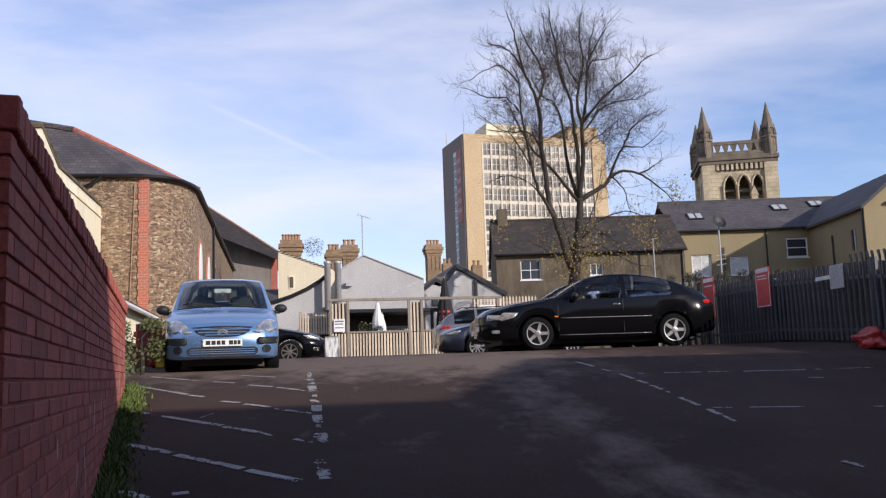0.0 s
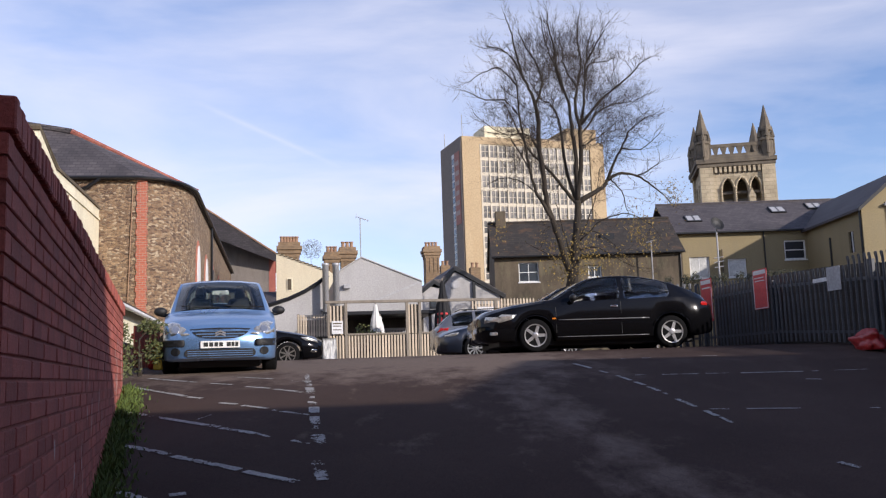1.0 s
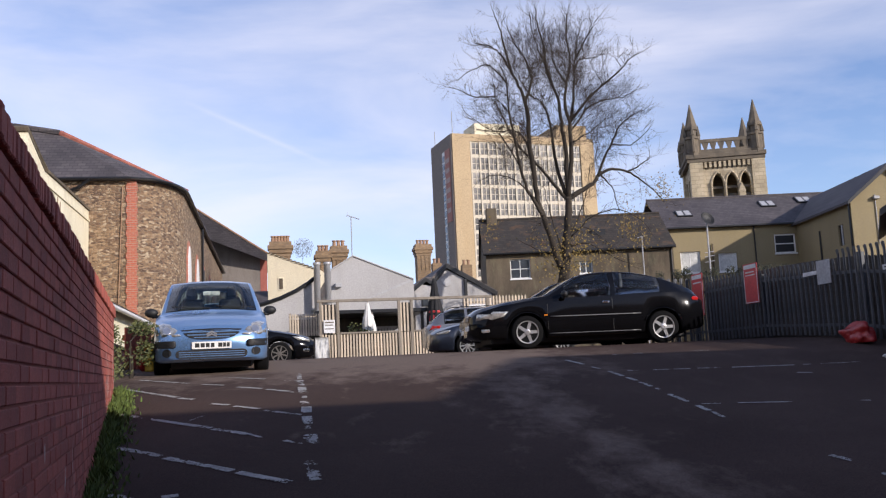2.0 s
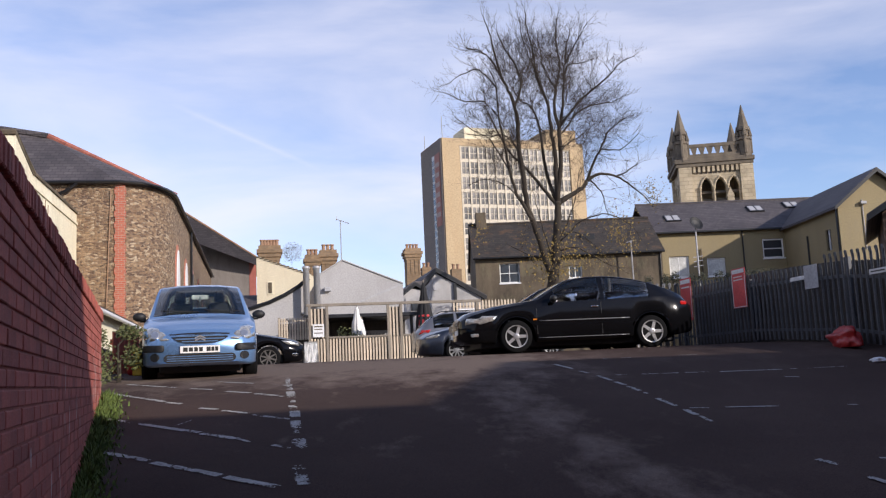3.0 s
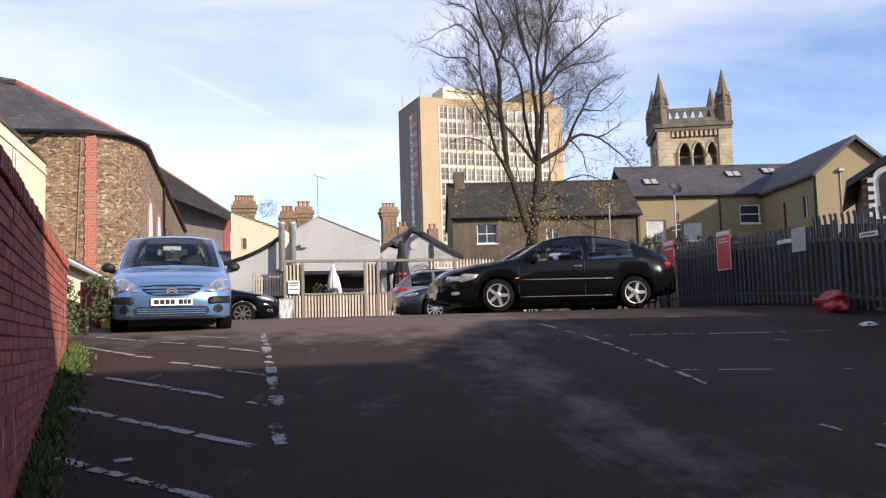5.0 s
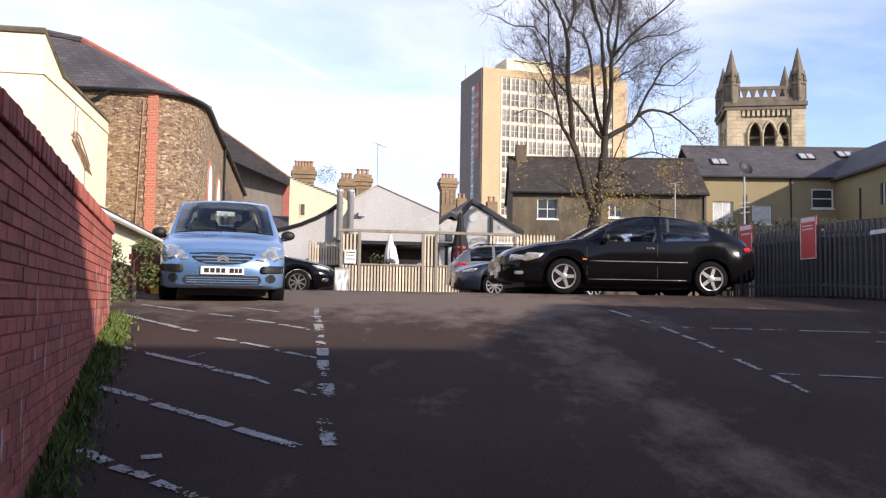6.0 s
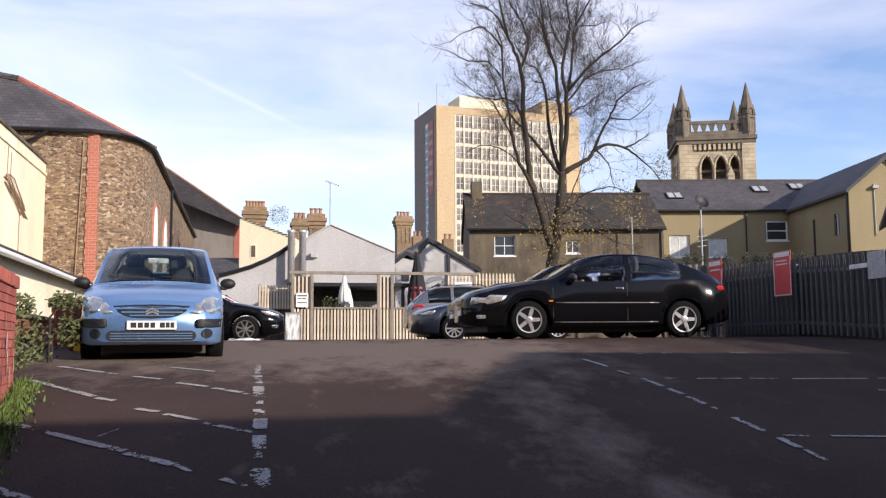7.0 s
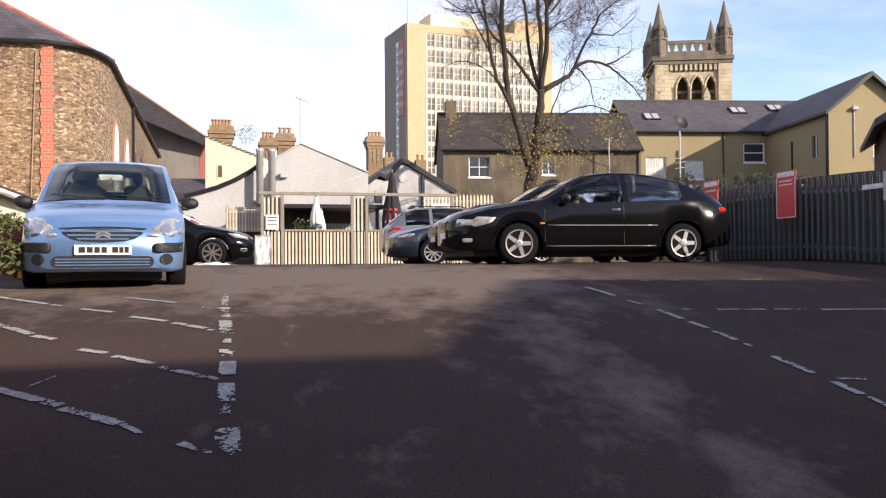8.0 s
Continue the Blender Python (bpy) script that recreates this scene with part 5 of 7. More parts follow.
def lean_to():
    lt = thing("lean_to", "low cream lean-to with a mossy slate roof", "building", Matrix.Translation((-5.55, 12.6, 1.36)) @ Matrix.Rotation(radians(101), 4, "Z"))
    part("wall", box(0, 12, 0, 0.25, -0.4, 1.80), CREAM, lt)
    bm = prism([(-0.15, 1.72), (2.6, 2.65), (2.6, 2.77), (-0.15, 1.84)], 0, 12.2)
    bmesh.ops.transform(bm, matrix=Matrix(((0, 1, 0, 0), (1, 0, 0, 0), (0, 0, 1, 0), (0, 0, 0, 1))), verts=bm.verts)
    bmesh.ops.recalc_face_normals(bm, faces=bm.faces)
    part("roof", bm, SLATEBROWN, lt, "mossy slate roof")
    gm = box(0, 12.2, -0.26, -0.16, 1.68, 1.76, 0.02)
    part("gutter", gm, WHITEPAINT, lt, "white gutter")
    return lt


lean_to()


# grey rendered hall with a pale yellow flank, beyond the chapel
def hall():
    hl = thing("rendered_hall", "dark rendered hall with slate roof and brick corner", "building", at_site(-9.0, 72.0, 1.6))
    part("wall", prism([(0, 0), (8.9, 0), (8.9, 9.35), (0, 15.3)], 0, 12.0), DARKRENDER, hl)
    part("roof", prism([(-0.2, 15.55), (9.2, 9.3), (9.2, 9.45), (-0.2, 15.7)], -0.4, 12.2), SLATE, hl)
    bm = bmesh.new()
    bm.faces.new([bm.verts.new(p) for p in ((-0.2, -0.42, 15.65), (9.2, -0.42, 9.4), (9.3, -1.0, 8.75), (-0.2, -3.6, 12.3))])
    bmesh.ops.solidify(bm, geom=bm.faces[:], thickness=0.12)
    part("roof", bm, SLATE, hl)
    part("verge", tube([(-0.2, -0.45, 15.71), (9.2, -0.45, 9.46)], 0.07, 6), TERRACOTTA, hl, "brown verge tiles")
    part("quoin", box(8.4, 8.93, -0.03, 0.4, 0, 9.2), MORTAR, hl, "red brick corner strip")
    return hl


hall()


def yellow_house():
    yh = thing("rendered_house", "pale yellow rendered house with stepped parapet", "house", at_site(0.02, 44.7, 1.6, -12))
    n, run, drop = 13, 0.2, 0.077
    steps = [p for i in range(n) for p in ((i * run, 5.95 - i * drop), ((i + 1) * run, 5.95 - i * drop))]
    part("wall", prism([(0, 0), (n * run, 0)] + steps[::-1], 0.0, 6.0), YELLOW, yh)
    for i in range(n):
        part("coping", box(i * run - 0.02, (i + 1) * run - 0.022, -0.05, 0.3, 5.95 - i * drop + 0.003, 6.0 - i * drop), GREYWALL, yh)
    w = part("window", box(0.52, 0.80, -0.03, 0.05, 4.1, 4.75), CREAM, yh)
    part("pane", box(0.57, 0.75, -0.045, 0.0, 4.16, 4.69), GREYWALL, w)
    return yh


yellow_house()
chimney(0.85, 60.0, 7.0, 10.35, 1.25, 0.7, 6)
chimney(3.75, 62.0, 6.5, 9.95, 0.8, 0.7, 3)
chimney(4.85, 62.2, 6.5, 10.3, 0.95, 0.8, 3)
chimney(12.95, 75.0, 7.0, 12.1, 1.2, 1.1, 4)
chimney(14.3, 76.0, 7.0, 10.6, 0.8, 0.7, 2, flare=False)
chimney(15.6, 70.0, 7.0, 9.7, 0.8, 0.7, 2, flare=False)


# white building with a sweeping dark verge
def swept_building():
    sb = thing("white_outbuilding", "white rendered outbuilding with a swept dark verge", "building", at_site(-0.6, 35.0, 1.7))
    prof = [(0, 2.45), (0.6, 2.62), (1.1, 2.78), (1.7, 3.05), (2.2, 3.35), (2.62, 3.68)]
    part("wall", prism([(0, 0), (2.62, 0)] + prof[::-1], 0, 4), WHITEWALL, sb)
    part("verge", tube([(x, -0.03, z + 0.02) for x, z in prof], 0.085, 6), BLACKPAINT, sb, "dark swept verge")
    part("awning", box(0.2, 1.2, -0.9, -0.02, 1.30, 1.42), BLACKPAINT, sb, "dark corrugated awning")
    return sb


swept_building()
for i, u in enumerate((1.90, 2.30)):
    fl = thing("flue_pipe", "grey metal flue pipe rising beside white gable", "flue", at_site(u, 34.6, 1.7), "flues")
    part("pipe", lathe([(0.12, 0), (0.12, 4.0), (0.145, 4.02), (0.145, 4.10), (0.12, 4.12)], 14), GREYPIPE, fl, smooth=True)
    part("bracket", box(-0.2, 0.2, 0.1, 0.5, 2.3, 2.36), GREYPIPE, fl)


def white_gable_house():
    wg = thing("white_gabled_house", "weathered white gable end with an aerial", "house", at_site(2.52, 36.0, 1.7))
    part("wall", prism([(0, 0), (3.35, 0), (3.35, 3.5), (0.9, 4.5), (0.0, 3.95)], 0, 8), WHITEWALL, wg)
    part("verge", tube([(0.0, -0.02, 3.97), (0.9, -0.02, 4.52), (3.35, -0.02, 3.52)], 0.035, 5), WHITEWALL, wg)
    part("security_lamp", box(0.15, 0.42, -0.2, -0.01, 3.25, 3.42, 0.02), SIGNGREY, wg)
    # thin grey strip running diagonally over the gable wall
    part("diagonal_strip", prism([(1.4, 2.72), (3.25, 3.42), (3.25, 3.52), (1.4, 2.78)], -0.025, -0.003), SIGNGREY, wg, "grey cement fillet")
    ant = thing("tv_aerial", "rooftop television aerial on a mast", "aerial", at_site(3.42, 36.2, 6.15))
    part("mast", tube([(0, 0, 0), (0, 0, 1.72)], 0.02, 6), GREYPIPE, ant)
    part("boom", tube([(-0.16, 0, 1.78), (0.35, 0, 1.60)], 0.015, 5), GREYPIPE, ant)
    for k in range(6):
        x = -0.14 + k * 0.09
        part("element", tube([(x, -0.15, 1.77 - 0.35 * (x + 0.16)), (x, 0.15, 1.77 - 0.35 * (x + 0.16))], 0.008, 4), GREYPIPE, ant)
    part("element", tube([(-0.18, 0, 1.70), (-0.14, 0, 1.90)], 0.012, 4), GREYPIPE, ant)
    return wg


white_gable_house()


def black_trim_house():
    bh = thing("white_cottage", "white cottage with twin gables and black bargeboards", "house", at_site(6.75, 44.0, 1.7))
    part("wall", prism([(0, 0), (4.35, 0), (4.35, 3.55), (2.07, 4.78), (1.35, 3.95), (0.82, 4.05), (0.02, 3.4)], 0, 7), WHITEWALL, bh)
    part("roof", prism([(-0.25, 3.28), (1.0, 4.22), (1.35, 4.05), (2.07, 4.92), (4.65, 3.45), (4.65, 3.62), (2.07, 5.10), (1.30, 4.4), (0.95, 4.42), (-0.25, 3.46)], -0.10, 7.2), SLATE, bh)
    part("bargeboard", prism([(-0.22, 3.24), (1.0, 4.18), (1.3, 4.0), (1.32, 4.16), (0.98, 4.38), (-0.24, 3.44)], -0.15, -0.104), BLACKPAINT, bh, "black bargeboard")
    part("bargeboard", prism([(1.28, 3.98), (2.07, 4.84), (4.6, 3.38), (4.62, 3.58), (2.07, 5.06), (1.28, 4.2)], -0.15, -0.104), BLACKPAINT, bh, "black bargeboard")
    part("downpipe", box(2.95, 3.08, -0.15, -0.01, 0, 4.25), BLACKPAINT, bh)
    part("medallion", lathe([(0.22, 0.0), (0.22, 0.04), (0.16, 0.05)], 18, "Y"), SIGNGREY, bh).matrix_basis = pose(2.05, -0.06, 4.15)
    w = part("window", box(0.75, 1.1, -0.05, 0.03, 2.95, 3.4), BLACKPAINT, bh)
    part("pane", box(0.80, 1.05, -0.065, 0, 3.0, 3.35), PANE, w)
    part("lamp", box(2.45, 2.6, -0.16, 0, 2.7, 2.85, 0.02), BLACKPAINT, bh)
    return bh


black_trim_house()


# weathered house behind the tree, tree shade mottled into its wall colour
def grey_house():
    gh = thing("terraced_house", "weathered grey-brown house with mossy slate roof", "house", Matrix.Translation((3.35, 57.0, 1.6)))
    w, h, d, rise = 12.0, 7.12, 7.0, 2.55
    holes = [(1.53, 2.81, 5.42, 6.66), (5.95, 6.80, 5.55, 6.35)]
    part("wall", holed_wall(w, h, 0.35, holes), GREYWALL, gh)
    part("wall", box(0, 0.35, 0.352, d, 0, h), GREYWALL, gh)
    part("wall", box(w - 0.35, w, 0.352, d, 0, h), GREYWALL, gh)
    part("wall", box(0.352, w - 0.352, d - 0.3, d, 0, h), GREYWALL, gh)
    for x in (0.0, w - 0.35):
        bm = prism([(0, h + 0.002), (d, h + 0.002), (d / 2, h + rise)], x, x + 0.35)
        bmesh.ops.transform(bm, matrix=Matrix(((0, 1, 0, 0), (1, 0, 0, 0), (0, 0, 1, 0), (0, 0, 0, 1))), verts=bm.verts)
        bmesh.ops.recalc_face_normals(bm, faces=bm.faces)
        part("gable", bm, GREYWALL, gh)
    sash(gh, 1.53, 2.81, 0.12, 5.42, 6.66, 2, 2, 0.06)
    sash(gh, 5.95, 6.80, 0.12, 5.55, 6.35, 2, 1, 0.08)
    bm = gable_roof(w + 0.3, d, rise)
    bmesh.ops.translate(bm, vec=(-0.15, 0, h), verts=bm.verts)
    roof = part("roof", bm, SLATEBROWN, gh, "mossy brown slate roof")
    part("ridge_tile", tube([(-0.15, d / 2, h + rise + 0.14), (w + 0.15, d / 2, h + rise + 0.14)], 0.10, 6), SLATEBROWN, roof)
    gutter(gh, -0.1, w + 0.1, -0.27, h - 0.05)
    part("roof_window", box(7.1, 8.0, 1.3, 1.9, h + 0.95, h + 1.45, 0.02), BLACKPAINT, gh)
    part("chimney", box(0.35, 1.05, 3.0, 4.0, h + 1.4, h + 3.45, 0.03), GREYWALL, gh, "rendered chimney")
    downpipe(gh, w - 0.15, 0, 0, h)
    return gh


grey_house()


def skylight_house():
    sh = thing("terraced_house", "ochre rendered house with grey slate roof and skylights", "house", Matrix.Translation((16.1, 62.0, 1.6)))
    w, h, d, rise = 9.35, 8.98, 8.0, 2.55
    holes = [(1.05, 2.43, 5.75, 7.24), (3.7, 4.98, 5.75, 7.03), (7.68, 9.17, 6.85, 8.2)]
    part("wall", holed_wall(w, h, 0.35, holes), OCHRE, sh)
    part("wall", box(0, 0.35, 0.352, d, 0, h), OCHRE, sh)
    part("wall", box(0.352, 14.0, d - 0.35, d, 0, h), OCHRE, sh)
    sash(sh, 1.05, 2.43, 0.10, 5.75, 7.24, 2, 1, 0.08, PALEPANE)
    sash(sh, 3.7, 4.98, 0.10, 5.75, 7.03, 1, 1, 0.08, PALEPANE)
    sash(sh, 7.68, 9.17, 0.10, 6.85, 8.2, 1, 2, 0.1, PANE)
    bm = gable_roof(14.0, d, rise)
    bmesh.ops.translate(bm, vec=(-0.1, 0, h), verts=bm.verts)
    roof = part("roof", bm, SLATE, sh, "grey slate roof")
    part("ridge_tile", tube([(-0.1, d / 2, h + rise + 0.14), (13.9, d / 2, h + rise + 0.14)], 0.10, 6), SLATE, roof)
    gutter(sh, -0.1, w, -0.27, h - 0.05)
    for x, f in ((1.95, 0.42), (8.35, 0.66), (11.2, 0.76)):
        y, z, a = d / 2 * f, h + rise * f, math.atan2(rise, d / 2)
        mt = Matrix.Translation((x, y, z + 0.05)) @ Matrix.Rotation(a, 4, "X")
        bm = box(-0.55, 0.55, -0.5, 0.5, 0.06, 0.17, 0.01)
        bmesh.ops.transform(bm, matrix=mt, verts=bm.verts)
        sk = part("skylight", bm, BLACKPAINT, sh)
        for c in (-0.26, 0.26):
            bm = box(c - 0.2, c + 0.2, -0.4, 0.4, 0.171, 0.178)
            bmesh.ops.transform(bm, matrix=mt, verts=bm.verts)
            part("pane", bm, SIGNGREY, sk)
    downpipe(sh, 0.12, 0, 0, h)
    downpipe(sh, 6.3, 0, 0, h)
    part("vent_pipe", tube([(3.3, -0.12, 0), (3.3, -0.12, 7.7)], 0.06, 6), GREYWALL, sh)
    return sh


skylight_house()


def wing_house():
    wh = thing("house_wing", "ochre rendered gabled wing with slate roof", "house", Matrix.Translation((25.4, 53.6, 1.6)))
    h, wd, dp = 8.95, 4.9, 8.5
    holes = [(2.65, 3.45, 6.3, 7.5)]
    part("wall", holed_wall(wd, h, 0.3, holes), OCHRE, wh)
    sash(wh, 2.65, 3.45, 0.1, 6.3, 7.5, 1, 2, 0.08, PALEPANE)
    part("gable", prism([(0, h + 0.002), (wd, h + 0.002), (wd / 2, h + 2.0)], 0, 0.3), OCHRE, wh)
    bm = holed_wall(dp, h, 0.3, [(1.0, 1.7, 6.4, 7.7)])
    bmesh.ops.transform(bm, matrix=Matrix(((0, 1, 0, 0), (1, 0, 0, 0.302), (0, 0, 1, 0), (0, 0, 0, 1))), verts=bm.verts)
    bmesh.ops.recalc_face_normals(bm, faces=bm.faces)
    part("wall", bm, OCHRE, wh)
    w = part("window", box(0.10, 0.14, 1.302, 2.002, 6.4, 7.7), PANE, wh)
    part("frame", box(0.04, 0.16, 1.60, 1.67, 6.4, 7.7), WHITEPAINT, w)
    part("frame", box(0.04, 0.16, 1.303, 1.37, 6.4, 7.7), WHITEPAINT, w)
    part("wall", box(wd - 0.3, wd, 0.302, dp, 0, h), OCHRE, wh)
    part("roof", prism([(-0.35, h - 0.26), (wd / 2, h + 2.04), (wd + 0.35, h - 0.26), (wd + 0.35, h - 0.1), (wd / 2, h + 2.22), (-0.35, h - 0.1)], -0.4, dp + 3), SLATE, wh)
    part("bargeboard", prism([(-0.35, h - 0.32), (wd / 2, h + 1.95), (wd + 0.35, h - 0.32), (wd + 0.35, h - 0.12), (wd / 2, h + 2.15), (-0.35, h - 0.12)], -0.44, -0.404), BLACKPAINT, wh, "black bargeboard")
    part("downpipe", tube([(-0.06, 0.15, 0), (-0.06, 0.15, h)], 0.06, 6), BLACKPAINT, wh)
    part("downpipe", tube([(-0.06, 4.6, 3.0), (-0.06, 4.6, h - 1.2)], 0.06, 6), BLACKPAINT, wh)
    part("conduit", tube([(1.5, -0.05, 6.2), (1.5, -0.05, h + 0.3)], 0.03, 5), SIGNGREY, wh)
    part("wall_lamp", box(1.35, 1.7, -0.25, -0.01, h + 0.0, h + 0.18, 0.02), SIGNGREY, wh)
    return wh


wing_house()


def brick_house():
    bh = thing("brick_house", "dark brick house with a white arched window surround", "house", at_site(26.0, 33.0, 1.5, -36))
    part("wall", prism([(0, 0), (9, 0), (9, 5.9), (4.5, 8.6), (0, 5.9)], 0, 9), surf("dark_brown_brick", (0.09, 0.06, 0.045), (0.14, 0.09, 0.065), 2, 20, 0.9, rnd=0.1), bh)
    part("roof", prism([(-0.6, 5.62), (4.5, 8.68), (9.6, 5.62), (9.6, 5.85), (4.5, 8.92), (-0.6, 5.85)], -0.5, 9.5), SLATE, bh)
    part("bargeboard", prism([(-0.6, 5.55), (4.5, 8.6), (9.6, 5.55), (9.6, 5.8), (4.5, 8.86), (-0.6, 5.8)], -0.56, -0.503), BLACKPAINT, bh)
    arch = [(0.65, 4.3), (1.55, 4.3), (1.55, 5.75)] + [(1.10 + 0.45 * math.cos(radians(t)), 5.75 + 0.45 * math.sin(radians(t))) for t in range(15, 180, 15)] + [(0.65, 5.75)]
    sur = [(1.10 + (x - 1.10) * 1.45, z + (0.2 if z > 5 else -0.12)) for x, z in arch]
    w = part("window", prism(sur, -0.06, 0.02), WHITEPAINT, bh, "white toothed surround")
    part("pane", prism(arch, -0.09, 0.0), PANE, w)
    for k in range(5):
        for s in (0.36, 1.84):
            part("surround_block", box(s - 0.14, s + 0.14, -0.07, 0.02, 4.3 + k * 0.36, 4.5 + k * 0.36), WHITEPAINT, w)
    part("glazing_bar", box(1.07, 1.13, -0.11, -0.09, 4.3, 6.1), WHITEPAINT, w)
    return bh


brick_house()


# ---- office tower ----
def office_tower():
    tw = thing("office_tower", "tan office tower block with white window bands", "building", Matrix.Translation((4.87, 190, 0)) @ Matrix.Rotation(radians(18.5), 4, "Z"))
    W, D, H = 34.2, 14.0, 52.0
    part("wall", box(0, W, 0.4, D, 0, H), CONCRETE, tw)
    part("end_pier", box(0, 4.0, 0, 0.398, 0, H), CONCRETE, tw)
    part("end_pier", box(W - 3.4, W, 0, 0.398, 0, H), CONCRETE, tw)
    part("parapet", box(4.002, W - 3.402, 0, 0.398, H - 1.6, H), CONCRETE, tw)
    # left face away from the sun, its shade set by a darker colour
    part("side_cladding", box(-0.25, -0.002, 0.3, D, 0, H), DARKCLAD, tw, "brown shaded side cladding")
    strip = part("stair_window", box(-0.32, -0.252, 4.6, 6.2, 2, H - 3.0), WHITEPAINT, tw, "tall stair window strip")
    for k in range(26):
        part("pane", box(-0.36, -0.322, 4.75, 6.05, 3.0 + k * 1.75, 4.3 + k * 1.75), PANE, strip)
    part("banner", box(-0.40, -0.262, 1.2, 4.2, H - 19, H - 3), BANNERRED, tw, "faded red and white banner")
    for k in range(6):
        part("banner_stripe", box(-0.44, -0.402, 1.5, 3.9, H - 17 + k * 2.2, H - 16 + k * 2.2), BANNERPALE, tw)
    # window bays
    x0, x1, nb, pitch = 4.1, W - 3.5, 13, 3.35
    bw = (x1 - x0) / nb
    frame = bmesh.new()
    add_box(frame, 0.0, bw - 0.02, 0, 0.16, 0, 0.50)
    add_box(frame, 0.0, 0.36, -0.18, 0.14, 0.502, pitch - 0.02)
    add_box(frame, bw * 0.58, bw * 0.58 + 0.16, -0.02, 0.14, 0.502, pitch - 0.25)
    add_box(frame, 0.30, bw - 0.02, -0.02, 0.14, 1.7, 1.82)
    add_box(frame, 0.30, bw - 0.02, -0.02, 0.14, pitch - 0.25, pitch - 0.02)
    fme = as_mesh(frame, "window", surf("white_window_wall", (0.48, 0.42, 0.32), (0.60, 0.54, 0.43), 0.3, 4, 0.6, bump=0))
    pme = as_mesh(box(0.30, bw - 0.02, 0.08, 0.12, 0.55, pitch - 0.25), "pane", surf("office_glass", (0.035, 0.038, 0.042), (0.20, 0.19, 0.175), 0.9, 6, 0.2, bump=0, rnd=0.6))
    for r in range(13):
        for c in range(nb):
            o = new("window", fme)
            o.parent = tw
            o.matrix_basis = Matrix.Translation((x0 + c * bw, 0.22, H - 1.6 - pitch * (r + 1)))
            q = new("pane", pme)
            q.parent = o
    part("plant_room", box(6.5, 17.5, 3.0, 10, H + 0.002, H + 3.4), CREAM, tw, "cream rooftop plant room")
    part("stair_head", box(26, 33.6, 2, 12, H + 0.002, H + 3.6), CONCRETE, tw, "tan rooftop stair head")
    part("plant_duct", box(17.6, 25.8, 4, 9, H + 0.002, H + 1.4), DARKCLAD, tw)
    for x, y, h in ((0.5, 1, 5.0), (-0.2, 11, 3.2), (30.5, 6, 6.2), (33, 4, 5.4), (29, 3, 4.6)):
        part("mast", tube([(x, y, H), (x, y, H + h)], 0.09, 5), GREYPIPE, tw)
    return tw


office_tower()


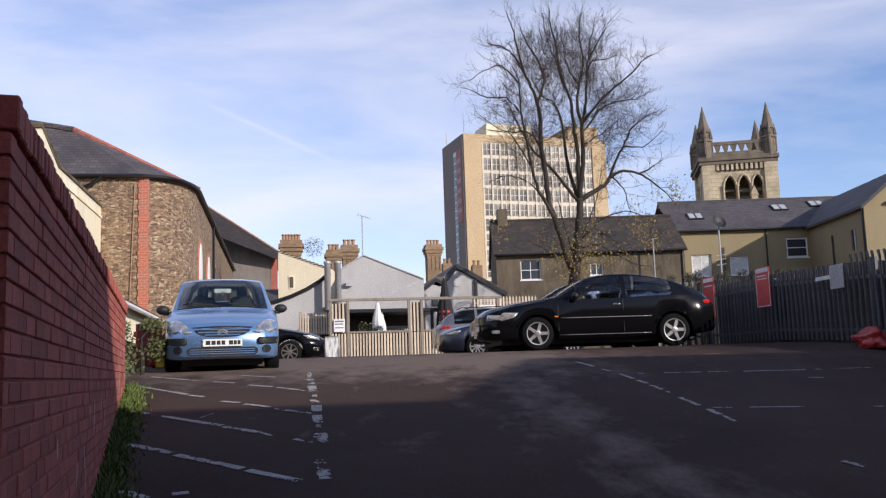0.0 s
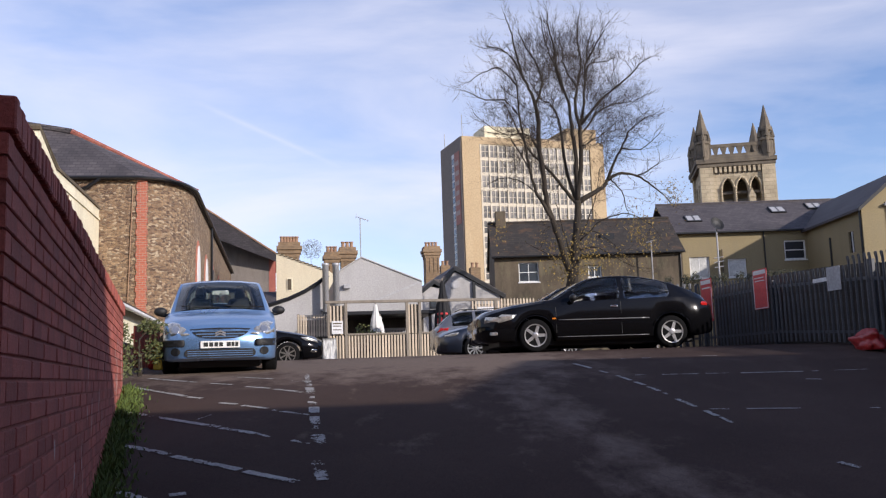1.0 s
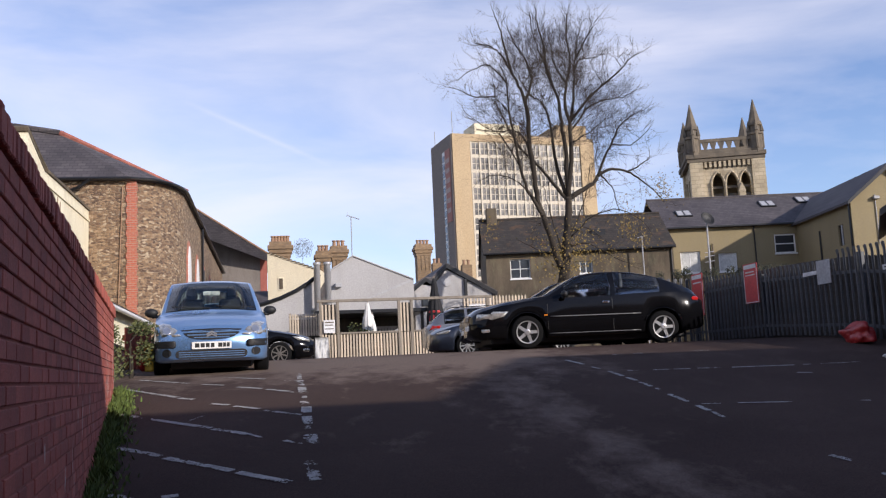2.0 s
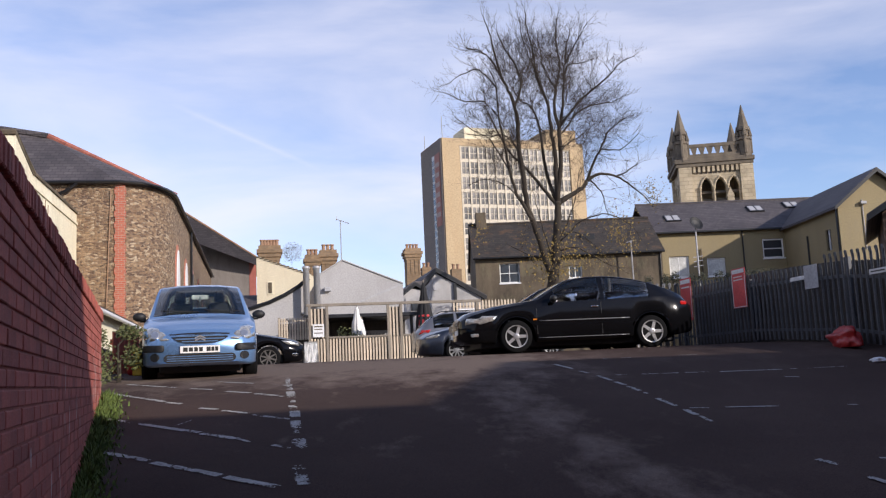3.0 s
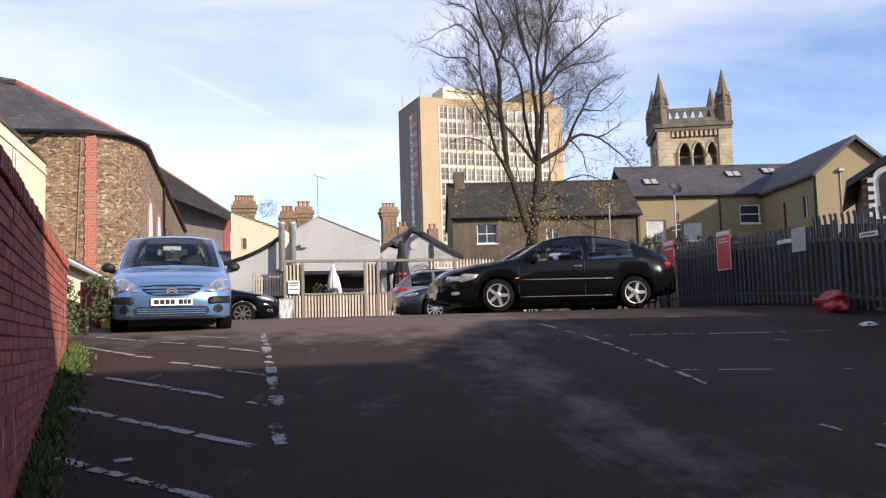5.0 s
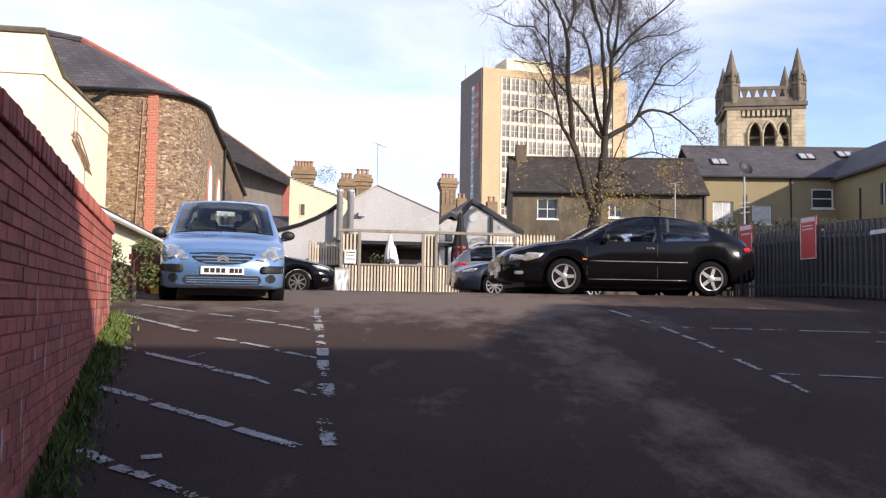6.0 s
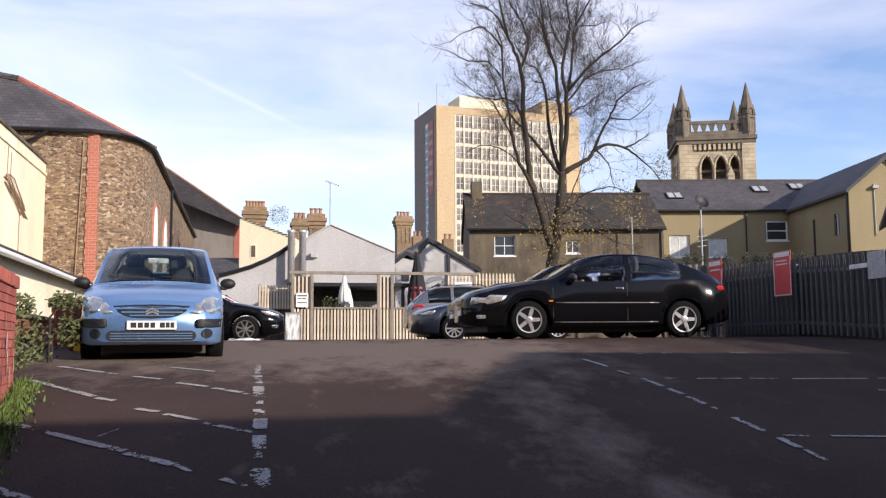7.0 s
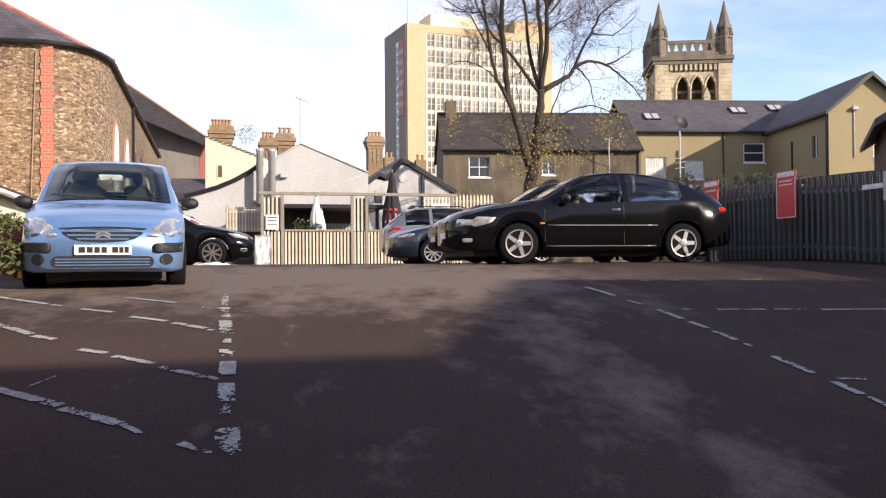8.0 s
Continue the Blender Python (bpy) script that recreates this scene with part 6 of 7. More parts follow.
# ---- church tower ----
def church_tower():
    ct = thing("church_tower", "Gothic stone church tower with four spired pinnacles", "tower", Matrix.Translation((27.75, 93.6, 1.6)) @ Matrix.Rotation(radians(-9.5), 4, "Z") @ Matrix.Diagonal((0.84, 0.84, 1, 1)))
    W, H = 8.6, 20.9
    zb, zt = 13.0, 20.0
    holes = []
    arches = ((2.35, 3.75), (4.05, 5.45), (5.75, 7.0))
    for a, b in arches:
        holes.append((a, b, zb, zt - 0.9))
    wall = holed_wall(W, H, 0.8, holes)
    part("wall", wall, ASHLAR, ct)
    bm = holed_wall(W, H, 0.8, [(2.0, 3.6, zb, zt - 0.9), (4.6, 6.2, zb, zt - 0.9)])
    bmesh.ops.transform(bm, matrix=Matrix(((0, 1, 0, 0), (1, 0, 0, 0.802), (0, 0, 1, 0), (0, 0, 0, 1))), verts=bm.verts)
    bmesh.ops.recalc_face_normals(bm, faces=bm.faces)
    part("wall", bm, ASHLAR, ct)
    part("wall", box(W - 0.8, W, 0.802, W, 0, H), ASHLAR, ct)
    part("wall", box(0.802, W - 0.802, W - 0.8, W, 0, H), ASHLAR, ct)
    part("belfry_floor", box(0.81, W - 0.81, 0.81, W - 0.81, 20.0, 20.4), ASHLARDARK, ct)
    for a, b in arches:
        c, hw = (a + b) / 2, (b - a) / 2
        # pointed head: spandrel filling the square top of the opening
        arc = [(hw * (2 * math.cos(radians(t)) - 1), 2 * hw * math.sin(radians(t))) for t in range(0, 61, 12)]
        base = zt - 0.9 - arc[-1][1]
        for s in (-1, 1):
            o = [(c + s * x, base + z) for x, z in arc] + [(c + s * hw, zt - 0.9)]
            part("arch_spandrel", prism(o, 0.02, 0.55), ASHLAR, ct)
        hood = [(c + hw * 1.12 * (2 * math.cos(radians(t)) - 1), -0.06, base + 2 * hw * 1.12 * math.sin(radians(t))) for t in range(0, 61, 10)]
        hood2 = [(2 * c - x, y, z) for x, y, z in hood[::-1]]
        part("hood_mould", tube(hood + hood2[1:], 0.12, 6), ASHLAR, ct)
        for k in range(6):
            bm = box(a - 0.05, b + 0.05, -0.25, 0.25, -0.04, 0.04)
            bmesh.ops.transform(bm, matrix=Matrix.Translation((0, 0.55, zb + 0.4 + k * 0.85)) @ Matrix.Rotation(radians(38), 4, "X"), verts=bm.verts)
            part("louvre", bm, ASHLARDARK, ct)
        part("shaft", lathe([(0.12, zb), (0.12, base + 0.05), (0.2, base + 0.1), (0.2, base + 0.25)], 8), ASHLAR, ct).matrix_basis = pose(a - 0.12, -0.12, 0)
    part("front_buttress", box(5.35, 6.15, -0.9, -0.02, 11, 16.9, 0.05), ASHLAR, ct)
    part("buttress_cap", prism([(5.3, 16.9), (6.2, 16.9), (5.75, 17.9)], -0.95, -0.01), ASHLAR, ct)
    # corner piers
    for x in (-0.25, W - 1.35):
        part("corner_pier", box(x, x + 1.6, -0.3, 1.2, 0, H), ASHLAR, ct)
    part("corner_pier", box(-0.25, 1.3, W - 1.2, W + 0.2, 0, H), ASHLAR, ct)
    # corbel table and cornice
    for k in range(10):
        x = 1.55 + k * 0.58
        part("corbel", prism([(x, 19.75), (x + 0.3, 19.75), (x + 0.3, 20.35), (x, 20.35)], -0.28, -0.01), ASHLAR, ct)
        part("corbel_shadow", box(x + 0.32, x + 0.56, -0.02, -0.004, 19.6, 20.30), ASHLARDARK, ct)
    for z0, z1, e in ((20.36, 20.75, 0.35), (20.752, 21.2, 0.5), (21.202, 21.5, 0.3)):
        part("cornice", box(-e - 0.2, W + e, -e, W + e, z0, z1, 0.04), ASHLARDARK, ct)
    # pierced parapet
    for side in range(4):
        mt = Matrix.Translation((W / 2, W / 2, 0)) @ Matrix.Rotation(radians(90 * side), 4, "Z") @ Matrix.Translation((-W / 2, -W / 2, 0))
        bm = bmesh.new()
        add_box(bm, 0.6, W - 0.6, -0.1, 0.2, 21.5, 21.75)
        add_box(bm, 0.6, W - 0.6, -0.1, 0.2, 22.5, 22.85)
        n = 7
        for k in range(n + 1):
            x = 0.9 + (W - 1.8) * k / n
            add_prism(bm, [(x - 0.16, 21.75), (x + 0.16, 21.75), (x + 0.42, 22.5), (x - 0.42, 22.5)], -0.05, 0.15)
        bmesh.ops.transform(bm, matrix=mt, verts=bm.verts)
        part("parapet", bm, ASHLARDARK, ct, "pierced stone parapet")
    for i, (x, y) in enumerate(((0.35, 0.3), (W - 0.5, 0.3), (0.35, W - 0.3), (W - 0.5, W - 0.3))):
        bm = bmesh.new()
        add_lathe(bm, [(0.85, 21.0), (0.85, 22.9), (1.0, 22.95), (1.0, 23.2), (0.62, 23.25), (0.62, 23.9), (0.8, 24.0), (0.8, 24.2), (0.0 + 0.05, 26.85 if i < 2 else 26.7)], 8, at=(x, y, 0))
        for dx, dy in ((-0.8, 0), (0.8, 0), (0, -0.8), (0, 0.8)):
            add_lathe(bm, [(0.22, 21.5), (0.22, 23.3), (0.3, 23.35), (0.02, 24.5)], 6, at=(x + dx, y + dy, 0))
        part("pinnacle", bm, ASHLARDARK, ct, "weathered spired pinnacle")
    return ct


church_tower()


# ---- slatted timber fence of the beer garden ----
def slat_fence():
    sf = thing("slatted_fence", "vertical timber slat fence with framed openings", "fence", at_site(1.70, 29.2, 1.86))
    rng = random.Random(8)
    slat = as_mesh(box(-0.029, 0.029, -0.022, 0.0, 0, 1.0, 0.003), "slat", TIMBER)

    def run(xa, xb, za, zb):
        n = int((xb - xa) / 0.098)
        for i in range(n + 1):
            o = new("slat", slat)
            o.parent = sf
            o.matrix_basis = Matrix.Translation((xa + (xb - xa) * i / max(n, 1), rng.uniform(-0.004, 0.004), za)) @ Matrix.Diagonal((1, 1, zb - za + rng.uniform(-0.01, 0.01), 1))

    run(0.06, 5.8, 0.0, 0.93)
    run(0.06, 0.52, 0.95, 1.90)
    run(2.62, 2.95, 0.95, 1.90)
    part("backing", box(0.0, 5.8, 0.012, 0.03, -0.1, 0.92), TIMBERDARK, sf)
    part("backing", box(0.0, 0.55, 0.012, 0.03, 0.921, 1.9), TIMBERDARK, sf)
    part("backing", box(2.6, 2.97, 0.012, 0.03, 0.921, 1.9), TIMBERDARK, sf)
    for x in (0.0, 0.56, 2.56, 2.98, 5.55):
        part("post", box(x - 0.045, x + 0.045, -0.05, 0.05, -0.1, 1.97, 0.006), FRAMEWOOD, sf)
    part("top_beam", box(-0.1, 5.7, -0.06, 0.06, 1.972, 2.06, 0.006), FRAMEWOOD, sf)
    part("sill_rail", box(0.6, 2.52, -0.06, 0.05, 0.93, 0.99, 0.006), FRAMEWOOD, sf)
    part("sill_rail", box(3.02, 5.5, -0.06, 0.05, 0.93, 0.99, 0.006), FRAMEWOOD, sf)
    return sf


slat_fence()


def side_panel_fence():
    pf = thing("trellis_fence", "raised timber slat fence beside white shed", "fence", at_site(0.75, 29.9, 1.86))
    slat = as_mesh(box(-0.03, 0.03, -0.02, 0, 0, 1.0, 0.003), "slat", TIMBER)
    for i in range(13):
        o = new("slat", slat)
        o.parent = pf
        o.matrix_basis = Matrix.Translation((i * 0.085, 0, 0.95)) @ Matrix.Diagonal((1, 1, 0.72, 1))
    part("rail", box(-0.05, 1.1, 0.002, 0.05, 1.0, 1.06), FRAMEWOOD, pf)
    part("rail", box(-0.05, 1.1, 0.002, 0.05, 1.55, 1.61), FRAMEWOOD, pf)
    for x in (0.0, 1.05):
        part("post", box(x - 0.04, x + 0.04, 0.052, 0.12, -0.05, 1.7), FRAMEWOOD, pf)
    part("backing", box(-0.02, 1.06, 0.14, 0.16, 0, 1.5), TIMBERDARK, pf)
    return pf


side_panel_fence()


# garden shelter seen through the openings
def shelter():
    sh = thing("garden_shelter", "dark timber shelter with a white planked wall", "shelter", at_site(1.75, 33.0, 1.86))
    part("roof", box(-0.1, 4.0, -0.8, 1.8, 1.78, 1.92, 0.02), BLACKPAINT, sh)
    part("wall", box(0, 3.9, 1.5, 1.6, 0, 1.78), TIMBERDARK, sh)
    for k in range(12):
        part("board", box(1.95 + k * 0.12, 2.05 + k * 0.12, 1.40, 1.44, 0.7, 1.35), SIGNGREY, sh)
    part("rail", box(1.9, 3.45, 1.36, 1.39, 1.32, 1.40), SIGNGREY, sh)
    for x in (0.1, 1.8, 3.8):
        part("post", box(x - 0.05, x + 0.05, -0.7, -0.6, 0, 1.78), TIMBERDARK, sh)
    return sh


shelter()


def parasol(u, v, z0, z1, mat, label, r=0.2, bands=None):
    ps = thing("parasol", label, "parasol", at_site(u, v, 1.86))
    part("pole", tube([(0, 0, 0), (0, 0, z1 - 1.86 + 0.05)], 0.025, 8), FRAMEWOOD, ps)
    part("base", lathe([(0.28, 0), (0.28, 0.06), (0.1, 0.1)], 16), BLACKPAINT, ps)
    a, b = z0 - 1.86, z1 - 1.86
    bm = bmesh.new()
    segs, rows = 24, 10
    grid = []
    for k in range(rows + 1):
        f = k / rows
        rr = r * (0.55 + 0.45 * math.sin(math.pi * min(f * 1.25, 1))) * (1 - f) ** 0.35 + 0.015
        grid.append([bm.verts.new((rr * (1 + 0.25 * math.cos(i * math.pi * 2 / 3)) * math.cos(i * 2 * math.pi / segs), rr * (1 + 0.25 * math.cos(i * math.pi * 2 / 3)) * math.sin(i * 2 * math.pi / segs), a + (b - a) * f)) for i in range(segs)])
    for p, q in zip(grid, grid[1:]):
        for i in range(segs):
            bm.faces.new((p[i], p[(i + 1) % segs], q[(i + 1) % segs], q[i]))
    bm.faces.new(grid[0][::-1])
    bm.faces.new(grid[-1])
    part("canopy", bm, mat, ps, "furled canvas canopy", True)
    for z, h, m2, w in bands or ():
        bm = lathe([(r * w, z - 1.86), (r * w * 1.05, z - 1.86 + h / 2), (r * w * 0.95, z - 1.86 + h)], 18)
        part("canopy_panel", bm, m2, ps)
    return ps


parasol(5.98, 32.0, 2.35, 4.85, CANVASBLACK, "tall furled black parasol with red and white panels", 0.30, [(3.05, 0.42, SIGNRED, 0.80), (3.16, 0.12, SIGNWHITE, 0.84), (3.56, 0.08, SIGNRED, 0.78)])
parasol(3.42, 31.0, 2.75, 3.95, CANVASWHITE, "furled white parasol in the beer garden", 0.17)
parasol(3.60, 31.3, 2.70, 3.55, CANVASWHITE, "furled white parasol in the beer garden", 0.12)


# ---- signs and fittings ----
def bars(parent, rows, mat, y, depth=0.004):
    for x0, x1, z0, z1 in rows:
        part("text_bar", box(x0, x1, y - depth, y, z0, z1), mat, parent)


def fence_sign(name, y0, w, z0, z1, panel, label, rows=(), barmat=None, off=0.045):
    m = Matrix.Translation((fence_x(y0) - off, y0, 0)) @ Matrix.Rotation(math.atan2(1, -0.17) + math.pi, 4, "Z")
    sg = thing(name, label, "sign", m)
    part("panel", box(0, w, -0.012, 0.0, z0, z1, 0.003), panel, sg)
    bars(sg, rows, barmat or SIGNWHITE, -0.0125)
    return sg


fence_sign("notice_board", 18.05, 0.54, 2.55, 3.34, SIGNRED, "tall red and white parking notice on fence", [(0.03, 0.51, 3.24, 3.32), (0.08, 0.42, 3.16, 3.18), (0.08, 0.44, 3.10, 3.12), (0.02, 0.52, 2.56, 2.575), (0.008, 0.024, 2.56, 3.23), (0.516, 0.532, 2.56, 3.23)])
fence_sign("notice_board", 20.4, 0.54, 2.45, 3.40, SIGNRED, "red and white parking notice on fence", [(0.03, 0.51, 3.28, 3.37), (0.08, 0.46, 3.18, 3.21), (0.08, 0.46, 2.52, 2.545), (0.516, 0.532, 2.5, 3.2)])
fence_sign("blank_sign", 15.54, 0.40, 2.69, 3.10, SIGNGREY, "blank grey sign panel on the fence")
fence_sign("arrow_board", 15.96, 0.42, 2.87, 2.94, SIGNWHITE, "narrow white board nailed to fence", off=0.05)
fence_sign("small_sign", 13.80, 0.42, 2.75, 2.83, SIGNWHITE, "small white sign with worn lettering on fence", [(0.05, 0.37, 2.78, 2.80)], BLACKPAINT)
ns = thing("notice", "white paper notice on the timber slats", "sign", at_site(1.73, 29.10, 1.86))
part("panel", box(0.06, 0.42, -0.012, 0.0, 0.98, 1.40, 0.003), SIGNWHITE, ns)
bars(ns, [(0.10, 0.38, 1.30, 1.34), (0.10, 0.36, 1.22, 1.25), (0.10, 0.38, 1.10, 1.13)], GREYWALL, -0.0125)
ns = thing("pub_sign", "white lettered sign board above beer garden", "sign", at_site(6.60, 29.10, 1.86))
part("panel", box(0.0, 0.55, -0.02, 0.0, 0.95, 1.75, 0.003), SIGNWHITE, ns)
bars(ns, [(0.06, 0.48, 1.55, 1.62), (0.06, 0.42, 1.40, 1.46), (0.06, 0.48, 1.12, 1.18)], GREYWALL, -0.0205)
for x in (0.05, 0.50):
    part("post", box(x - 0.02, x + 0.02, 0.002, 0.04, 0, 1.75), FRAMEWOOD, ns)

dish = thing("satellite_dish", "dark satellite dish on a tall pale pole", "aerial", Matrix.Translation((16.1, 52.0, 1.6)))
part("pole", tube([(0, 0, 0), (0, 0, 7.75)], 0.05, 8), SIGNGREY, dish)
bm = lathe([(0.02, 0.0), (0.3, 0.06), (0.45, 0.16), (0.43, 0.17), (0.28, 0.08), (0.02, 0.02)], 20)
bmesh.ops.transform(bm, matrix=Matrix.Translation((0, 0, 7.9)) @ Matrix.Rotation(radians(62), 4, "X") @ Matrix.Rotation(radians(20), 4, "Y"), verts=bm.verts)
part("dish", bm, BLACKPLASTIC, dish)
for z in (5.4, 5.7, 5.95):
    part("arm", tube([(-0.25, 0, z), (0.3, 0, z + 0.08)], 0.025, 5), SIGNGREY, dish)
dish2 = thing("aerial_pole", "slim pale aerial pole beside the house", "aerial", at_site(23.3, 53.0, 1.6))
part("pole", tube([(0, 0, 0), (0, 0, 7.7)], 0.04, 6), SIGNGREY, dish2)
part("arm", tube([(-0.3, 0, 7.6), (0.3, 0, 7.75)], 0.02, 5), GREYPIPE, dish2)


# ---- houses beyond, under the chimneys, and plain buildings that close the car park behind and beside ----
def plain_house(u, v, w, d, h, rise, label, mat, turn=0.0, base=1.5):
    ph = thing("house", label, "house", at_site(u, v, base, turn))
    part("wall", box(0, w, 0, d, 0, h), mat, ph)
    bm = gable_roof(w + 0.3, d, rise)
    bmesh.ops.translate(bm, vec=(-0.15, 0, h + 0.02), verts=bm.verts)
    part("roof", bm, SLATE, ph)
    return ph


plain_house(-2.0, 58.0, 8.5, 6.5, 4.2, 1.4, "rendered terrace house behind the pub", YELLOW)
plain_house(10.2, 71.0, 7.5, 8.0, 4.2, 1.6, "rendered terrace house with chimneys", YELLOW)


def closing_block(x, y, w, d, top, turn, label):
    cb = thing("building", label, "building", Matrix.Translation((x, y, -5)) @ Matrix.Rotation(radians(turn), 4, "Z"))
    part("wall", box(0, w, 0, d, 0, top + 5), surf("red_brown_brick_block", (0.2, 0.09, 0.06), (0.28, 0.13, 0.09), 0.5, 20, 0.9), cb)
    return cb


closing_block(4.2, -21.0, 13.3, 17.2, 8.2, YAW, "plain brick building behind the car park")
closing_block(13.35, -16.0, 16.0, 19.3, 8.2, -3.5, "plain brick building beside the car park")
# unseen block, added to cut sky light on the near ground
closing_block(-15.0, -20.0, 16.5, 13.5, 15.0, YAW, "tall plain brick building behind the car park")

# ---- bare tree ----
tree_rng = random.Random(21)
TREE_Y = 40.0


def bare_tree():
    tr = thing("tree", "tall bare deciduous tree with a few yellow leaves", "tree", Matrix.Translation((5.7, TREE_Y, 1.8)))
    tv, tf, wv, wf = [], [], [], []
    ends = []
    limbs = []

    def limb(r0, r1, *pts):
        limbs.append((r0 * (0.95 if r0 > 0.3 else 0.8), r1 * 0.7, [Vector(p) for p in pts]))

    limb(0.40, 0.20, (-0.02, 0, 0), (0.0, 0, 1.4), (0.05, 0, 2.71), (0.19, 0, 3.81), (0.38, 0, 5.07), (0.51, 0, 6.19), (0.58, 0, 7.19))
    limb(0.2, 0.13, (0.02, -0.10, 3.96), (-0.31, -0.22, 5.09), (-0.60, -0.33, 6.09), (-0.87, -0.45, 7.02), (-1.00, -0.57, 8.31), (-1.13, -0.68, 9.69), (-1.13, -0.80, 10.85))
    limb(0.12, 0.03, (-1.13, -0.80, 10.85), (-1.24, -0.87, 11.52), (-1.48, -0.93, 12.19), (-1.83, -1.00, 12.94), (-2.27, -1.07, 13.69), (-2.76, -1.13, 14.04), (-3.36, -1.20, 14.15))
    limb(0.09, 0.025, (-1.22, -0.80, 11.44), (-0.85, -0.50, 12.61), (-1.12, -0.20, 13.80), (-1.51, 0.10, 14.64), (-1.72, 0.40, 15.54))
    limb(0.08, 0.02, (-1.78, -1.00, 12.86), (-2.01, -1.20, 13.76), (-2.24, -1.40, 14.81), (-2.55, -1.60, 15.57))
    limb(0.11, 0.03, (-0.67, -0.50, 6.30), (-1.32, -0.68, 7.47), (-1.65, -0.87, 8.70), (-1.82, -1.05, 9.93), (-2.03, -1.23, 11.03), (-2.04, -1.42, 12.13), (-2.35, -1.60, 12.96))
    limb(0.06, 0.015, (-2.01, -1.20, 10.91), (-2.65, -1.45, 11.52), (-3.50, -1.70, 11.52), (-4.06, -1.95, 11.73), (-4.62, -2.20, 11.85))
    limb(0.06, 0.015, (-2.01, -1.20, 12.20), (-2.72, -0.87, 13.18), (-3.48, -0.53, 13.17), (-4.21, -0.20, 12.81))
    limb(0.05, 0.015, (-1.58, -0.80, 8.48), (-2.43, -1.20, 9.88), (-3.20, -1.60, 10.20), (-4.00, -2.00, 10.74))
    limb(0.05, 0.015, (-1.08, -0.70, 7.10), (-1.85, -0.20, 8.06), (-2.68, 0.30, 8.42), (-3.42, 0.80, 8.21))
    limb(0.07, 0.02, (-1.08, -0.60, 9.40), (-1.57, -0.10, 10.29), (-2.41, 0.40, 10.46), (-3.32, 0.90, 10.71))
    limb(0.12, 0.03, (0.54, 0.00, 7.04), (-0.03, 0.24, 7.89), (-0.69, 0.48, 8.88), (-1.38, 0.72, 9.70), (-1.87, 0.96, 10.73), (-2.48, 1.20, 12.22))
    limb(0.12, 0.03, (0.47, 0.10, 7.33), (0.19, 0.32, 8.56), (0.10, 0.53, 9.94), (0.02, 0.75, 11.08), (-0.31, 0.97, 11.97), (-0.83, 1.18, 12.46), (-1.21, 1.40, 13.43))
    limb(0.14, 0.03, (0.58, 0.10, 7.19), (0.58, 0.03, 9.05), (0.49, -0.05, 10.29), (0.41, -0.12, 11.50), (0.17, -0.20, 12.35), (-0.07, -0.28, 13.29), (-0.22, -0.35, 14.37), (-0.43, -0.43, 15.30), (-0.44, -0.50, 15.95))
    limb(0.15, 0.03, (0.58, 0.00, 7.19), (0.86, 0.07, 9.33), (0.86, 0.14, 10.64), (0.73, 0.21, 11.64), (0.90, 0.29, 12.66), (1.13, 0.36, 13.72), (1.02, 0.43, 14.92), (1.15, 0.50, 16.09))
    limb(0.1, 0.025, (0.86, 0.30, 10.42), (1.12, 0.44, 11.58), (1.25, 0.58, 12.65), (1.38, 0.72, 13.71), (1.58, 0.86, 14.75), (1.83, 1.00, 15.76))
    limb(0.06, 0.02, (0.14, 0.20, 12.42), (-0.18, -0.33, 13.40), (-0.66, -0.87, 14.38), (-0.86, -1.40, 15.44))
    limb(0.06, 0.02, (0.89, 0.40, 12.55), (0.45, 0.87, 13.75), (0.37, 1.33, 14.94), (0.35, 1.80, 15.92))
    limb(0.09, 0.02, (0.91, 0.20, 10.71), (1.70, -0.08, 11.63), (2.44, -0.36, 12.25), (3.12, -0.64, 12.76), (3.65, -0.92, 13.26), (4.06, -1.20, 13.40))
    limb(0.07, 0.02, (0.92, 0.20, 10.35), (1.83, 0.45, 11.41), (2.71, 0.70, 11.86), (3.57, 0.95, 12.01), (4.31, 1.20, 12.45))
    limb(0.07, 0.02, (1.30, 0.60, 13.20), (1.71, 1.00, 13.97), (2.34, 1.40, 14.13), (3.03, 1.80, 14.48))
    limb(0.06, 0.02, (1.42, 0.60, 13.86), (2.02, 0.00, 14.89), (2.41, -0.60, 15.40))
    limb(0.17, 0.11, (0.60, 0.10, 7.11), (1.18, 0.23, 7.48), (1.77, 0.37, 7.83), (2.05, 0.50, 8.19))
    limb(0.09, 0.02, (2.05, 0.50, 8.19), (2.37, 0.28, 8.96), (2.68, 0.06, 9.56), (3.07, -0.16, 10.27), (3.56, -0.38, 10.69), (4.24, -0.60, 10.99))
    limb(0.1, 0.025, (2.05, 0.50, 8.19), (2.79, 0.64, 8.53), (3.49, 0.78, 8.40), (4.16, 0.92, 7.98), (4.73, 1.06, 7.56), (5.19, 1.20, 6.96))
    limb(0.05, 0.015, (2.21, 0.50, 8.25), (2.62, 0.27, 7.62), (2.72, 0.03, 6.90), (2.83, -0.20, 6.37))
    limb(0.05, 0.015, (2.71, 0.00, 9.56), (3.41, -0.50, 9.36), (4.22, -1.00, 9.94))
    limb(0.06, 0.015, (3.49, 0.90, 8.40), (4.07, 0.55, 8.64), (4.51, 0.20, 8.99))
    limb(0.06, 0.02, (0.85, 0.20, 9.62), (1.47, 0.73, 10.15), (2.14, 1.27, 10.59), (2.96, 1.80, 11.37))
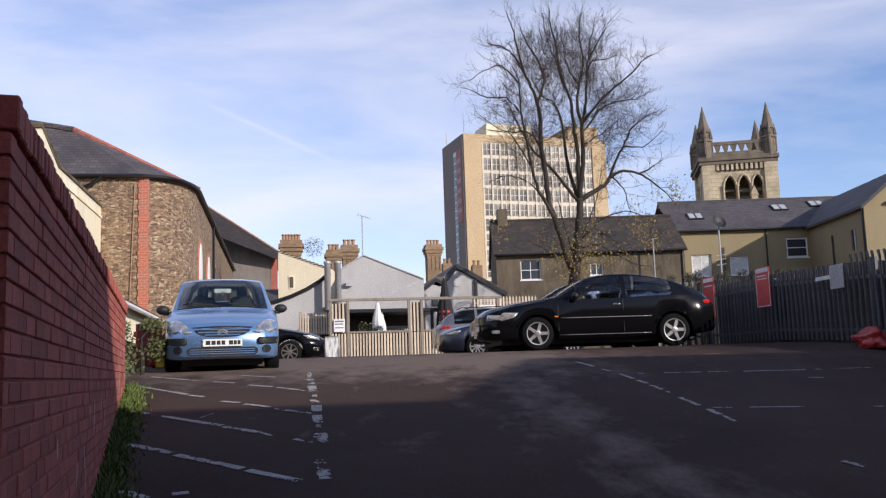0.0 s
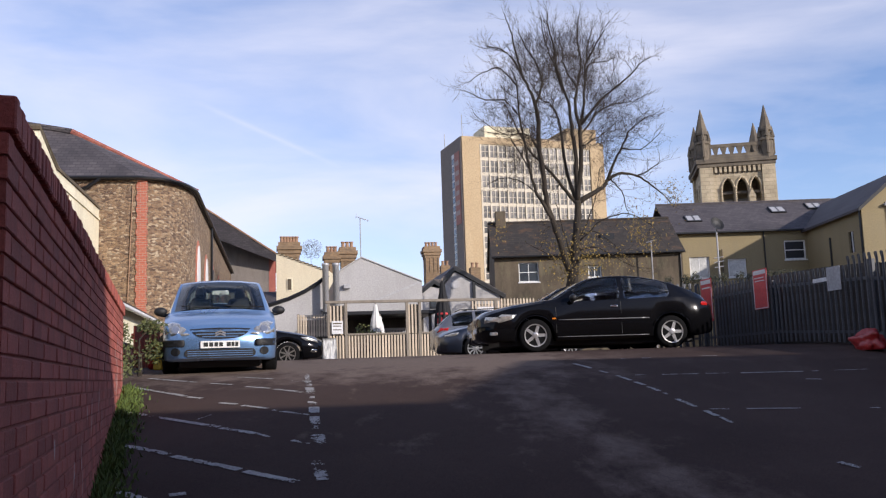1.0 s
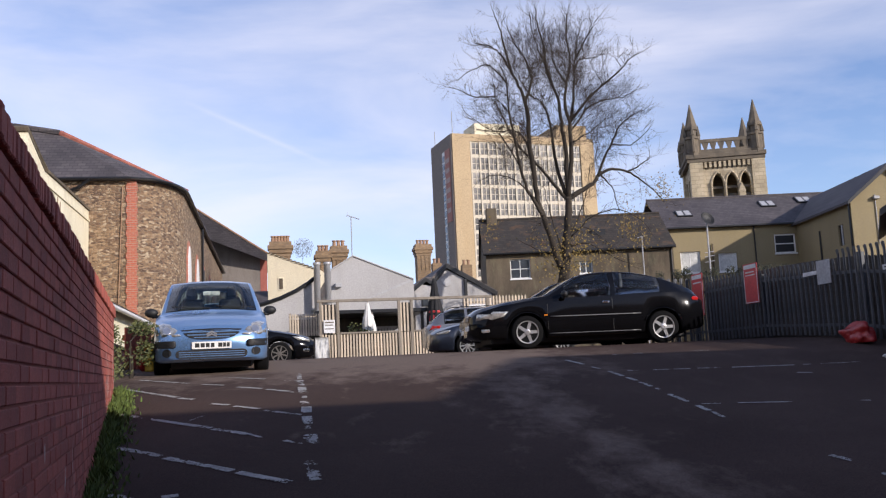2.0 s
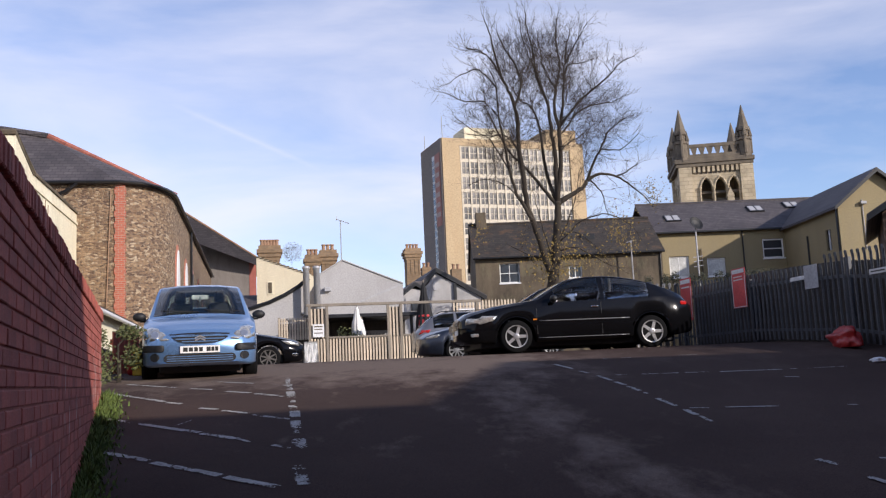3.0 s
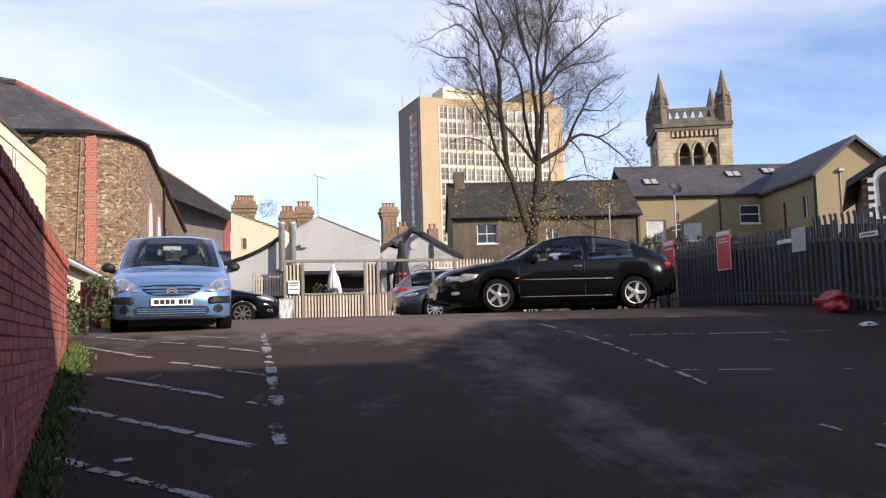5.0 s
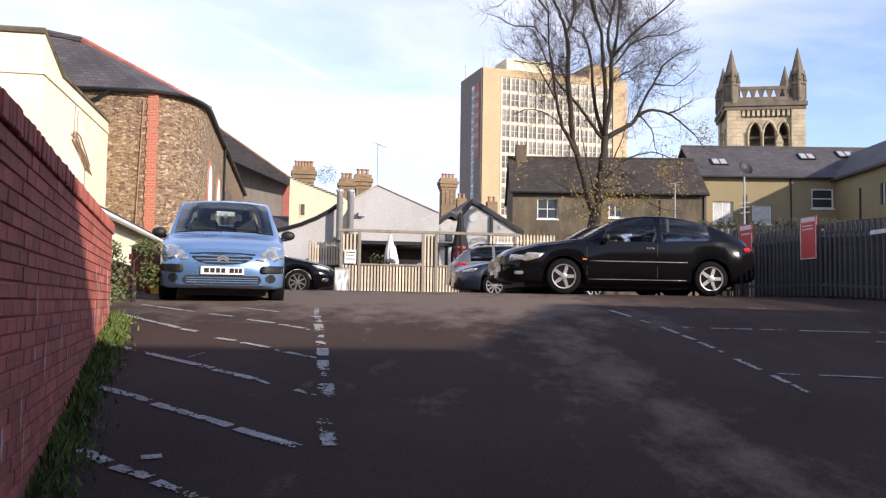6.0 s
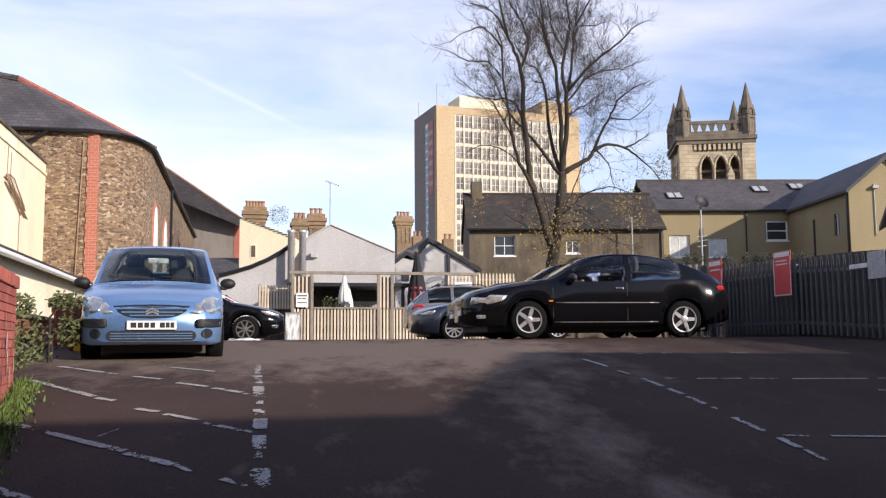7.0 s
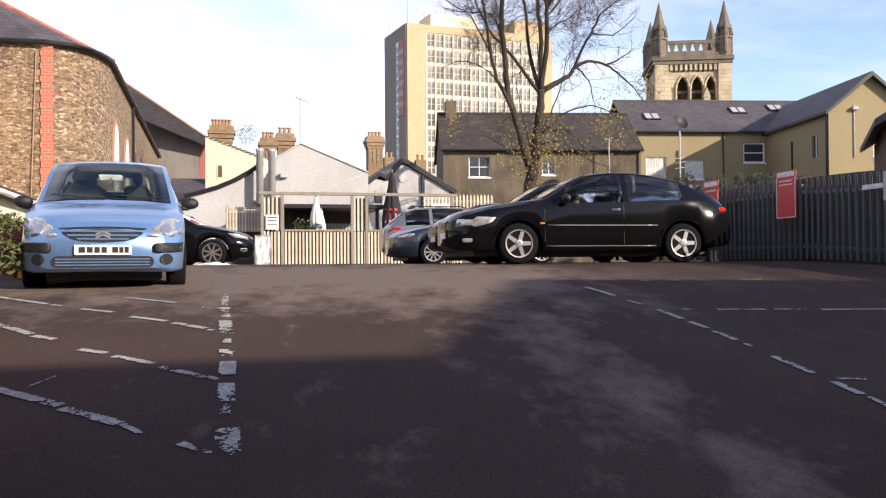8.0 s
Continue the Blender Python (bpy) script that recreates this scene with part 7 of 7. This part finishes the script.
    limb(0.05, 0.012, (0.54, 0.00, 5.34), (1.68, -0.30, 6.27), (2.73, -0.60, 6.40), (3.58, -0.90, 5.88), (3.98, -1.20, 5.09))
    limb(0.05, 0.012, (0.46, 0.00, 4.92), (1.32, -0.33, 4.97), (2.46, -0.67, 4.18), (3.18, -1.00, 3.88))
    limb(0.05, 0.012, (0.52, 0.00, 5.49), (1.23, 0.33, 5.81), (2.05, 0.67, 5.43), (2.89, 1.00, 4.42))
    limb(0.05, 0.012, (0.21, 0.00, 4.51), (-0.19, -0.27, 5.79), (-0.49, -0.53, 7.08), (-0.63, -0.80, 7.80))
    limb(0.05, 0.012, (0.42, 0.00, 5.21), (1.06, -0.23, 6.46), (1.40, -0.47, 7.59), (1.52, -0.70, 8.51))
    limb(0.04, 0.012, (0.12, 0.00, 3.82), (-0.23, 0.23, 4.53), (-1.04, 0.47, 4.98), (-1.72, 0.70, 5.42))

    def refine(pts, wob):
        out = []
        n = len(pts)
        for i in range(n - 1):
            p0, p1, p2, p3 = pts[max(i - 1, 0)], pts[i], pts[i + 1], pts[min(i + 2, n - 1)]
            for k in range(4):
                f = k / 4
                q = 0.5 * ((2 * p1) + (p2 - p0) * f + (2 * p0 - 5 * p1 + 4 * p2 - p3) * f * f + (3 * p1 - p0 - 3 * p2 + p3) * f ** 3)
                out.append(q + Vector([tree_rng.uniform(-wob, wob) for _ in range(3)]) * (1 if i + k else 0))
        return out + [pts[-1]]

    centre = Vector((0.1, 0, 10.0))

    def twig(start, direction, length, radius, level):
        n = 5 if level < 2 else 4
        pts = [start]
        d = direction.normalized()
        for _ in range(n):
            d = (d + Vector([tree_rng.uniform(-1, 1) for _ in range(3)]) * 0.28 + Vector((0, 0, 0.06))).normalized()
            pts.append(pts[-1] + d * (length / n))
        rr = [radius * (1 - 0.72 * i / n) for i in range(n + 1)]
        tube_data(wv, wf, pts, rr, 4 if level < 2 else 3)
        ends.append(pts[-1])
        if level >= 3:
            return
        kids = (4, 4, 3)[level]
        for _ in range(kids):
            f = tree_rng.uniform(0.25, 1.0)
            i = min(int(f * n), n - 1)
            p = pts[i].lerp(pts[i + 1], f * n - i)
            out = Vector([tree_rng.uniform(-1, 1) for _ in range(3)])
            twig(p, d * 0.9 + out * 0.75, length * tree_rng.uniform(0.42, 0.66), radius * 0.55, level + 1)

    paths = []
    nodes = []
    for r0, r1, raw in limbs:
        pts = refine(raw, 0.03)
        paths.append((r0, r1, pts))
        if r0 < 0.3:
            nodes += [(p, r0 + (r1 - r0) * i / len(pts)) for i, p in enumerate(pts)]
    # boughs that grow from the limbs to fill an egg-shaped crown
    mid, size = Vector((0.15, 0.1, 11.4)), Vector((3.75, 3.3, 4.05))
    used = {}
    for _ in range(300):
        d = Vector([tree_rng.gauss(0, 1) for _ in range(3)]).normalized()
        if d.z < -0.72:
            d.z = -d.z
        f = tree_rng.uniform(0.45, 1.0)
        goal = Vector((mid.x + d.x * size.x * f, mid.y + d.y * size.y * f, mid.z + d.z * size.z * f))
        best = min(nodes, key=lambda q: (q[0] - goal).length + max(0.0, q[0].z - goal.z + 0.5) * 3 + 0.9 * used.get(q[0].to_tuple(1), 0))
        used[best[0].to_tuple(1)] = used.get(best[0].to_tuple(1), 0) + 1
        gap = (goal - best[0]).length
        if gap < 0.5 or gap > 3.6:
            continue
        bend = best[0].lerp(goal, 0.5) + Vector((0, 0, -0.10 * gap)) + Vector([tree_rng.uniform(-0.12, 0.12) * gap for _ in range(3)])
        pts = refine([best[0], bend, goal], 0.04)
        r0 = min(best[1] * 0.55, 0.014 + 0.009 * gap)
        paths.append((r0, 0.006, pts))
        nodes += [(p, r0 * (1 - i / len(pts)) + 0.01) for i, p in enumerate(pts)][2:]
    for r0, r1, pts in paths:
        n = len(pts)
        radii = [r0 + (r1 - r0) * (i / (n - 1)) ** 0.8 for i in range(n)]
        tube_data(tv, tf, pts, radii, 8)
        if r0 > 0.3:
            continue
        total = sum((b - a).length for a, b in zip(pts, pts[1:]))
        for i in range(n // 4, n):
            f = i / (n - 1)
            for _ in range(2 if f > 0.4 else 1):
                if tree_rng.random() < 0.42:
                    continue
                d = (pts[min(i + 1, n - 1)] - pts[max(i - 1, 0)]).normalized()
                outward = (pts[i] - centre).normalized()
                side = Vector([tree_rng.uniform(-1, 1) for _ in range(3)])
                ln = tree_rng.uniform(0.6, 1.25) * (0.75 + 0.35 * (1 - f))
                twig(pts[i], d * 0.6 + outward * 0.45 + side * 0.9, ln, max(min(radii[i] * 0.40, 0.014), 0.007), 1)
    me = from_lists("trunk", tv, tf, BARK, True)
    o = new("trunk", me)
    o.parent = tr
    o = new("twig_mass", from_lists("twig_mass", wv, wf, TWIG))
    o.parent = tr
    tagged(o, "fine bare twigs", kind="stuff")
    # last leaves: low round the stem and at the tip of the long right-hand limb
    lv, lf = [], []

    def leaf(p, s):
        a = Vector([tree_rng.gauss(0, 1) for _ in range(3)]).normalized()
        b = a.orthogonal().normalized()
        k = len(lv)
        lv.extend([p - b * s, p + a * s * 0.6, p + b * s, p - a * s * 0.6])
        lf.append((k, k + 1, k + 2, k + 3))

    low = [e for e in ends if e.z < 5.8] + [e for e in ends if e.x > 4.3 and e.z < 8.5]
    for e in low[::16]:
        for _ in range(2):
            leaf(e + Vector([tree_rng.gauss(0, 0.16) for _ in range(3)]), tree_rng.uniform(0.03, 0.06))
    # leafy sprays: low round the stem, on the drooping boughs and at the tip of the longest one
    for cx, cz, sx, sz, count in ((0.35, 4.3, 0.55, 0.75, 620), (-0.3, 4.9, 0.5, 0.5, 160), (1.0, 5.1, 0.5, 0.5, 200), (3.3, 5.9, 0.35, 0.45, 240), (3.75, 5.1, 0.3, 0.25, 110), (4.9, 7.4, 0.35, 0.35, 150), (-3.0, 5.9, 0.25, 0.3, 60), (2.3, 4.3, 0.6, 0.35, 120)):
        for _ in range(count):
            leaf(Vector((tree_rng.gauss(cx, sx), tree_rng.gauss(0, 0.5), tree_rng.gauss(cz, sz))), tree_rng.uniform(0.035, 0.075))
    o = new("leaves", from_lists("leaves", lv, lf, YLEAF))
    o.parent = tr
    tagged(o, "sparse yellow autumn leaves", kind="stuff")
    return tr


bare_tree()


# ---- leafy plants ----
def leaf_clump(name, label, category, blobs, mat, per, size, seed, stems=True):
    """A plant as many small leaves scattered through uneven clumps, on a few stems."""
    rng = random.Random(seed)
    vs, fs = [], []
    for (cx, cy, cz), (rx, ry, rz) in blobs:
        for _ in range(per):
            d = Vector([rng.gauss(0, 1) for _ in range(3)]).normalized() * rng.uniform(0.45, 1.08)
            p = Vector((cx + d.x * rx, cy + d.y * ry, cz + d.z * rz))
            a = Vector([rng.gauss(0, 1) for _ in range(3)]).normalized()
            b = a.orthogonal().normalized()
            s = size * rng.uniform(0.6, 1.3)
            k = len(vs)
            vs.extend([p - b * s, p + a * s * 0.45, p + b * s, p - a * s * 0.45])
            fs.append((k, k + 1, k + 2, k + 3))
    base = blobs[0][0]
    gz0 = ground_z(base[0], base[1])
    plant = thing(name, label, category, Matrix.Translation((base[0], base[1], gz0)))
    vs = [v - Vector((base[0], base[1], gz0)) for v in vs]
    o = new("foliage", from_lists("foliage", vs, fs, mat))
    o.parent = plant
    o["kind"] = "stuff"
    if stems:
        for (cx, cy, cz), _ in blobs:
            tip = Vector((cx - base[0], cy - base[1], cz - gz0))
            foot = Vector((tip.x * 0.6, tip.y * 0.6, -0.05 + ground_z(base[0] + tip.x * 0.6, base[1] + tip.y * 0.6) - gz0))
            sv, sf = [], []
            tube_data(sv, sf, [foot, tip * 0.6 + Vector((0, 0, 0.1)), tip], [0.02, 0.014, 0.006], 5)
            o = new("stem", from_lists("stem", sv, sf, BARK))
            o.parent = plant
    return plant


leaf_clump("shrub", "straggly green shrub beside the brick wall", "shrub",
           [((-4.30, 12.2, 1.85), (0.26, 0.35, 0.36)), ((-4.55, 12.7, 1.65), (0.35, 0.4, 0.35)), ((-4.30, 12.0, 2.2), (0.16, 0.2, 0.15)), ((-3.98, 12.45, 2.28), (0.2, 0.18, 0.11)), ((-4.6, 11.9, 1.6), (0.3, 0.4, 0.4)), ((-4.2, 11.6, 1.6), (0.16, 0.25, 0.28)), ((-3.95, 12.5, 1.95), (0.15, 0.2, 0.2))], GLEAF, 330, 0.030, 4)
leaf_clump("hedge", "dark ragged ivy hedge behind the palisade fence", "hedge",
           [((5.9 + 0.36 * i + 0.1 * (i % 2), 23.0 + 0.03 * i, 3.62 + 0.04 * (i % 3)), (0.13, 0.2, 0.17)) for i in range(7)] + [((8.2 + 0.32 * i, 23.1, 3.72), (0.22, 0.25, 0.14)) for i in range(4)], IVY, 200, 0.032, 6)
leaf_clump("potted_plant", "leafy green plant behind the timber fence", "plant",
           [((-2.65, 30.8, 2.8), (0.45, 0.3, 0.45)), ((-2.3, 30.9, 2.75), (0.3, 0.3, 0.3))], GLEAF, 260, 0.05, 9)
bt = leaf_clump("roof_bush", "leafless bush against the sky beyond chimneys", "bush", [((-9.1, 62.2, 10.3), (0.8, 0.6, 0.7))], TWIG, 900, 0.04, 12)


def grass_strip():
    """Moss and weeds along the foot of the brick wall."""
    rng = random.Random(14)
    vs, fs = [], []
    for _ in range(5200):
        x = rng.uniform(0.3, WALL_LEN + 0.25)
        dense = 0.5 + 0.5 * noise.noise(Vector((x * 1.4, 3.3, 0)))
        if rng.random() > 0.45 + dense * 0.6:
            continue
        y = -abs(rng.gauss(0, 0.105)) - 0.01
        p = WALL_M @ Vector((x, y, 0))
        p.z = ground_z(p.x, p.y) + 0.005
        h = rng.uniform(0.02, 0.085) * (1.4 if y > -0.1 else 0.8)
        a = rng.uniform(0, 6.28)
        w = Vector((math.cos(a), math.sin(a), 0)) * rng.uniform(0.006, 0.016)
        lean = Vector((rng.uniform(-1, 1), rng.uniform(-1, 1), 0)) * h * 0.6
        k = len(vs)
        vs.extend([p - w, p + w, p + lean * 0.5 + w * 0.7 + Vector((0, 0, h * 0.6)), p + lean + Vector((0, 0, h))])
        fs.append((k, k + 1, k + 2, k + 3))
    ob = new("grass", from_lists("grass", vs, fs, GRASS))
    return tagged(ob, "moss and grass along the foot of a wall", "grass", kind="stuff")


grass_strip()


# dark boards added close behind the palisade to darken gaps and stop sun
bf = thing("shade_backing", "dark close-boarded timber fence behind steel palisade", "fence", Matrix.Translation((fence_x(5.5) + 0.35, 5.5, 0)) @ Matrix.Rotation(math.atan2(1, -0.17), 4, "Z"))
board_me = as_mesh(box(0, 0.148, 0, 0.02, 0, 1.38, 0.003), "board", TIMBERDARK)
for i in range(102):
    o = new("board", board_me)
    o.parent = bf
    q = bf.matrix_basis @ Vector((i * 0.15, 0, 0))
    o.matrix_basis = Matrix.Translation((i * 0.15, -0.004 * (i % 2), ground_z(q.x, q.y)))


# ---- loose things ----
def crumpled(name, label, category, x, y, rx, ry, rz, mat, seed, lift=0.0):
    bm = bmesh.new()
    bmesh.ops.create_icosphere(bm, subdivisions=4, radius=1.0)
    for v in bm.verts:
        n = noise.noise(v.co * 1.7 + Vector((seed, 0, 0))) * 0.45 + noise.noise(v.co * 4.5 + Vector((0, seed, 0))) * 0.16
        v.co = v.co * (1 + n)
        v.co.z = max(v.co.z, -0.55)
    bmesh.ops.transform(bm, matrix=Matrix.Diagonal((rx, ry, rz, 1)), verts=bm.verts)
    low = min(v.co.z for v in bm.verts)
    return solid(name, bm, mat, label, category, Matrix.Translation((x, y, ground_z(x, y) - low + lift)), smooth=True)


crumpled("plastic_sheet", "crumpled red plastic sheet at the fence foot", "plastic sheet", 6.72, 14.05, 0.16, 0.44, 0.20, REDPLASTIC, 3)
crumpled("litter", "crumpled white litter on the asphalt", "litter", 6.25, 12.1, 0.10, 0.07, 0.04, PLASTICWHITE, 7)
leaf_clump("weeds", "dark weeds at the foot of steel fence", "weeds", [((6.95, 12.3, 1.55), (0.3, 0.35, 0.12)), ((7.0, 12.8, 1.6), (0.2, 0.3, 0.14))], GLEAF, 260, 0.03, 17, False)
wsx = at_site(1.45, 26.2, 0).translation
sheet = bmesh.new()
grid = [[sheet.verts.new((0.42 * i / 8, 0.06 * math.sin(i * 1.9 + k * 0.7), 0.78 * k / 8)) for i in range(9)] for k in range(9)]
for k in range(8):
    for i in range(8):
        sheet.faces.new((grid[k][i], grid[k][i + 1], grid[k + 1][i + 1], grid[k + 1][i]))
bmesh.ops.solidify(sheet, geom=sheet.faces[:], thickness=0.02)
solid("plastic_screen", sheet, PLASTICWHITE, "wrinkled white plastic screen beside timber fence", "screen", Matrix.Translation((wsx.x - 0.1, wsx.y, ground_z(wsx.x, wsx.y))) @ Matrix.Rotation(radians(20), 4, "Z"), smooth=True)
crumpled("litter", "white plastic bag under the black hatchback's nose", "litter", wsx.x - 0.55, wsx.y - 3.0, 0.30, 0.12, 0.06, PLASTICWHITE, 11)

gate = thing("garden_gate", "faded red boarded gate leaning beside the hedge", "gate", Matrix.Translation((-5.05, 14.9, ground_z(-5, 14.9))) @ Matrix.Rotation(radians(72), 4, "Z"))
for i in range(5):
    part("board", box(i * 0.14, i * 0.14 + 0.13, 0, 0.03, 0.02, 0.72 - 0.03 * (i % 2), 0.004), REDPAINT, gate)
for z in (0.15, 0.50):
    part("rail", box(0, 0.70, 0.032, 0.07, z, z + 0.09), REDPAINT, gate)
crumpled("red_sack", "bright red plastic sack beside the blue car", "sack", -4.46, 14.3, 0.14, 0.14, 0.26, REDPLASTIC, 5)
solid("barrier_post", box(-0.07, 0.07, -0.06, 0.06, 0, 0.42, 0.015), YELLOWPAINT, "short yellow plastic barrier post on asphalt", "post", Matrix.Translation((-4.33, 13.9, ground_z(-4.33, 13.9))))

gwall = thing("garden_wall", "low reddish brick garden wall under shrub", "wall", Matrix.Translation((-4.85, 13.3, 1.3)) @ Matrix.Rotation(radians(104), 4, "Z"))
part("wall", box(0, 4.2, 0, 0.22, 0, 0.82), BRICK, gwall)
part("coping", box(-0.02, 4.22, -0.03, 0.25, 0.822, 0.89, 0.01), GREYWALL, gwall)
pk = thing("picket_fence", "pale timber picket fence on a garden wall", "fence", at_site(7.3, 33.0, 1.8))
picket = as_mesh(prism([(-0.03, 1.5), (0.03, 1.5), (0.03, 2.35), (0.0, 2.42), (-0.03, 2.35)], 0, 0.02), "picket", TIMBER)
for i in range(20):
    o = new("picket", picket)
    o.parent = pk
    o.matrix_basis = Matrix.Translation((i * 0.125, 0, 0))
part("rail", box(-0.05, 2.45, 0.021, 0.06, 1.7, 1.76), FRAMEWOOD, pk)
part("rail", box(-0.05, 2.45, 0.021, 0.06, 2.15, 2.21), FRAMEWOOD, pk)
part("garden_wall", box(-0.1, 2.5, 0.062, 0.3, -0.1, 1.9), GREYWALL, pk)

# ---- bricks of the boundary wall ----
brick_rng = random.Random(2)
BRICKS = [as_mesh(box(0, 0.215, 0.004 - 0.002 * k, 0.02, 0, 0.0645, 0.004), "brick", BRICK) for k in range(3)]
COPING = [as_mesh(box(0, 0.064, -0.012 - 0.004 * k, 0.345, 0, 0.108, 0.006), "coping_brick", BRICK) for k in range(3)]
rest_v, rest_f = [], []


def rest_brick(x, y, z, w, d, h):
    k = len(rest_v)
    rest_v.extend([Vector((x + a * w, y + b * d, z + c * h)) for a in (0, 1) for b in (0, 1) for c in (0, 1)])
    rest_f.extend([tuple(k + i for i in f) for f in ((0, 1, 3, 2), (4, 6, 7, 5), (0, 4, 5, 1), (2, 3, 7, 6), (0, 2, 6, 4), (1, 5, 7, 3))])


for row in range(32):
    z = WALL_TOP - 0.11 - 0.0745 * (row + 1)
    x = 0.0 if row % 2 else -0.112
    while x < WALL_LEN - 0.02:
        x0, x1 = max(x, 0.0), min(x + 0.215, WALL_LEN)
        if z + 0.06 > wall_ground((x0 + x1) / 2) - 0.03 and x1 - x0 > 0.03:
            whole = x1 - x0 > 0.21
            if whole and x0 < 2.62:
                o = new("brick", BRICKS[brick_rng.randrange(3)])
                o.parent = red_brick_wall
                o.matrix_basis = Matrix.Translation((x0, 0, z)) @ Matrix.Rotation(radians(brick_rng.uniform(-0.25, 0.25)), 4, "Y")
            else:
                rest_brick(x0, 0.003 - 0.003 * brick_rng.random(), z, x1 - x0, 0.02, 0.0645)
        x += 0.225
    if z + 0.06 > wall_ground(0):
        for y0, y1 in (((0.0, 0.102), (0.112, 0.327)) if row % 2 else ((0.0, 0.215), (0.225, 0.327))):
            rest_brick(-0.003 - 0.002 * brick_rng.random(), y0 + 0.002, z, 0.02, y1 - y0, 0.0645)
n = int(WALL_LEN / 0.0745)
for i in range(n + 1):
    o = new("coping_brick", COPING[brick_rng.randrange(3)])
    o.parent = red_brick_wall
    o.matrix_basis = Matrix.Translation((i * 0.0745, 0, WALL_TOP - 0.109 + brick_rng.uniform(-0.004, 0.004)))
o = new("brickwork", from_lists("brickwork", rest_v, rest_f, BRICK))
o.parent = red_brick_wall
tagged(o, "weathered red facing bricks", kind="stuff")


def lime_stains():
    rng = random.Random(31)
    vs, fs = [], []
    for _ in range(46):
        x = rng.choice((rng.uniform(1.0, 8.0), rng.uniform(6.3, 8.1)))
        z0 = wall_ground(x) + rng.uniform(0.03, 0.9 if x < 6.3 else 0.7)
        h, w = rng.uniform(0.04, 0.26), rng.uniform(0.012, 0.05)
        k = len(vs)
        m = 7
        for i in range(m):
            f = i / (m - 1)
            c = x + rng.uniform(-0.012, 0.012)
            ww = w * math.sin(math.pi * (0.08 + 0.84 * f)) * rng.uniform(0.5, 1.2)
            vs.extend([Vector((c - ww / 2, -0.0105, z0 + h * f)), Vector((c + ww / 2, -0.0105, z0 + h * f))])
        for i in range(m - 1):
            fs.append((k + 2 * i, k + 2 * i + 1, k + 2 * i + 3, k + 2 * i + 2))
    o = new("lime_stains", from_lists("lime_stains", vs, fs, LIME))
    o.parent = red_brick_wall
    tagged(o, "pale lime stains on brick", kind="stuff")


lime_stains()
